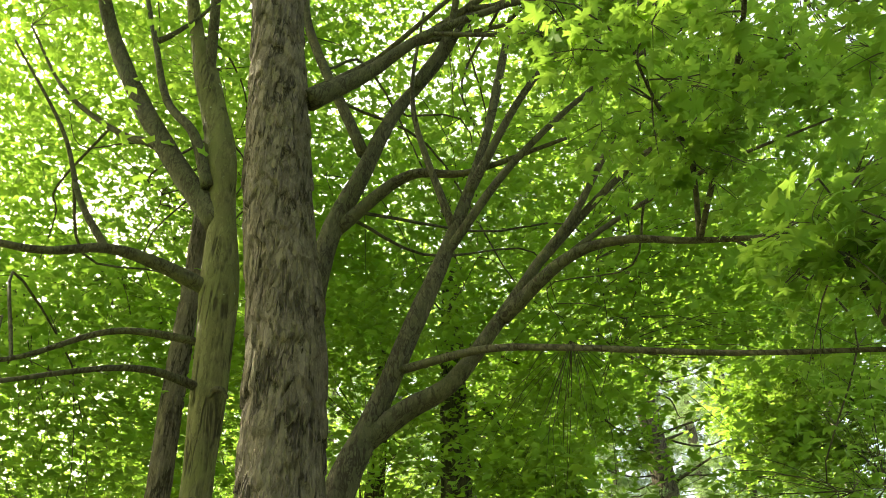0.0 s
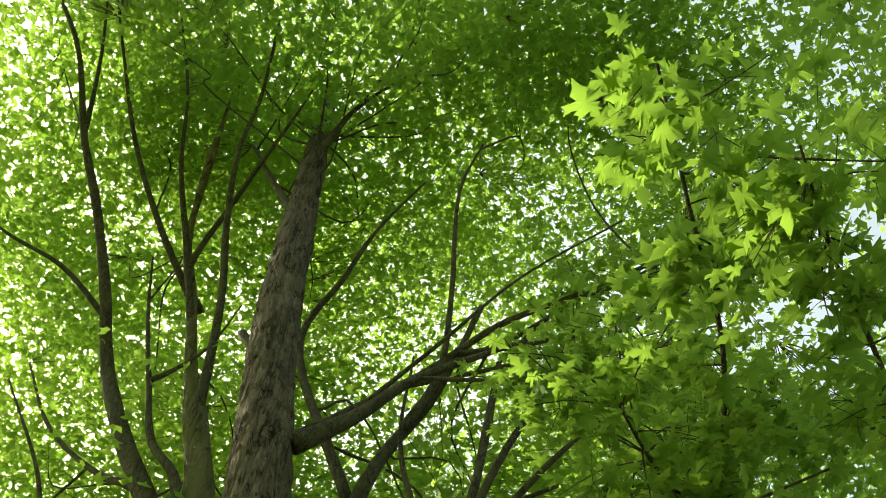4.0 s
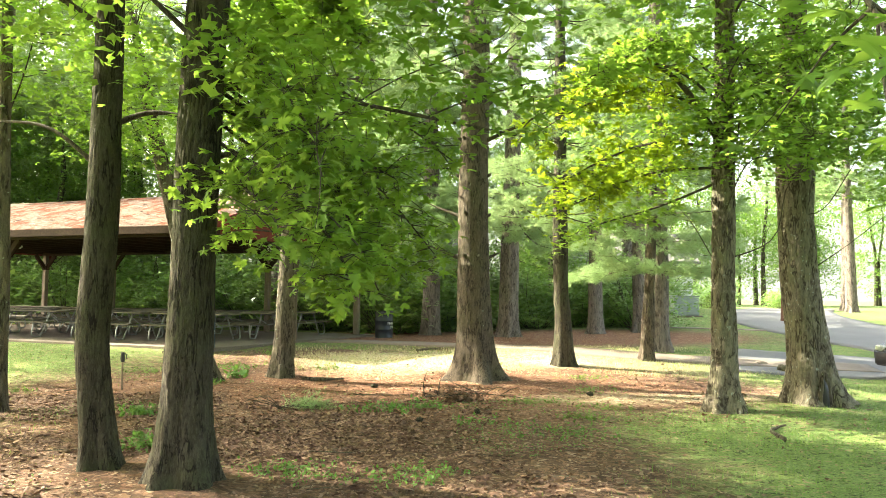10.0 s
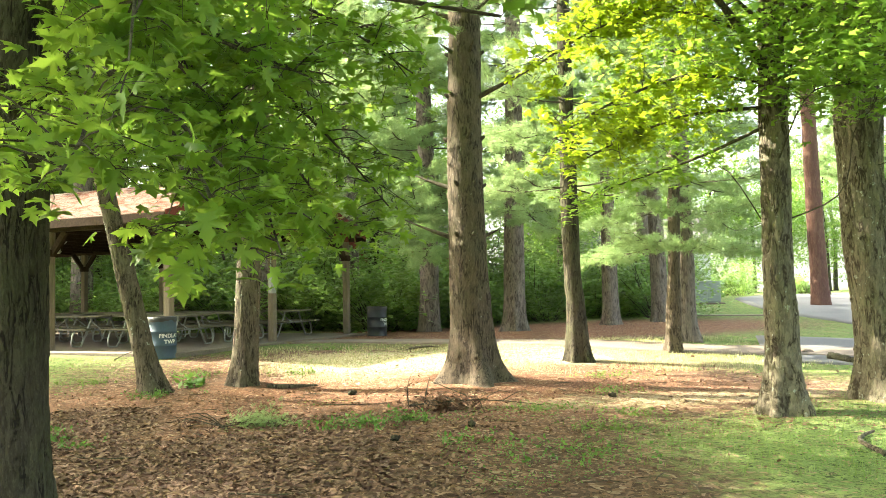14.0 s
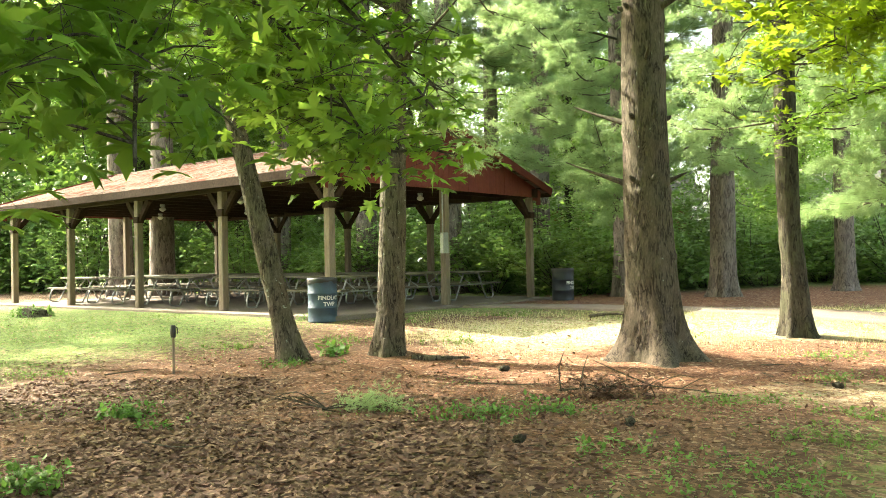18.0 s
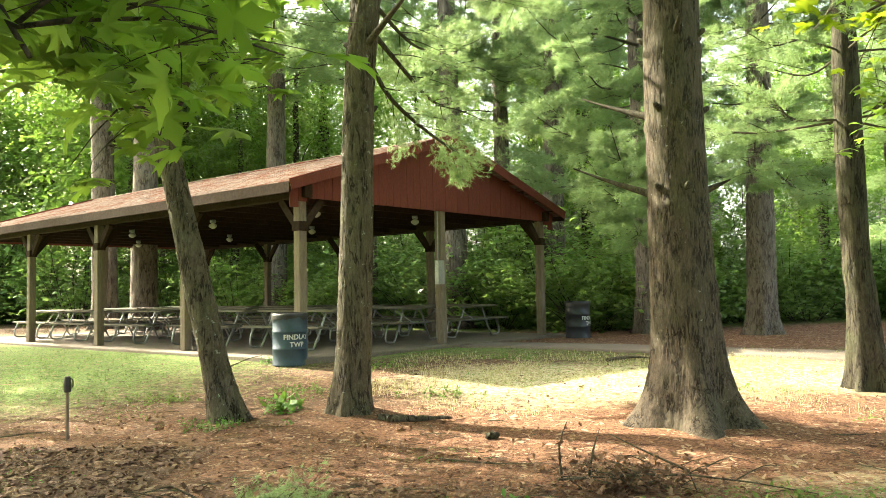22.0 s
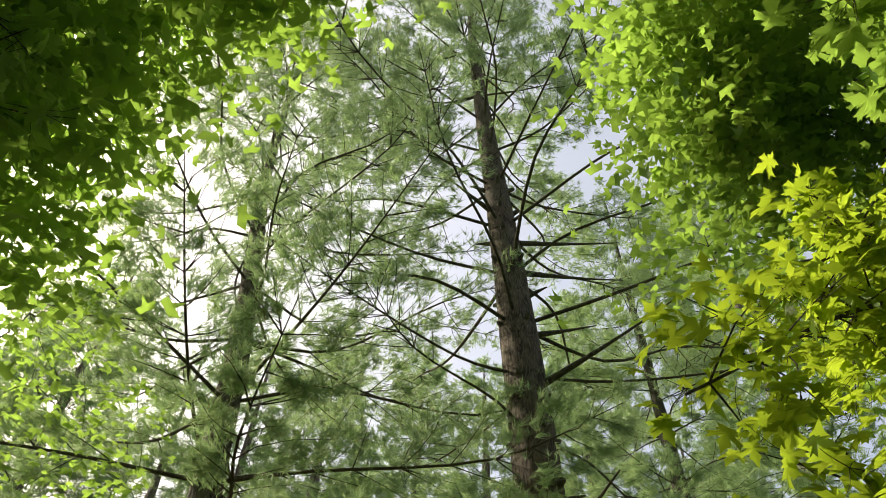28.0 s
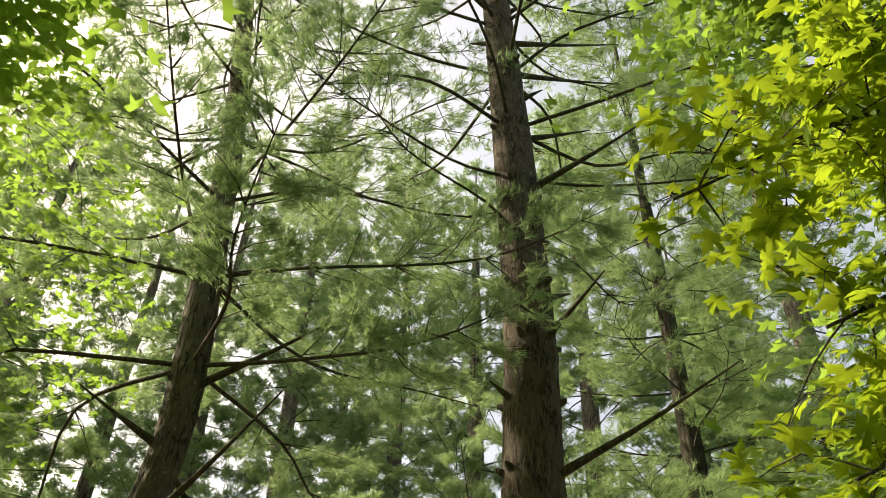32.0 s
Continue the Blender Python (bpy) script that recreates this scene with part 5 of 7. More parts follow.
build_tree("tree", "broad old maple with hollow split base", [(10.15, 15.8, base_at(10.15, 15.8)), (10.05, 15.8, 0.6), (9.88, 15.8, 2.1), (9.82, 15.8, 4.7), (9.9, 15.8, 7.0), (10.0, 15.8, 10.0)], [0.44, 0.36, 0.32, 0.28, 0.2, 0.05], bark_pale, plate_rough(0.018, 36, 0.28, 14, 0.2, 6, 0.3, 0.03), 120, 280,
           [([(9.85, 15.8, 4.2), (8.9, 15.2, 5.0), (8.0, 14.6, 5.4)], 0.08, 0.02)],
           [((10.3, 15.2, 7.8), (3.4, 3.2, 3.2), 340, 18, 0.34, 0.115, 0.12), ((10.9, 13.9, 3.6), (1.9, 1.4, 1.0), 90, 18, 0.3, 0.115, 0.1), ((9.6, 14.2, 4.8), (2.4, 1.6, 1.2), 150, 18, 0.3, 0.12, 0.1)], LOBED, leaf_maple, 27)


# ---- pines ----
TUFT = needle_tuft(np.random.default_rng(3), 12, 1.0, 0.06, 0.95)
FAR_TUFT = needle_tuft(np.random.default_rng(4), 6, 1.0, 0.11, 0.95)


def tuft_frames(rng, dirs):
    d = dirs / np.linalg.norm(dirs, axis=1)[:, None]
    a = np.cross(d, rng.normal(0, 1, d.shape))
    a /= np.linalg.norm(a, axis=1)[:, None]
    return np.stack([a, d, np.cross(a, d)], 2)


def pine_bough(rng, wood, tufts, start, end, r0=0.03, side=9, reach=0.8, density=1.0, drop=0.25, bare=None):
    """A whorl branch with side twigs; the outer twigs carry brushes of needles."""
    bare = (0.62 if density < 0.4 else 0.3) if bare is None else bare
    start, end = np.asarray(start, float), np.asarray(end, float)
    ax = end - start
    length = np.linalg.norm(ax)
    bend = rng.normal(0, 0.04, 3) * length
    k1 = start + ax * 0.33 + bend - (0, 0, drop * 0.22 * length)
    k2 = start + ax * 0.68 - 0.5 * bend - (0, 0, drop * 0.30 * length)
    v, q, c, line = tube([start, k1, k2, end], [r0, r0 * 0.7, r0 * 0.45, r0 * 0.15], 5, 13)
    wood.append((v, q))
    ax = ax / length
    right = np.cross(ax, (0, 0, 1.0))
    right /= np.linalg.norm(right) + 1e-9
    for k in range(side):
        f = bare + (1 - bare) * (k + rng.uniform(0, 1)) / side
        p = line[min(12, int(f * 12))]
        s = 1 if k % 2 else -1
        d = ax * rng.uniform(0.4, 0.9) + right * s * rng.uniform(0.4, 1.0) + np.array([0, 0, rng.uniform(-0.3, 0.35)])
        d /= np.linalg.norm(d)
        ln = reach * rng.uniform(0.5, 1.2) * (1.2 - 0.6 * f)
        e = p + d * ln + np.array([0, 0, rng.uniform(-0.12, 0.1)])
        v, q, c, tl = tube([p, (p + e) / 2 + rng.normal(0, 0.05, 3) * ln, e], [min(r0 * 0.3, 0.009), 0.005, 0.002], 3, 4)
        wood.append((v, q))
        n = max(4, int(ln * 72 * density))
        knots = rng.uniform(0.3, 1.0, max(2, n // 9))
        g = (knots[rng.integers(0, len(knots), n)] + rng.normal(0, 0.03, n))[:, None]
        at = p * (1 - g) + e * g + rng.normal(0, 0.075, (n, 3)) * (1, 1, 0.6) + 0.6 * vnoise(np.round(g * 40) + (7.0, 3.0, 1.0), 0.37, k)[:, None] * 0.10
        dd = d + rng.normal(0, 0.55, (n, 3)) + (0, 0, 0.15)
        tufts.append((at, dd))


def build_pine(name, label, trunk, radii, whorls, seed, seg=72, n=260, rough=None, needle=0.14, bark_mat=None, stubs=(), density=1.0, group="", tuft=None):
    """whorls: rows of (z, branches, length, rise, density)."""
    rng = np.random.default_rng(seed)
    o = np.array(trunk[0])
    root = thing(name, pose(*trunk[0]), label, "pine tree", group)
    me, line = trunk_mesh("trunk", np.array(trunk) - o, radii, seg, n, rough)
    part("trunk", me, bark_mat or bark_pine, root)
    wood, tufts = [], []
    for z, count, length, rise, dens in whorls:
        zz = z - o[2]
        cpt = line[np.argmin(np.abs(line[:, 2] - zz))]
        a0 = rng.uniform(0, 6.28)
        for k in range(count):
            a = a0 + 2 * np.pi * k / count + rng.normal(0, 0.25)
            ln = length * rng.uniform(0.75, 1.15)
            end = cpt + np.array([np.cos(a) * ln, np.sin(a) * ln, ln * (rise + rng.normal(0, 0.08))])
            pine_bough(rng, wood, tufts, cpt, end, 0.009 + 0.0048 * length, int(5 + 4.0 * ln), 0.62 + 0.1 * ln, dens * density)
    for z, count in stubs:
        cpt = line[np.argmin(np.abs(line[:, 2] - (z - o[2])))]
        rr = np.interp((z - o[2]) / line[-1, 2], np.linspace(0, 1, len(radii)), radii)
        a0 = rng.uniform(0, 6.28)
        for k in range(count):
            a = a0 + 2 * np.pi * k / count + rng.normal(0, 0.2)
            d = np.array([np.cos(a), np.sin(a), 0.35])
            ln = rr + rng.choice([0.03, 0.05, 0.2, 0.8, 1.7], p=[0.42, 0.25, 0.15, 0.1, 0.08])
            v, q, c, _ = tube([cpt + d * rr * 0.6, cpt + d * (rr + ln) / 2 + (0, 0, 0.02), cpt + d * ln + (0, 0, 0.05 * ln)], [0.05, 0.03 if ln - rr < 0.1 else 0.02, 0.008], 7, 6)
            wood.append((v, q))
    if wood:
        part("boughwork", mesh_np("boughwork", *join_arrays(wood), True), bark_limb, root, kind="stuff")
    if tufts:
        at = np.vstack([t[0] for t in tufts])
        dd = np.vstack([t[1] for t in tufts])
        v, f = scatter(tuft or TUFT, at, tuft_frames(rng, dd), needle * rng.uniform(0.75, 1.2, len(at)))
        part("foliage", mesh_np("foliage", v, f), needle_green, root, kind="stuff")
    return root


WHORLS = (1.55, 2.45, 3.3, 4.1, 4.85, 5.6, 6.3, 7.0, 7.8, 8.6)


def rough_pine(p, ang, along):
    """Furrows deep near the ground and shallow higher up, with a swelling at every old whorl of branches."""
    out, deep = plate_rough(0.012, 52, 0.22, 2, 0.36, 5, 0.24, 0.012, 0.2)(p, ang, along)
    rings = sum(0.012 * np.exp(-((along - z) / 0.05) ** 2) * (0.6 + 0.8 * np.cos(3 * ang + 5 * z)) for z in WHORLS)
    high = np.clip((along - 1.0) / 3.0, 0, 0.85)
    return out * (1 - 0.5 * high) + rings, deep * (1 - high)


wz = [9.5, 10.6, 11.8, 13.0, 14.2, 15.4, 16.6, 17.8, 19.0, 20.2, 21.4, 22.6, 23.6]
build_pine("pine_tree", "tall white pine with straight furrowed trunk and flared roots",
           [(5.0, 19.3, base_at(5.0, 19.3)), (4.98, 19.3, 0.5), (4.93, 19.3, 2.0), (4.92, 19.3, 4.0), (4.96, 19.3, 6.5), (4.85, 19.3, 9.5), (4.72, 19.3, 12.0), (4.50, 19.3, 15.5), (4.3, 19.3, 19.5), (4.2, 19.3, 24.0)],
           [0.43, 0.345, 0.315, 0.297, 0.275, 0.245, 0.21, 0.16, 0.10, 0.03],
           [(z, 5, 4.6 - 0.012 * (z - 9.5) ** 2 - 0.09 * (z - 9.5), 0.28 + 0.03 * (z - 9.5), float(np.interp(z, [9.5, 12.5, 14.5, 24], [0.16, 0.3, 0.75, 1.0]))) for z in wz] + [(7.6, 2, 3.0, 0.12, 0.12), (8.6, 3, 3.4, 0.2, 0.15)], 31, 170, 640, rough_pine,
           stubs=[(z - 0.3, 5) for z in WHORLS[1:]] + [(z, 4) for z in (9.3, 10.0, 10.7, 11.4, 12.1, 12.8)])
build_pine("pine_tree", "slimmer pine with scaly grey-brown trunk and spreading roots",
           [(1.16, 20.1, base_at(1.16, 20.1)), (1.20, 20.1, 0.4), (1.26, 20.1, 2.1), (1.32, 20.1, 3.8), (1.44, 20.1, 5.4), (1.33, 20.1, 7.4), (1.18, 20.1, 9.4), (0.95, 20.1, 11.4), (0.6, 20.1, 14.6), (0.3, 20.1, 21.5)],
           [0.235, 0.205, 0.197, 0.192, 0.188, 0.175, 0.16, 0.13, 0.09, 0.03],
           [(z, 5, 4.2 - 0.012 * (z - 6.5) ** 2 - 0.05 * (z - 6.5), 0.08 + 0.03 * (z - 6.5), float(np.interp(z, [6, 9, 14, 21], [0.75, 0.45, 0.55, 0.8]))) for z in np.arange(6.0, 21, 1.2)], 36, 120, 460, plate_rough(0.011, 34, 0.24, 9, 0.09, 5, 0.28, 0.015), bark_mat=bark_grey,
           stubs=[(z, 3) for z in (3.4, 4.2, 5.0, 5.7)])
# maples added with trunks out of view: crowns close the view overhead, many only shade the ground
for k, (x, y, crown) in enumerate(((-8.0, 3.6, (-7.2, 3.8, 8.6)), (6.6, 0.6, (5.9, 1.4, 8.4)), (2.6, -4.2, (1.4, -3.0, 9.6)), (-3.6, -3.0, (-2.6, -1.6, 9.4)), (9.4, 8.4, (8.4, 9.8, 8.6)), (12.2, 12.0, (11.6, 12.6, 9.6)), (-8.4, 18.2, (-6.8, 18.4, 8.0)), (-9.5, 9.2, (-8.2, 9.4, 8.4)), (-12.4, 12.4, (-10.2, 12.6, 8.6)), (-15.6, 25.6, (-14.4, 27.0, 8.8)), (-10.5, 22.4, (-8.9, 23.9, 9.0)), (-19.0, 30.6, (-18.5, 31.0, 9.5)), (-10.4, 20.0, (-9.7, 20.2, 9.2)))):
    build_tree("tree", "added maple, grey trunk out of view, full green crown for cover and shade", [(x, y, base_at(x, y)), (x, y, 2.0), (x + 0.2, y + 0.1, 4.5), (0.5 * (x + crown[0]), 0.5 * (y + crown[1]), 7.5), (crown[0], crown[1], 10.5)], [0.26, 0.19, 0.17, 0.13, 0.03], bark_grey, bark_rough(0.01, 14, 0.2, 20 + k, 0.1), 40, 120,
               [([(x + 0.1, y, 3.8), ((x + crown[0]) / 2 + 0.8, (y + crown[1]) / 2, 5.8), (crown[0] + 1.6, crown[1] + 0.6, 7.6)], 0.09, 0.03)],
               [(crown, (3.8, 3.6, 3.0), 440, 20, 0.36, 0.125, 0.14)], LOBED, leaf_maple, 100 + k)

# more pines behind the clearing
far_whorls = [(z, 5, 3.3 - 0.1 * (z - 5), 0.12 + 0.02 * (z - 5), 0.75) for z in np.arange(7.4, 16, 1.15)] + [(z, 5, 2.3 - 0.23 * (z - 16), 0.35, 0.8) for z in np.arange(16.2, 23.8, 1.1)]
pine_b = build_pine("pine_tree", "tall white pine with grey furrowed trunk behind the walk", [(8.75, 29.8, base_at(8.75, 29.8)), (8.78, 29.8, 3.0), (8.9, 29.8, 8.4), (9.0, 29.8, 16.0), (9.0, 29.8, 24.2)], [0.35, 0.31, 0.26, 0.16, 0.02],
                    far_whorls, 32, 48, 140, bark_rough(0.02, 8, 0.13, 3, 0.16), 0.165, bark_far, density=1.0, group="pines behind the walk", tuft=FAR_TUFT)
for k, (x, y, turn, s) in enumerate(((12.45, 31.2, 70, 0.8), (14.4, 31.6, 160, 0.85), (11.35, 24.1, 250, 0.95), (4.3, 37.5, 20, 1.2), (-2.2, 38.6, 120, 1.25), (1.2, 36.0, 200, 1.15), (-6.4, 41.6, 310, 1.3), (16.6, 37.6, 10, 0.85), (-13.5, 46.5, 140, 1.05), (2.6, 41.5, 260, 1.1), (-9.6, 37.0, 75, 1.35), (-12.6, 40.0, 190, 1.4))):
    c = copy_thing(pine_b, pose(x, y, base_at(x, y), 0, 0, turn) @ Matrix.Diagonal((s, s, s, 1)))
    c.scale = (s, s, s)
for k, (x, y, turn, sc) in enumerate(((36.0, 47.5, 130, 1.0), (38.5, 43.0, 220, 0.95), (41.0, 46.5, 300, 1.0), (44.0, 42.0, 80, 1.05), (35.5, 52.0, 170, 1.1), (40.0, 53.0, 250, 1.1), (46.5, 48.0, 10, 1.0))):
    c = copy_thing(pine_b, pose(x, y, base_at(x, y), 0, 0, turn) @ Matrix.Diagonal((sc, sc, sc, 1)))
    c.scale = (sc, sc, sc)
    tagged(c, "straight far pine at the roadside wood", "pine tree", "pines beyond the road")
build_pine("pine_tree", "slim dark pine between the clearing and the walk", [(7.78, 21.7, base_at(7.78, 21.7)), (7.72, 21.7, 1.0), (7.66, 21.7, 2.4), (7.64, 21.7, 9.0), (7.6, 21.7, 17.0)], [0.215, 0.19, 0.182, 0.12, 0.02],
           [(z, 5, 2.3 - 0.11 * (z - 2.8), 0.08 + 0.015 * z, 0.7) for z in np.arange(3.4, 16.6, 0.95)], 33, 48, 160, bark_rough(0.012, 13, 0.16, 5, 0.12), 0.125, bark_dark)
build_pine("pine_tree", "thin young pine with drooping dark boughs beside the walk", [(10.27, 22.5, base_at(10.27, 22.5)), (10.35, 22.5, 1.9), (10.44, 22.5, 4.4), (10.5, 22.5, 9.0)], [0.17, 0.13, 0.11, 0.03],
           [(z, 5, 2.3 - 0.15 * (z - 2.2), -0.05, 1.0) for z in np.arange(2.3, 8.4, 0.75)], 34, 40, 140, bark_rough(0.01, 14, 0.18, 6, 0.08), 0.13)


def pine_branch(name, label, boughs, seed, needle=0.12):
    """Long low boughs reaching out of the crown of a pine behind."""
    rng = np.random.default_rng(seed)
    wood, tufts = [], []
    o = np.asarray(boughs[0][0], float)
    root = thing(name, pose(*o), label, "pine bough")
    for a, b, side, dens in boughs:
        pine_bough(rng, wood, tufts, np.asarray(a) - o, np.asarray(b) - o, 0.04, side, 1.0, dens, 0.4, 0.2)
    part("boughwork", mesh_np("boughwork", *join_arrays(wood), True), bark_limb, root, kind="stuff")
    at, dd = np.vstack([t[0] for t in tufts]), np.vstack([t[1] for t in tufts])
    v, f = scatter(TUFT, at, tuft_frames(rng, dd), needle * rng.uniform(0.75, 1.2, len(at)))
    part("foliage", mesh_np("foliage", v, f), needle_green, root, kind="stuff")
    return root


# a pine close behind the gable whose low boughs hang over the roof
build_pine("pine_tree", "bushy white pine with pale boughs beside the shelter gable", [(6.5, 32.0, base_at(6.5, 32.0)), (6.5, 32.0, 4.0), (6.4, 32.0, 10.0), (6.4, 32.0, 16.0), (6.4, 32.0, 22.2)], [0.33, 0.29, 0.24, 0.15, 0.02],
           [(z, 5, 4.4 - 0.2 * (z - 4), 0.08 + 0.01 * z, 1.0) for z in np.arange(4.2, 14, 0.95)] + [(z, 5, 2.4 - 0.25 * (z - 14), 0.3, 0.8) for z in np.arange(14.2, 21.8, 1.05)], 35, 40, 120, bark_rough(0.015, 10, 0.15, 4, 0.12), 0.15, bark_far, density=0.9, tuft=FAR_TUFT)
pine_branch("pine_bough", "pale green pine boughs hanging in front of the gable", [((1.35, 20.1, 4.25), (2.65, 20.9, 2.95), 12, 1.2), ((1.36, 20.1, 4.6), (2.5, 21.4, 3.7), 12, 1.2), ((1.36, 20.1, 5.0), (2.2, 21.6, 4.6), 12, 1.1)], 41, 0.1)
pine_branch("pine_bough", "pale sunlit pine boughs behind the shelter gable", [((6.5, 31.9, 5.6), (3.2, 27.6, 5.3), 18, 1.5), ((6.5, 31.9, 6.6), (4.2, 26.6, 6.4), 18, 1.5), ((6.5, 31.9, 4.6), (4.6, 27.0, 3.9), 18, 1.5), ((6.5, 31.9, 7.6), (3.0, 27.4, 7.8), 18, 1.5), ((6.5, 31.9, 5.2), (6.2, 26.4, 4.7), 18, 1.5), ((6.5, 31.9, 8.4), (5.2, 26.2, 8.6), 18, 1.4), ((6.5, 31.9, 4.4), (4.9, 26.6, 3.2), 20, 1.6), ((6.5, 31.9, 4.2), (5.5, 26.8, 2.5), 20, 1.6), ((6.5, 31.9, 5.0), (5.0, 26.2, 4.4), 20, 1.6)], 43, 0.15)
pine_branch("pine_bough", "dark green pine boughs over the walk", [((8.9, 29.6, 5.2), (7.4, 25.6, 3.6), 14, 1.2), ((8.9, 29.6, 6.0), (9.4, 25.4, 4.4), 14, 1.2), ((8.9, 29.6, 5.4), (6.0, 27.2, 3.4), 14, 1.2), ((8.9, 29.6, 5.0), (7.8, 26.4, 4.3), 16, 1.3), ((8.9, 29.6, 4.6), (8.9, 26.2, 3.0), 16, 1.3)], 42)


# ---- woodland all round ----
def build_wood_tree(seed, height, spread, clusters, per, size):
    rng = np.random.default_rng(seed)
    root = thing("woodland_tree", pose(0, 0, 0), "tall leafy woodland tree behind the clearing", "tree", "woodland trees")
    pts = [(0, 0, -0.2), (rng.normal(0, 0.1), rng.normal(0, 0.1), height * 0.35), (rng.normal(0, 0.3), rng.normal(0, 0.3), height * 0.7), (0, 0, height * 0.95)]
    v, q, c, line = tube(pts, [0.26, 0.18, 0.13, 0.03], 14, 40, bark_rough(0.02, 8, 0.2, seed, 0.1))
    part("trunk", mesh_np("trunk", v, [q, c], True), bark_dark, root)
    cc = np.vstack([crown_centres(rng, np.array([0, 0, height * 0.64]), np.array([spread, spread, height * 0.38]), int(clusters * 0.7), 0.35, 0.0, 0.35, seed),
                    crown_centres(rng, np.array([0, 0, height * 0.26]), np.array([spread * 0.95, spread * 0.95, height * 0.2]), int(clusters * 0.14), 0.4, 0.0, 0.35, seed + 1)])
    chunks = []
    branch_out(rng, chunks, [line[8:]], cc, 0.035, 10, 20)
    part("twigwork", mesh_np("twigwork", *join_arrays(chunks), True), bark_limb, root, kind="stuff")
    v, f = leaf_sprays(rng, cc, per, 0.5, size, PLAIN, 0.7, 0.4)
    part("crown", mesh_np("crown", v, f), leaf_wood, root, kind="stuff")
    return root


def build_shrub(seed, h=1.6, r=1.4):
    rng = np.random.default_rng(seed)
    root = thing("shrub", pose(0, 0, 0), "dense green understorey shrub at the wood edge", "shrub", "understorey shrubs")
    cc = crown_centres(rng, np.array([0, 0, h * 0.5]), np.array([r, r, h * 0.55]), 90, 0.2, 0.25, 1.1, seed)
    cc[:, 2] = np.maximum(cc[:, 2], 0.08)
    chunks = []
    some = cc[::5]
    twig_chunks(rng, chunks, [np.array([p[0] * 0.2, p[1] * 0.2, -0.05]) for p in some], some, 0.014)
    part("stemwork", mesh_np("stemwork", *join_arrays(chunks), True), bark_limb, root, kind="stuff")
    v, f = leaf_sprays(rng, cc, 22, 0.22, 0.115, LOBED, 0.5, 0.45)
    part("foliage", mesh_np("foliage", v, f), leaf_shrub, root, kind="stuff")
    return root


edge_trees = [build_wood_tree(61, 13, 3.6, 700, 34, 0.14), build_wood_tree(62, 15, 4.0, 760, 34, 0.145), build_wood_tree(63, 10, 3.2, 560, 34, 0.135)]
wood_trees = [build_wood_tree(64, 15, 4.0, 420, 22, 0.28), build_wood_tree(65, 17, 4.4, 460, 22, 0.3), build_wood_tree(66, 13, 3.8, 380, 22, 0.27)]
shrubs = [build_shrub(71), build_shrub(72, 2.2, 1.6), build_shrub(73, 1.2, 1.2)]
frng = np.random.default_rng(8)


def plant(kinds, k, x, y, low=0.85, high=1.2):
    s = frng.uniform(low, high)
    m = pose(x, y, base_at(x, y, 0.05), 0, 0, frng.uniform(0, 360)) @ Matrix.Diagonal((s, s, s, 1))
    src = kinds[k % len(kinds)]
    if not src.get("used"):
        src["used"] = 1
        src.matrix_basis = m
        return src
    c = copy_thing(src, m)
    c.scale = (s, s, s)
    return c


def belt(kinds, x0, x1, y0, y1, count, low=0.85, high=1.2, keep=None):
    k = 0
    for j in range(count * 6):
        x, y = frng.uniform(x0, x1), frng.uniform(y0, y1)
        if slab_distance(np.array(x), np.array(y)) < 3.0 or (keep and not keep(x, y)):
            continue
        plant(kinds, int(frng.integers(0, 3)), x, y, low, high)
        k += 1
        if k == count:
            return


def belt_behind(kinds, x0, x1, y0, y1, count, low, high):
    """Plants along the back of the shelter, in its own directions."""
    for j in range(count):
        p = PAV @ Vector((x0 + (x1 - x0) * (j + frng.uniform(0, 1)) / count, frng.uniform(y0, y1), 0))
        plant(kinds, int(frng.integers(0, 3)), p.x, p.y, low, high)


belt_behind(shrubs, -26, 1, 11.0, 13.5, 30, 1.2, 1.8)
belt_behind(edge_trees, -24, -1, 17.0, 20.5, 4, 0.8, 1.05)
belt_behind(shrubs, -24, 1, 13.5, 16.5, 16, 1.4, 2.2)
belt_behind(edge_trees, -34, -17, 10.5, 15.5, 6, 0.9, 1.15)
belt_behind(shrubs, -28, -8, 15.5, 20, 12, 2.0, 2.8)
belt(edge_trees, -2, 19, 40.5, 44, 4, 0.9, 1.15)
belt(wood_trees, -42, 22, 47, 62, 24, 0.95, 1.3)
# unseen trees on the sun side, added to shade the woods on the left
belt(wood_trees, -60, -44, 0, 40, 6, 0.8, 1.0)
belt(wood_trees, 30, 95, 84, 110, 20, 1.0, 1.4)
belt(wood_trees, 56, 84, 15, 60, 10, 0.9, 1.2)
belt(wood_trees, -30, 40, -44, -18, 12, 0.9, 1.3)
belt(shrubs, 5, 17, 33.8, 38, 26, 1.0, 1.7)
belt(shrubs, -26, 4, 36.5, 46, 20, 1.2, 2.0)
belt(shrubs, -36, -6, 46, 54, 22, 2.4, 3.2)
belt(wood_trees, -48, -14, 50, 62, 8, 0.9, 1.2)
belt(shrubs, 15, 24, 45, 50, 10, 1.5, 2.2)
belt(edge_trees, 14, 23, 46, 52, 2, 0.7, 0.9)
belt(shrubs, 24, 46, 58, 66, 10, 1.0, 1.6)
for src in edge_trees + wood_trees + shrubs:
    if "used" in src:
        del src["used"]

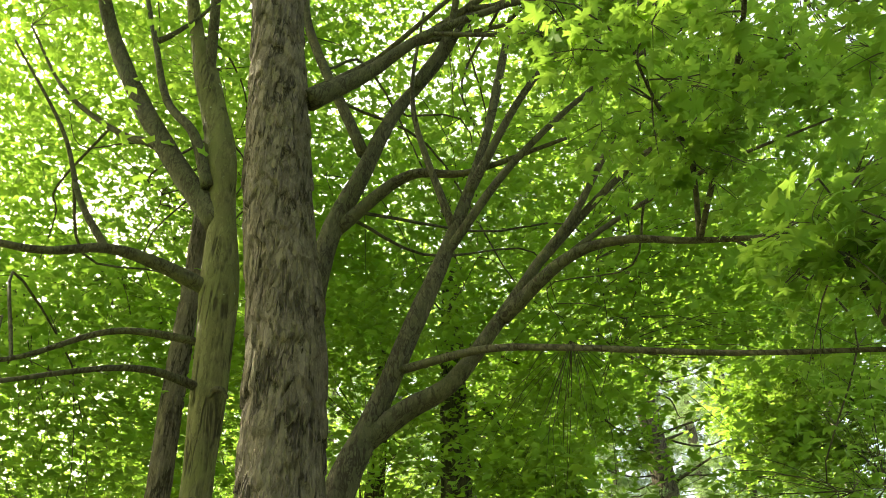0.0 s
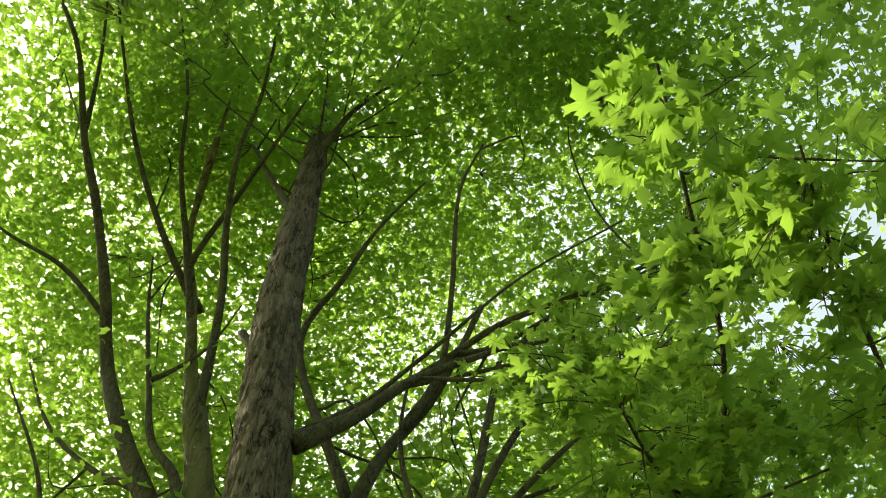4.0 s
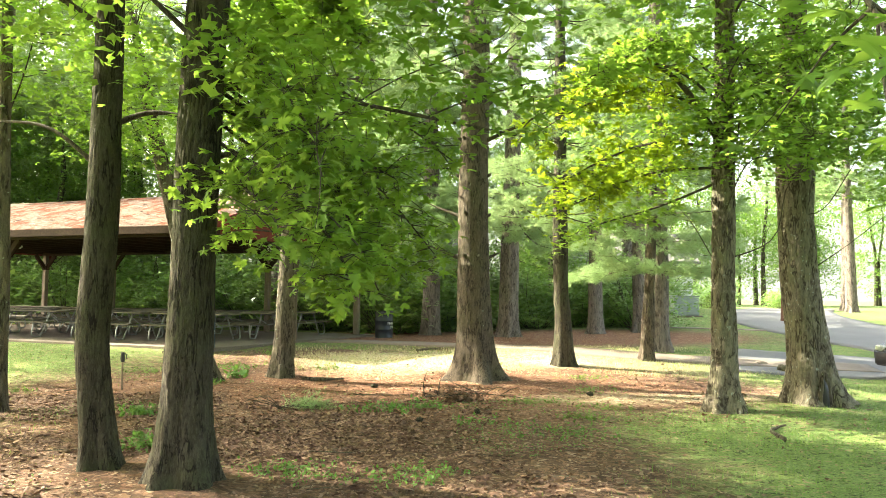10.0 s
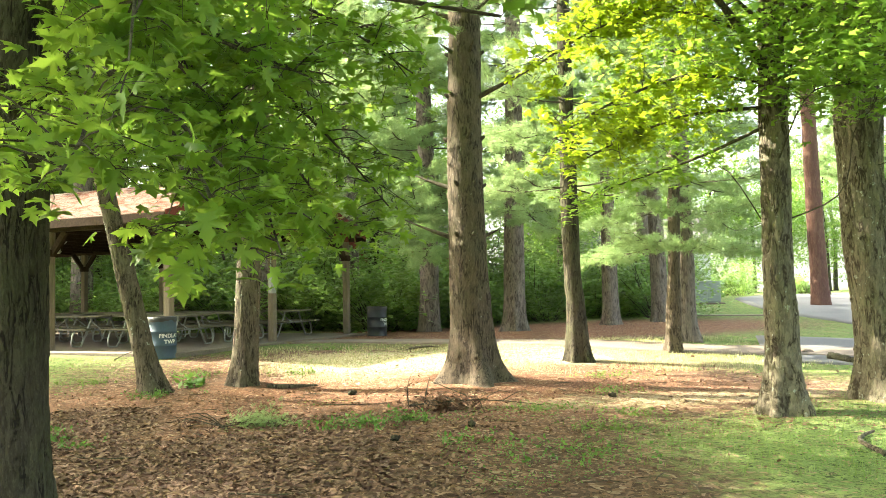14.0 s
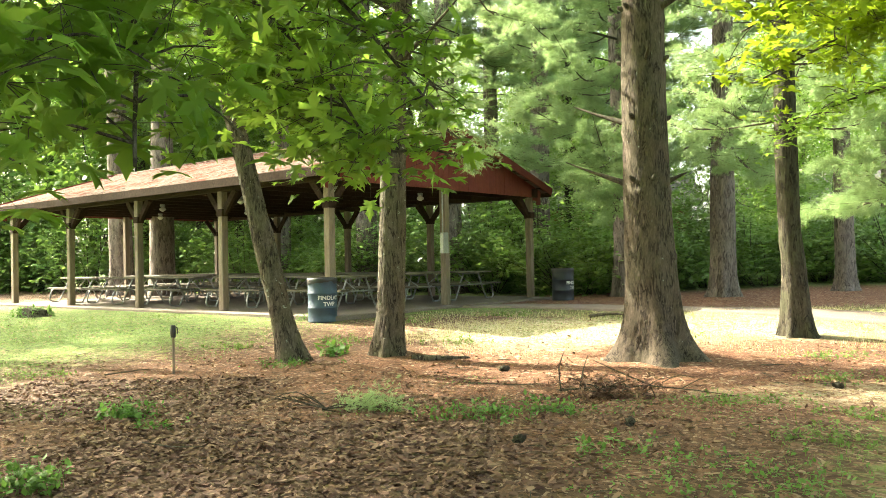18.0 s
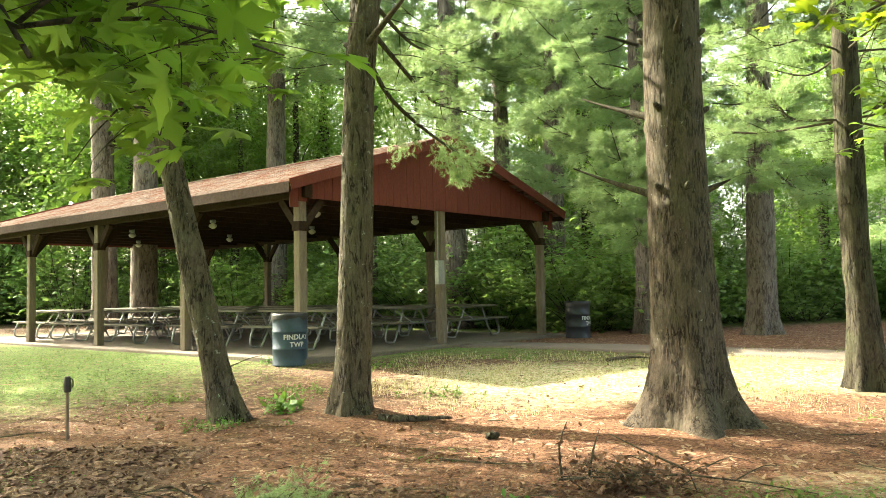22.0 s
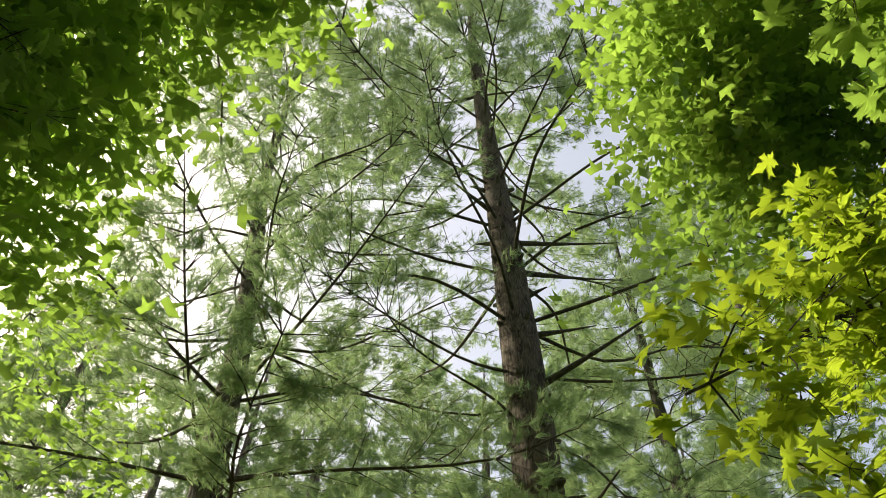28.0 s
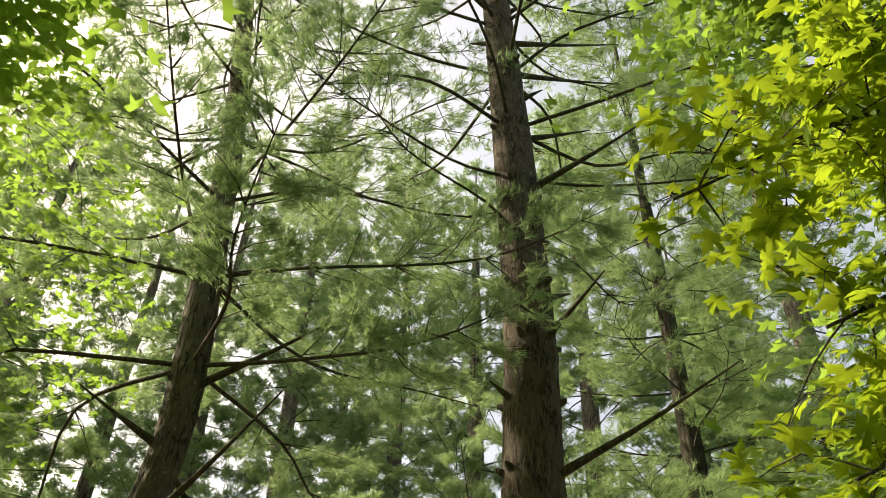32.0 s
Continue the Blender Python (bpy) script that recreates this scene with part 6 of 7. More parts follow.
# ---- boughs of maple close to the walk ----
def maple_bough(label, limb, r0, sprays, per, spread, seed, size=0.125, tilt=0.5, material=None):
    """A leafy branch: one curved stem, side twigs and full maple leaves on stalks."""
    rng = np.random.default_rng(seed)
    o = np.array(limb[0], float)
    root = thing("maple_bough", pose(*o), label, "maple branch")
    v, q, c, line = tube(np.array(limb) - o, [r0, r0 * 0.6, r0 * 0.25], 8, 30)
    part("stem", mesh_np("stem", v, [q, c], True), bark_limb, root)
    chunks, places = [], []
    for k in range(sprays):
        f = rng.uniform(0.25, 1.0)
        p = line[int(f * 29)]
        d = rng.normal(0, 1, 3) * (1, 1, 0.45)
        d /= np.linalg.norm(d)
        e = p + d * spread * rng.uniform(0.5, 1.1)
        twig_chunks(rng, chunks, [p], [e], 0.006, 4, 0.12)
        g = rng.uniform(0.3, 1.05, per)[:, None]
        at = p * (1 - g) + e * g + rng.normal(0, 0.09, (per, 3)) * (1, 1, 0.7)
        at[:, 2] -= 0.03
        for a in at[::2]:
            twig_chunks(rng, chunks, [p + (e - p) * 0.6], [a], 0.0022, 3, 0.05)
        places.append(at)
    part("twigwork", mesh_np("twigwork", *join_arrays(chunks), True), bark_limb, root, kind="stuff")
    at = np.vstack(places)
    v, f = scatter(MAPLE, at, random_frames(rng, len(at), tilt), size * rng.uniform(0.55, 1.15, len(at)))
    part("foliage", mesh_np("foliage", v, f), material or leaf_maple, root, kind="stuff")
    return root


for k, limb in enumerate(([(1.9, 5.95, 4.72), (1.8, 5.5, 5.0), (1.5, 5.0, 4.9), (1.2, 4.4, 4.8)], [(2.5, 5.4, 3.6), (2.3, 5.2, 3.9), (2.1, 4.9, 3.9), (2.0, 4.5, 3.9)], [(0.26, 6.0, 6.9), (0.9, 5.8, 6.6), (1.5, 5.4, 6.2), (1.9, 4.9, 5.8)], [(1.7, 6.1, 6.1), (2.3, 6.0, 6.2), (3.0, 5.8, 6.0), (3.6, 5.5, 5.6)], [(2.6, 5.7, 4.55), (3.1, 5.7, 4.9), (3.6, 5.6, 5.0), (4.0, 5.4, 4.8)], [(1.0, 6.7, 8.0), (1.6, 6.4, 8.4), (2.4, 6.0, 8.4), (3.0, 5.6, 8.0)])):
    maple_bough("leafy maple branch hanging overhead by the shaggy tree", limb, 0.02, 38, 11, 0.6, 81 + 100 * k, 0.115)
for k, limb in enumerate(([(1.9, 5.95, 4.72), (1.9, 4.6, 5.1), (1.5, 3.5, 4.9), (1.2, 2.8, 4.55)], [(2.5, 5.4, 3.6), (2.5, 4.5, 4.5), (2.1, 3.7, 4.7), (1.75, 3.1, 4.5)])):
    maple_bough("bright maple branch close overhead", limb, 0.02, 30, 10, 0.42, 700 + k, 0.13, 0.45)
maple_bough("low maple branch over the lawn edge", [(2.5, 5.4, 3.6), (2.5, 5.2, 2.9), (2.35, 5.0, 2.35), (2.3, 4.8, 2.05)], 0.02, 12, 8, 0.4, 84)
HANGING = "maple branch hanging low from the dark trunk"
for k, (limb, sprays) in enumerate((([(0.28, 11.15, 2.7), (0.6, 10.8, 2.5), (0.95, 9.8, 2.1), (1.05, 9.0, 1.75)], 46), ([(0.28, 11.15, 3.0), (1.0, 10.9, 2.5), (1.45, 10.0, 1.9), (1.6, 9.5, 1.45)], 50), ([(0.28, 11.15, 3.5), (1.0, 11.2, 3.0), (1.6, 10.6, 2.2), (1.85, 10.1, 1.5)], 46),
                                    ([(0.28, 11.15, 4.2), (0.8, 10.8, 3.6), (1.2, 9.6, 2.8), (1.3, 9.0, 2.3)], 46), ([(0.28, 11.15, 3.6), (0.9, 11.3, 3.2), (1.6, 10.8, 2.8), (2.0, 10.3, 2.5)], 40), ([(0.28, 11.15, 4.0), (1.3, 11.9, 3.8), (2.3, 11.8, 3.3), (2.8, 11.6, 2.9)], 36))):
    maple_bough(HANGING, limb, 0.022, int(sprays * 0.8), 11, 0.5, 85 + k, 0.13, 0.8)
for k, limb in enumerate(([(0.28, 11.15, 3.6), (1.3, 11.5, 3.2), (2.1, 11.6, 2.5), (2.6, 11.5, 1.9)], [(0.28, 11.15, 3.3), (1.1, 11.6, 3.0), (1.9, 11.9, 2.3), (2.3, 11.9, 1.7)])):
    maple_bough(HANGING, limb, 0.022, 40, 11, 0.5, 485 + k, 0.125, 0.8)
for k, (limb, sprays, spread) in enumerate((([(-0.3, 19.0, 3.9), (0.8, 16.5, 3.4), (1.6, 14.2, 2.7), (2.1, 12.9, 1.75)], 60, 0.5), ([(-0.3, 19.0, 3.9), (0.5, 16.0, 3.3), (1.3, 13.7, 2.7), (1.85, 12.4, 2.05)], 56, 0.5), ([(0.28, 11.15, 3.2), (0.9, 12.1, 2.9), (1.5, 12.5, 2.5), (1.95, 12.7, 2.05)], 46, 0.45))):
    maple_bough("maple branch drooping before the leaning tree", limb, 0.022, sprays, 11, spread, 188 + k, 0.14, 0.75)
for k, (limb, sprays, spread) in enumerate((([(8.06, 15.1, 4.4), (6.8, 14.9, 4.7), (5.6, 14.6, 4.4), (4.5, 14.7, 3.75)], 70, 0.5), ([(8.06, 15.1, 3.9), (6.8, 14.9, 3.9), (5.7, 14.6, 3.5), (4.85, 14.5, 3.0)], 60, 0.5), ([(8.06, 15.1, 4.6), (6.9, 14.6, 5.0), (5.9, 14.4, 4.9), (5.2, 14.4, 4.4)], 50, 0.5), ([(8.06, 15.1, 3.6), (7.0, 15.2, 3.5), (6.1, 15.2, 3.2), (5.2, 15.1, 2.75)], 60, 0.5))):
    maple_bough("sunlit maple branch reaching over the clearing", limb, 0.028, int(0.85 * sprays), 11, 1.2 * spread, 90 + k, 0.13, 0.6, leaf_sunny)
for k, (limb, sprays, spread, size) in enumerate((([(0.36, 11.35, 6.0), (1.0, 12.5, 5.6), (1.6, 12.9, 5.0), (2.0, 13.1, 4.5)], 56, 0.45, 0.135), ([(0.36, 11.35, 5.4), (0.8, 12.8, 5.0), (1.2, 13.5, 4.6), (1.5, 14.0, 4.2)], 56, 0.42, 0.135), ([(0.36, 11.35, 6.8), (1.2, 12.2, 6.2), (1.9, 12.5, 5.6), (2.4, 12.7, 5.2)], 56, 0.5, 0.13),
                                                  ([(0.36, 11.35, 7.4), (1.6, 12.1, 7.2), (2.4, 12.3, 6.6), (3.1, 12.5, 6.0)], 46, 0.5, 0.125), ([(8.1, 15.1, 7.5), (6.6, 14.2, 8.4), (5.2, 13.5, 8.6), (4.2, 13.3, 8.3)], 50, 0.65, 0.115), ([(8.06, 15.1, 4.9), (6.8, 14.2, 5.2), (5.7, 13.5, 4.8), (4.9, 13.0, 4.3)], 60, 0.5, 0.135),
                                                  ([(8.1, 15.1, 6.6), (7.2, 15.1, 7.2), (6.3, 15.0, 7.4), (5.6, 14.8, 7.0)], 60, 0.65, 0.12), ([(8.1, 15.1, 7.2), (7.0, 14.4, 7.8), (6.0, 13.6, 7.8), (5.3, 13.2, 7.4)], 60, 0.65, 0.12), ([(8.1, 15.1, 7.4), (7.2, 14.8, 9.2), (6.4, 14.4, 9.6), (5.6, 14.2, 9.4)], 50, 0.7, 0.12),
                                                  ([(0.36, 11.35, 7.8), (0.9, 12.9, 7.6), (1.2, 13.8, 7.0), (1.4, 14.4, 6.4)], 46, 0.55, 0.12))):
    maple_bough("shaded maple branch high over the clearing", limb, 0.026, sprays, 11, spread, 300 + k, size, 0.6)
maple_bough("maple branch with yellowing leaves by the pine", [(8.06, 15.1, 3.4), (7.2, 15.6, 3.0), (6.3, 16.1, 2.7), (5.6, 16.2, 2.4)], 0.025, 26, 11, 0.5, 95)


# ---- litter, grass and small things ----
grng = np.random.default_rng(17)


def on_ground(x, y, lift=0.0):
    z = ground_z(x, y)
    p = np.stack([x, y, z + lift], 1)
    near = np.clip(1 - np.hypot(x - 2.5, y - 14) / 20, 0, 1)
    p[:, 2] += near * 0.012 * fbm(np.stack([x, y, z], 1), 3.5, 3, 9)
    return p


def grass_field():
    n = 150000
    x, y = grng.uniform(-9, 13, n), grng.uniform(3.5, 26, n)
    turf, litter = covers(x, y)
    keep = (grng.uniform(0, 1, n) < (turf ** 1.6) * np.clip(1.25 - np.hypot(x - 3, y - 9) / 22, 0.25, 1)) & (vnoise(np.stack([x, y, 0 * x], 1), 0.9, 5) > -0.25) & (slab_distance(x, y) > 0.05)
    x, y = x[keep], y[keep]
    p = on_ground(x, y, -0.005)
    m = len(p)
    a, lean, h = grng.uniform(0, 6.28, m), grng.normal(0, 0.5, m), grng.uniform(0.03, 0.085, m)
    w = 0.0045
    side = np.stack([np.cos(a), np.sin(a), 0 * a], 1) * w
    fwd = np.stack([-np.sin(a), np.cos(a), 0 * a], 1)
    tip = p + fwd * (h * np.sin(lean))[:, None] + np.array([0, 0, 1.0]) * (h * np.cos(lean))[:, None]
    v = np.stack([p - side, p + side, tip], 1).reshape(-1, 3)
    f = np.arange(3 * m).reshape(-1, 3)
    return tagged(part("grass", mesh_np("grass", v, f), grass_green), "short thin grass blades in the park lawn", "grass", kind="stuff")


grass_field()


def litter_field(name, label, n, boxes, template, material, size, tilt):
    xs, ys = [], []
    for x0, x1, y0, y1, share in boxes:
        k = int(n * share)
        xs.append(grng.uniform(x0, x1, k))
        ys.append(grng.uniform(y0, y1, k))
    x, y = np.concatenate(xs), np.concatenate(ys)
    keep = slab_distance(x, y) > 0.1
    p = on_ground(x[keep], y[keep], 0.008)
    v, f = scatter(template, p, random_frames(grng, len(p), tilt), grng.uniform(size[0], size[1], len(p)))
    return tagged(part(name, mesh_np(name, v, f), material), label, name.replace("_", " "), kind="stuff")


litter_field("fallen_leaves", "dry brown leaves lying over the bare earth", 46000, [(-4, 5, 5, 20, 0.6), (1, 9, 14, 21, 0.25), (-8, 12, 3, 26, 0.15)], PLAIN, dry_leaf, (0.015, 0.065), 0.45)
litter_field("fallen_maple_leaves", "curled brown maple leaves scattered on the ground", 1500, [(-4, 5, 5, 20, 0.6), (3, 12, 13, 24, 0.4)], LOBED, dry_leaf, (0.05, 0.10), 0.4)
CHIP = (np.array([(-0.5, -0.13, 0), (0.05, -0.17, 0.06), (0.5, -0.09, 0.0), (0.44, 0.13, 0.02), (-0.02, 0.15, 0.09), (-0.46, 0.10, 0.02)]), np.array([(0, 1, 4), (0, 4, 5), (1, 2, 3), (1, 3, 4)]))
litter_field("wood_chips", "coarse brown wood chips spread under the maples", 32000, [(-0.8, 2.8, 12.4, 15.4, 0.4), (-2.8, 3.6, 9.0, 14.5, 0.36), (-3.4, 0.2, 15.4, 18.4, 0.2), (-1.5, 4.4, 14.0, 17.0, 0.1)], CHIP, chip_wood, (0.03, 0.105), 0.5)


def clumped_field(name, label, category, n, boxes, template, material, size, tilt, freq, seed, cut):
    """Like a litter field, but gathered in clumps."""
    xs = np.concatenate([grng.uniform(b[0], b[1], int(n * b[4])) for b in boxes])
    ys = np.concatenate([grng.uniform(b[2], b[3], int(n * b[4])) for b in boxes])
    keep = (slab_distance(xs, ys) > 0.1) & (vnoise(np.stack([xs, ys, 0 * xs], 1), freq, seed) > cut)
    p = on_ground(xs[keep], ys[keep], 0.012)
    v, f = scatter(template, p, random_frames(grng, len(p), tilt), grng.uniform(size[0], size[1], len(p)))
    return tagged(part(name, mesh_np(name, v, f), material), label, category, kind="stuff")


clumped_field("ground_clover", "patches of low green clover in the bare earth", "clover", 30000, [(-5, 3, 15.5, 23.5, 0.35), (2, 9, 11, 17, 0.35), (-3, 4, 9, 13, 0.1), (3, 11, 19, 24, 0.2)], PLAIN, weed_green, (0.015, 0.04), 0.5, 0.9, 41, 0.22)
TWIG = (np.array([(-0.5, -0.012, 0), (0.0, 0.03, 0.02), (0.5, -0.02, 0.0), (0.5, 0.0, 0.02), (0.0, 0.06, 0.045), (-0.5, 0.012, 0.025)]), np.array([(0, 1, 4), (0, 4, 5), (1, 2, 3), (1, 3, 4)]))
litter_field("fallen_twigs", "thin dark twigs strewn over needles and chips", 900, [(-4, 5, 8, 20.5, 0.7), (2, 10, 14, 20.5, 0.3)], TWIG, bark_limb, (0.06, 0.3), 0.12)


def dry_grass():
    """Dry blades and tufts standing in the open strip, coloured pale as if sunlit."""
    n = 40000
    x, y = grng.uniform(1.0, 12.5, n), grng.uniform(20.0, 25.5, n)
    keep = (slab_distance(x, y) > 0.1) & (grng.uniform(0, 1, n) < 0.25 + sunlit_straw_cover(x, y)) & (vnoise(np.stack([x, y, 0 * x], 1), 1.6, 15) > -0.1)
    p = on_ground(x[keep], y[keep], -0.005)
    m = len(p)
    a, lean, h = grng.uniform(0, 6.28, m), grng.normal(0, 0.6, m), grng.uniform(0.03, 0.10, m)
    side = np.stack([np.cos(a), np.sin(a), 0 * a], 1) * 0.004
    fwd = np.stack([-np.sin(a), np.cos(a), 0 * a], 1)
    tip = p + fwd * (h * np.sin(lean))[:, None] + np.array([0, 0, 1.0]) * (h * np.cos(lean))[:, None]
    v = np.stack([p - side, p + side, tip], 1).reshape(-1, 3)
    return tagged(part("dry_grass", mesh_np("dry_grass", v, np.arange(3 * m).reshape(-1, 3)), sunlit_straw_blade), "dry yellow grass coloured extra pale for the sunlit strip", "grass", kind="stuff")


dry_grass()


def weed_patch(label, x, y, rx, ry, count, size, height, seed, template=None, material=None, category="weeds"):
    """Low plants: short stems that carry leaves from the ground up."""
    rng = np.random.default_rng(seed)
    z = base_at(x, y, 0.0)
    root = thing("weed_patch", pose(x, y, z), label, category)
    stems = rng.normal(0, 0.5, (count, 2)) * (rx, ry)
    chunks, at = [], []
    for sx, sy in stems:
        h = height * rng.uniform(0.4, 1.1)
        top = np.array([sx + rng.normal(0, 0.05), sy + rng.normal(0, 0.05), h])
        base = np.array([sx, sy, float(ground_z(x + sx, y + sy)) - z - 0.02])
        twig_chunks(rng, chunks, [base], [top], 0.003, 3, 0.05)
        k = rng.integers(4, 8)
        f = rng.uniform(0.2, 1, k)[:, None]
        at.append(base * (1 - f) + top * f + rng.normal(0, 0.02, (k, 3)))
    at = np.vstack(at)
    part("stemwork", mesh_np("stemwork", *join_arrays(chunks), True), weed_green, root, kind="stuff")
    v, f = scatter(template or PLAIN, at, random_frames(rng, len(at), 0.8), size * rng.uniform(0.6, 1.2, len(at)))
    part("foliage", mesh_np("foliage", v, f), material or weed_green, root, kind="stuff")
    return root


weed_patch("bright green leafy weeds growing in the needle litter", 2.63, 15.5, 0.5, 0.35, 60, 0.055, 0.15, 201)
weed_patch("bright green leafy weeds growing in the needle litter", 3.3, 15.75, 0.3, 0.25, 40, 0.06, 0.14, 202)
weed_patch("small green weeds among the wood chips", -0.87, 15.75, 0.25, 0.2, 50, 0.07, 0.18, 203)
weed_patch("small green weeds among the wood chips", -0.35, 15.2, 0.2, 0.15, 22, 0.05, 0.10, 204)
weed_patch("low leafy weeds beside the dark trunk", 1.2, 11.5, 0.6, 0.4, 70, 0.05, 0.10, 205)
weed_patch("low leafy weeds beside the dark trunk", -0.45, 13.2, 0.35, 0.3, 60, 0.07, 0.22, 206)
weed_patch("low leafy weeds beside the dark trunk", 2.3, 11.2, 0.6, 0.4, 70, 0.05, 0.10, 207)
weed_patch("broad-leaved young plant at the tree foot", 0.28, 20.2, 0.16, 0.14, 14, 0.14, 0.22, 208)
weed_patch("small weeds at the foot of the leaning tree", -0.2, 19.3, 0.4, 0.2, 36, 0.05, 0.12, 209)
weed_patch("small weeds round the blue barrel", -0.9, 24.1, 0.4, 0.12, 40, 0.05, 0.16, 210)
weed_patch("weeds on an old stump in the lawn", -8.2, 26.4, 0.45, 0.35, 60, 0.09, 0.28, 211)
weed_patch("small weeds in the near grass", 3.7, 14.2, 0.3, 0.3, 20, 0.06, 0.10, 212)
weed_patch("leafy weeds in thin grass", 4.6, 13.4, 0.9, 0.7, 80, 0.045, 0.08, 213)
for k, (x, y) in enumerate(((-3.6, 18.6), (-1.6, 20.8), (0.2, 21.6), (2.2, 21.4), (1.0, 23.6), (3.0, 24.4), (5.8, 21.6), (6.8, 17.6), (6.2, 15.6), (5.4, 14.6), (7.4, 19.6), (5.2, 16.4))):
    weed_patch("thin tuft of grass and clover on bare earth", x, y, 0.5, 0.35, 45, 0.05, 0.09, 220 + k, None, grass_green, "grass tuft")


def build_fallen_bough():
    """A green conifer bough broken off and lying on the chips."""
    rng = np.random.default_rng(9)
    x, y = 1.22, 15.9
    root = thing("fallen_pine_bough", pose(x, y, base_at(x, y, -0.01), 0, 0, 10), "fallen green pine bough lying on the wood chips", "pine bough")
    wood, tufts = [], []
    for k in range(5):
        a = rng.normal(0.15, 0.35)
        pine_bough(rng, wood, tufts, (-0.15, 0, 0.03), (0.65 * np.cos(a), 0.55 * np.sin(a), rng.uniform(0.06, 0.2)), 0.008, 6, 0.18, 1.5, 0.1, 0.3)
    for k in range(6):
        a = rng.uniform(2.4, 3.9)
        twig_chunks(rng, wood, [np.array([-0.1, 0, 0.03])], [np.array([0.7 * np.cos(a), 0.6 * np.sin(a), rng.uniform(0.05, 0.32)])], 0.007, 4, 0.15)
    part("twigwork", mesh_np("twigwork", *join_arrays(wood), True), bark_limb, root, kind="stuff")
    at, dd = np.vstack([t[0] for t in tufts]), np.vstack([t[1] for t in tufts])
    at[:, 2] = np.abs(at[:, 2]) + 0.01
    v, f = scatter(TUFT, at, tuft_frames(rng, dd), 0.06 * rng.uniform(0.75, 1.2, len(at)))
    part("foliage", mesh_np("foliage", v, f), needle_green, root, kind="stuff")


build_fallen_bough()


def build_brush_pile():
    rng = np.random.default_rng(19)
    x, y = 4.02, 16.85
    root = thing("brush_pile", pose(x, y, base_at(x, y, 0.0)), "heap of dead twigs with dry brown leaves", "brush pile")
    wood = []
    for k in range(46):
        a = rng.uniform(0, 6.28)
        p = rng.normal(0, 1, 3) * (0.28, 0.16, 0.05) + (0, 0, 0.08)
        p[2] = max(0.02, p[2])
        d = np.array([np.cos(a), 0.6 * np.sin(a), rng.uniform(-0.1, 0.5)]) * rng.uniform(0.12, 0.4)
        twig_chunks(rng, wood, [p], [p + d], 0.006, 4, 0.1)
    for a, b in (((-0.5, 0.1, 0.05), (-0.45, 0.15, 0.5)), ((-0.3, 0, 0.1), (-0.2, 0.1, 0.45)), ((-0.55, -0.1, 0.1), (1.3, -0.35, 0.06)), ((0.5, 0.2, 0.1), (-0.1, 0.5, 0.35))):
        twig_chunks(rng, wood, [np.array(a)], [np.array(b)], 0.012, 5, 0.06)
    part("twigwork", mesh_np("twigwork", *join_arrays(wood), True), bark_limb, root, kind="stuff")
    n = 950
    at = rng.normal(0, 1, (n, 3)) * (0.27, 0.15, 0.075) + (0, 0, 0.1)
    at[:, 2] = np.abs(at[:, 2])
    at[:24] = rng.normal(0, 1, (24, 3)) * (0.06, 0.06, 0.09) + (-0.45, 0.13, 0.36)
    v, f = scatter(LOBED, at, random_frames(rng, n, 1.0), rng.uniform(0.025, 0.06, n))
    part("foliage", mesh_np("foliage", v, f), dry_leaf, root, "curled dead leaves", kind="stuff")


build_brush_pile()


def stick(label, pts, r, material=None, name="fallen_stick", category="stick"):
    p = np.array([(x, y, float(ground_z(x, y)) + h) for x, y, h in pts])
    root = thing(name, pose(*p[0]), label, category)
    part("wood", tube_mesh("wood", p - p[0], [r, r * 0.8, r * 0.5], 9, 24, bark_rough(0.2 * r, 14, 0.6, 3)), material or bark_limb, root)
    return root


stick("short fallen log by the tree roots", [(1.55, 19.75, 0.04), (1.95, 19.7, 0.05), (2.4, 19.82, 0.05)], 0.06, bark_grey, "fallen_log", "log")
stick("thin bare stick on the needle litter", [(5.1, 18.3, 0.015), (5.6, 18.42, 0.02), (6.0, 18.3, 0.015)], 0.014)
stick("thin bare stick on the needle litter", [(6.0, 18.8, 0.015), (6.4, 18.72, 0.03), (6.8, 18.85, 0.02)], 0.016)
stick("thin bare stick on the needle litter", [(2.4, 18.0, 0.01), (3.0, 17.7, 0.02), (3.5, 17.75, 0.01)], 0.012)
stick("forked dead branch near the barrel", [(-1.6, 23.6, 0.02), (-1.45, 24.0, 0.09), (-1.3, 24.3, 0.13)], 0.02)
stick("fallen branch on the lawn edge", [(-2.6, 18.7, 0.02), (-2.2, 18.95, 0.03), (-1.9, 19.1, 0.02)], 0.018)
stick("pale bleached branch lying in the grass", [(7.3, 12.5, 0.03), (7.42, 12.95, 0.05), (7.75, 13.35, 0.03), (8.0, 13.5, 0.04)], 0.035, bark_grey)
stick("fallen grey branch in the sunlit grass", [(4.6, 24.0, 0.03), (5.0, 24.25, 0.06), (5.35, 24.3, 0.03)], 0.045, bark_grey)
stick("dead twig by the dark trunk", [(1.4, 12.6, 0.015), (1.8, 12.4, 0.03), (2.1, 12.5, 0.015)], 0.012)
stick("dead twig by the dark trunk", [(-0.2, 14.6, 0.015), (0.2, 14.4, 0.03), (0.6, 14.5, 0.015)], 0.012)
stick("squared timber parking stop lying at the lawn edge", [(12.85, 20.75, 0.06), (12.95, 20.2, 0.06), (13.05, 19.6, 0.06)], 0.11, bark_dark, "parking_stop", "parking stop")


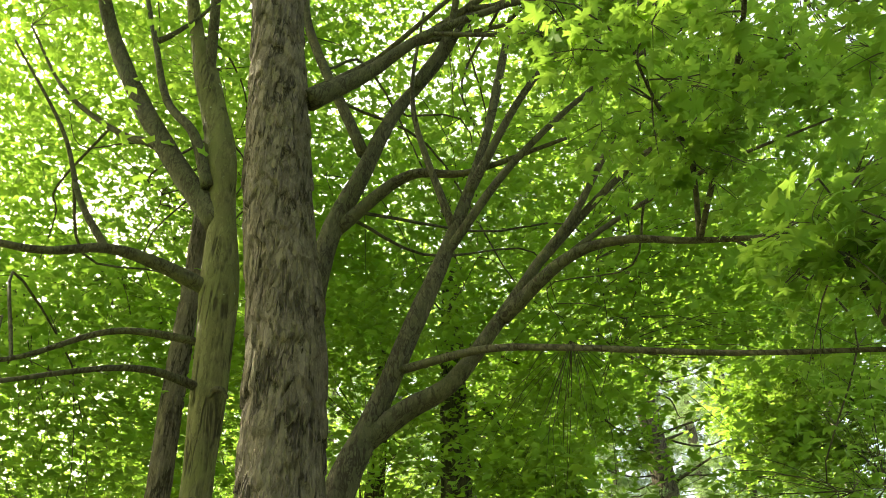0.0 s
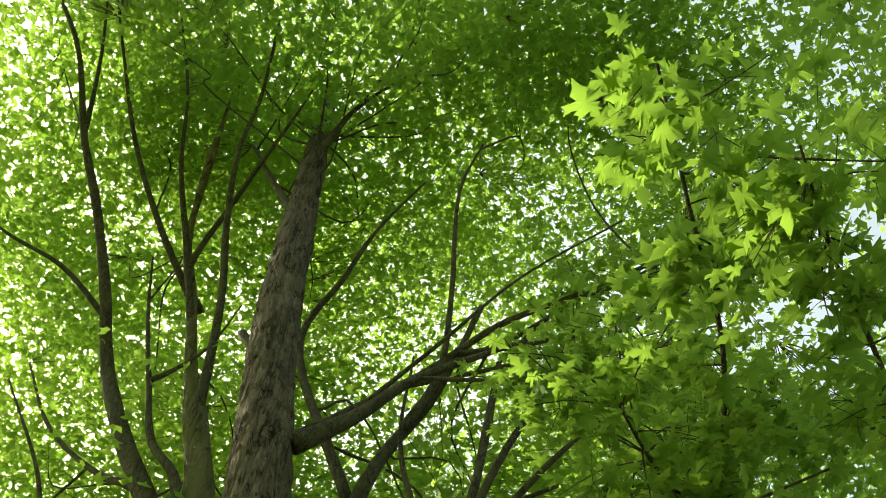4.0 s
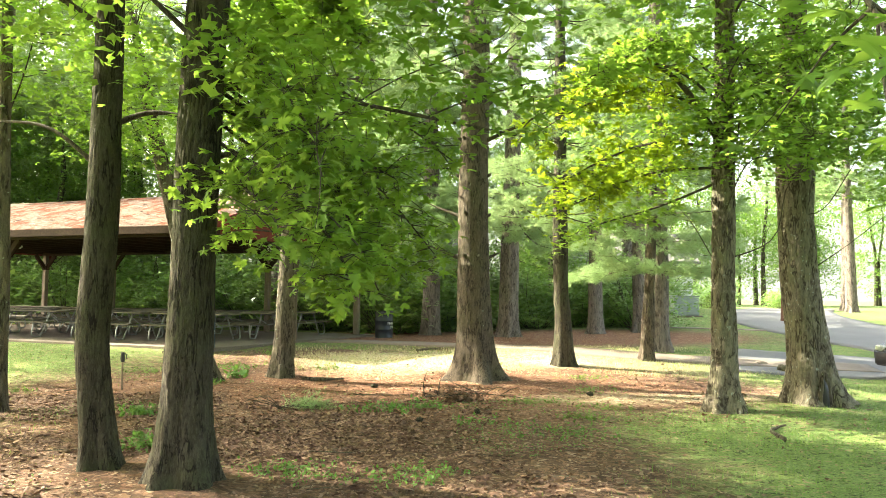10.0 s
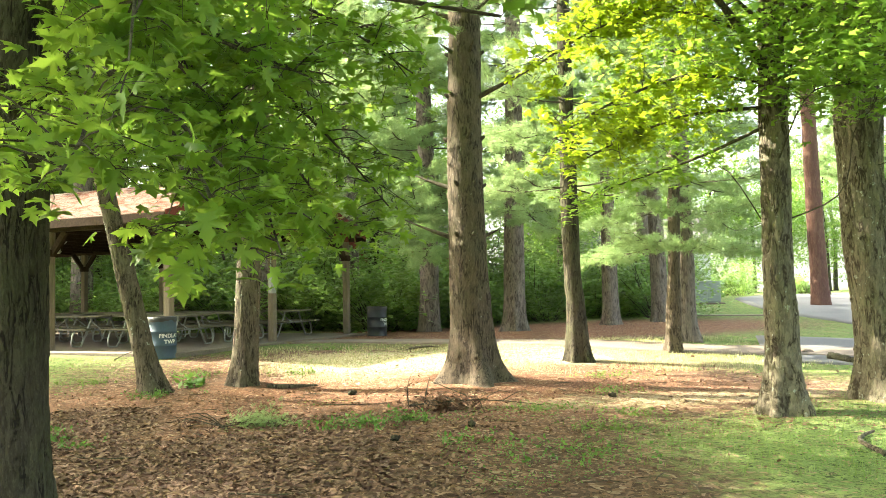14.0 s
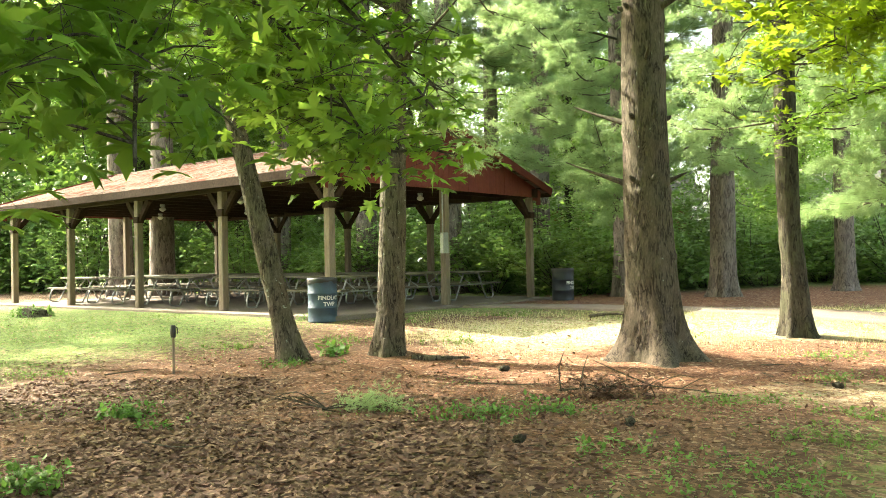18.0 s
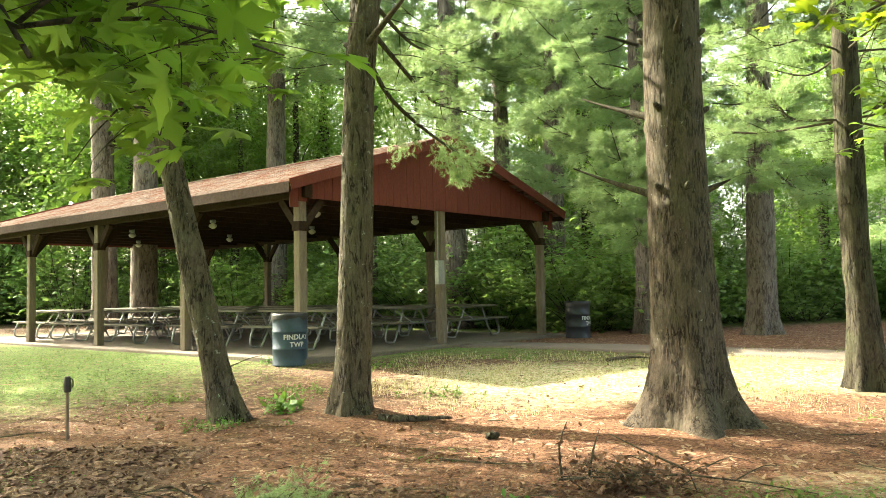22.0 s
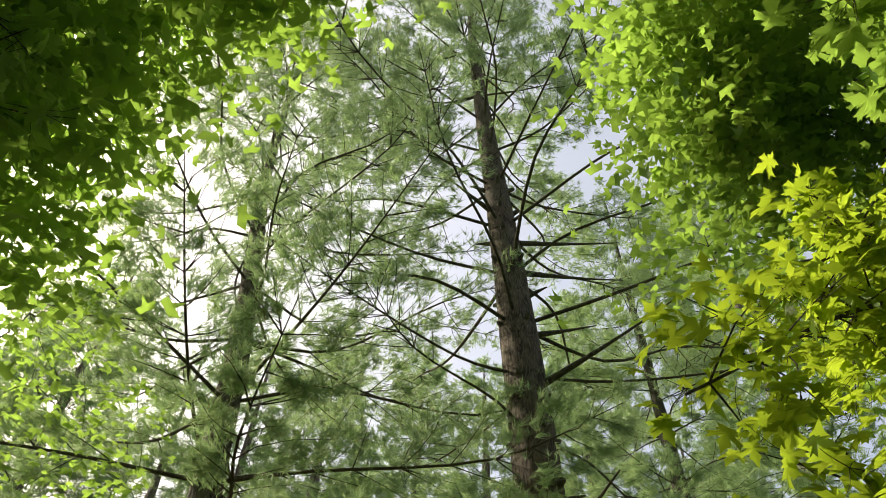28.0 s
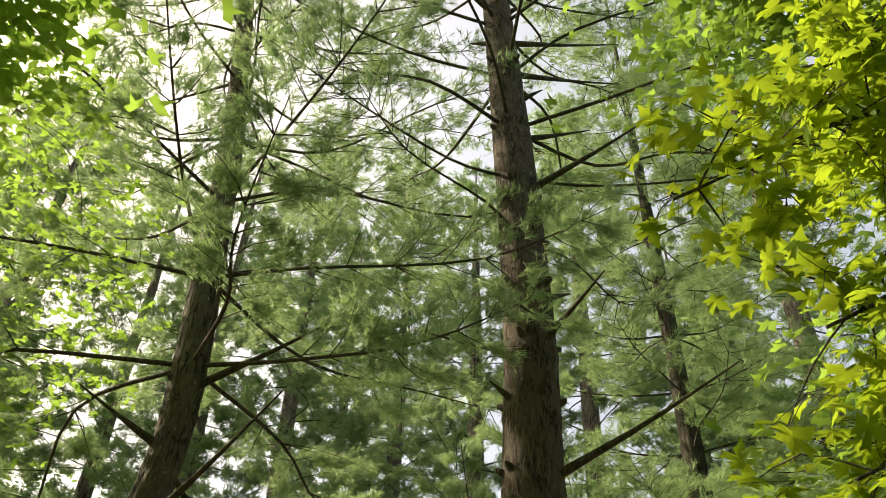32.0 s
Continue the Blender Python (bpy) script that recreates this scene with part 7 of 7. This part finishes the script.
def build_rock(x, y, r):
    root = thing("rock", pose(x, y, base_at(x, y, 0.03)), "small grey rock at the end of the walk", "rock")
    bm = bmesh.new()
    bmesh.ops.create_icosphere(bm, subdivisions=3, radius=r)
    for v in bm.verts:
        v.co *= 1 + 0.22 * noise.noise(v.co * 4.0 / r * 0.3) + 0.10 * noise.noise(v.co * 9.0 / r * 0.3)
        v.co.z = max(v.co.z * 0.6, -0.02) + 0.02
    part("stone", bm, concrete, root)


build_rock(13.0, 21.7, 0.17)
for x, y, s in ((4.0, 15.2, 0.045), (3.0, 14.5, 0.04), (6.6, 17.2, 0.04), (2.9, 18.9, 0.05)):
    z = base_at(x, y, -0.03)
    root = thing("pine_cone", pose(x, y, z, 80, 0, 40 * x), "dry brown pine cone on the ground", "pine cone", "pine cones")
    v, q, c, _ = tube([(0, 0, -s * 1.4), (0, 0, 0), (0, 0, s * 1.6)], [s * 0.5, s, s * 0.15], 10, 14, lambda p, a, l: 0.25 * s * np.sign(np.sin(a * 5 + l * 90)))
    part("scales", mesh_np("scales", v, [q, c], True), bark_dark, root)


def build_stake():
    x, y = -1.66, 18.8
    z = base_at(x, y, 0.05)
    root = thing("garden_stake", pose(x, y, z), "thin wooden stake with a small black lamp head", "stake")
    part("stake", box((-0.014, -0.014, 0), (0.014, 0.014, 0.58), 0.003), wood_post, root)
    part("head", tube_mesh("head", [(0, 0, 0.55), (0, 0, 0.62), (0, 0, 0.72)], [0.035, 0.042, 0.03], 12, 10), metal_dark, root, "black lamp head")
    part("hook", tube_mesh("hook", [(0.02, 0, 0.70), (0.06, 0, 0.68), (0.06, 0, 0.60)], [0.008, 0.006], 6, 8), metal_dark, root)


build_stake()


def build_stump():
    x, y = -8.2, 26.4
    root = thing("tree_stump", pose(x, y, base_at(x, y, 0.05)), "low weathered stump in the lawn", "stump")
    part("stump", tube_mesh("stump", [(0, 0, 0), (0, 0, 0.12), (0.02, 0, 0.24)], [0.3, 0.24, 0.2], 24, 14, bark_rough(0.02, 9, 0.4, 5, 0.1)), bark_grey, root)


build_stump()
hollow = thing("tree_hollow", pose(10.02, 15.36, base_at(10.02, 15.4, 0.0)), "dark rotted hollow at the maple foot", "tree hollow")
part("rim", tube_mesh("rim", [(-0.10, 0.0, 0.0), (-0.09, -0.03, 0.3), (-0.01, 0.0, 0.58), (0.06, -0.02, 0.3), (0.10, 0.0, 0.0)], [0.045, 0.04, 0.045], 10, 30, bark_rough(0.01, 14, 0.6, 3)), bark_grey, hollow)
# solid black plug within the rim, in place of the hollow's shade
v, q, c, _ = tube([(0, 0.02, -0.02), (0, 0.02, 0.28), (0, 0.05, 0.52)], [0.085, 0.08, 0.03], 14, 12)
part("shade_plug", mesh_np("shade_plug", v, [q, c], True), bag_black, hollow, "black plug standing for the shade inside the hollow")


# ---- far things ----
def build_house(m, label, wall_mat, w, d, h, windows):
    s = thing("house", m, label, "house")
    part("wall", box((-w / 2, -d / 2, 0), (w / 2, d / 2, h), 0.02), wall_mat, s)
    bm = bm_profile([(-d / 2 - 0.4, h), (0, h + 2.0), (d / 2 + 0.4, h), (d / 2 + 0.4, h + 0.15), (0, h + 2.2), (-d / 2 - 0.4, h + 0.15)], -w / 2 - 0.4, w / 2 + 0.4)
    part("roof", bm, roof_grey, s)
    for side in (-1, 1):
        bm = bm_profile([(-d / 2, h), (d / 2, h), (0, h + 1.95)], side * (w / 2 - 0.06) - 0.05, side * (w / 2 - 0.06) + 0.05)
        part("gable", bm, wall_mat, s)
    for x in windows:
        f = part("window", box((x - 0.55, -d / 2 - 0.05, 1.0), (x + 0.55, -d / 2 + 0.02, 2.2), 0.01), paint_white, s)
        part("pane", box((x - 0.45, -d / 2 - 0.06, 1.1), (x + 0.45, -d / 2 - 0.02, 1.58), 0.004), glass_dark, f)
        part("pane", box((x - 0.45, -d / 2 - 0.06, 1.64), (x + 0.45, -d / 2 - 0.02, 2.1), 0.004), glass_dark, f)
    part("door", box((w / 2 - 1.6, -d / 2 - 0.05, 0.1), (w / 2 - 0.7, -d / 2 + 0.02, 2.15), 0.01), paint_white, s)
    return s


build_house(pose(7.4, 53.0, 0.45, 0, 0, -8), "red brick house half hidden behind the trees", brick_red, 11, 7, 3.2, (-3.2, 0.2, 2.6))
build_house(pose(22.5, 56.0, 0.7, 0, 0, -18), "white sided house glimpsed through the trees", siding_white, 12, 7, 3.0, (-4.0, -1.0, 2.2))


def build_utility_box():
    s = thing("utility_box", pose(20.6, 39.8, float(ground_z(20.6, 39.8)), 0, 0, -14), "grey-green steel utility cabinet on the lawn", "utility box")
    part("pad", box((-0.75, -0.6, -0.1), (0.75, 0.6, 0.06), 0.02), concrete, s)
    part("cabinet", box((-0.6, -0.45, 0.06), (0.6, 0.45, 0.98), 0.03), box_green, s)
    part("door", box((-0.56, -0.475, 0.1), (0.0, -0.452, 0.92), 0.01), box_green, s)
    part("door", box((0.02, -0.475, 0.1), (0.56, -0.452, 0.92), 0.01), box_green, s)
    part("lid", box((-0.63, -0.48, 0.98), (0.63, 0.48, 1.03), 0.02), box_green, s)


build_utility_box()
build_tree("tree", "thick reddish trunk standing beyond the road", [(23.6, 35.8, float(ground_z(23.6, 35.8)) - 0.05), (23.5, 35.8, 3.5), (23.4, 35.8, 9.0), (23.4, 35.8, 15)], [0.36, 0.32, 0.28, 0.1], bark_red, bark_rough(0.012, 6, 0.15, 5, 0.05), 36, 80, [], [((23.4, 35.8, 12), (3.6, 3.4, 3.0), 240, 14, 0.5, 0.26, 0.1)], PLAIN, leaf_wood, 130)


def build_car():
    s = thing("car", pose(16.45, 18.2, float(ground_z(16.45, 18.2)) + 0.02, 0, 0, 165), "black parked car on the asphalt drive", "car")
    prof = [(2.25, 0.28), (2.28, 0.62), (2.1, 0.78), (1.1, 0.92), (0.45, 1.38), (-0.9, 1.42), (-1.75, 1.0), (-2.2, 0.95), (-2.27, 0.55), (-2.2, 0.28)]
    bm = bmesh.new()
    rings = []
    for y, inset in ((-0.88, 0.06), (-0.8, 0.0), (0.8, 0.0), (0.88, 0.06)):
        rings.append([bm.verts.new((x * (1 - inset * 0.1), y * (0.84 if z > 1.1 else 1.0), z - inset * (0.4 if z > 0.7 else -0.2))) for x, z in prof])
    for a, b in zip(rings, rings[1:]):
        for k in range(len(prof)):
            j = (k + 1) % len(prof)
            bm.faces.new((a[k], a[j], b[j], b[k]))
    bm.faces.new(rings[0][::-1])
    bm.faces.new(rings[-1])
    bmesh.ops.recalc_face_normals(bm, faces=bm.faces)
    bmesh.ops.bevel(bm, geom=list(bm.edges), offset=0.03, segments=2, affect="EDGES")
    part("body", bm, car_black, s)
    part("windscreen", beam((1.02, 0, 0.98), (0.5, 0, 1.36), 1.35, 0.03), glass_dark, s)
    for y in (-0.80, 0.80):
        part("side_window", box((-0.9, y - 0.02, 0.98), (0.5, y + 0.02, 1.3), 0.03), glass_dark, s)
    for x in (1.4, -1.4):
        for y in (-0.8, 0.8):
            a = np.linspace(0, 2 * np.pi, 28, endpoint=False)
            w = part("wheel", tube_mesh("wheel", [(x, y - 0.1, 0.32), (x, y, 0.32), (x, y + 0.1, 0.32)], [0.30, 0.32, 0.30], 28, 8), rubber, s, "black tyre")
            part("rim", tube_mesh("rim", [(x, y - 0.11, 0.32), (x, y, 0.32), (x, y + 0.11, 0.32)], [0.2, 0.2, 0.2], 20, 4), metal_galv, w)
    for y in (-0.62, 0.62):
        part("headlight", box((2.16, y - 0.18, 0.6), (2.27, y + 0.18, 0.74), 0.03), lamp_white, s)
    part("number_plate", box((2.27, -0.16, 0.42), (2.295, 0.16, 0.54), 0.004), paint_white, s)


build_car()
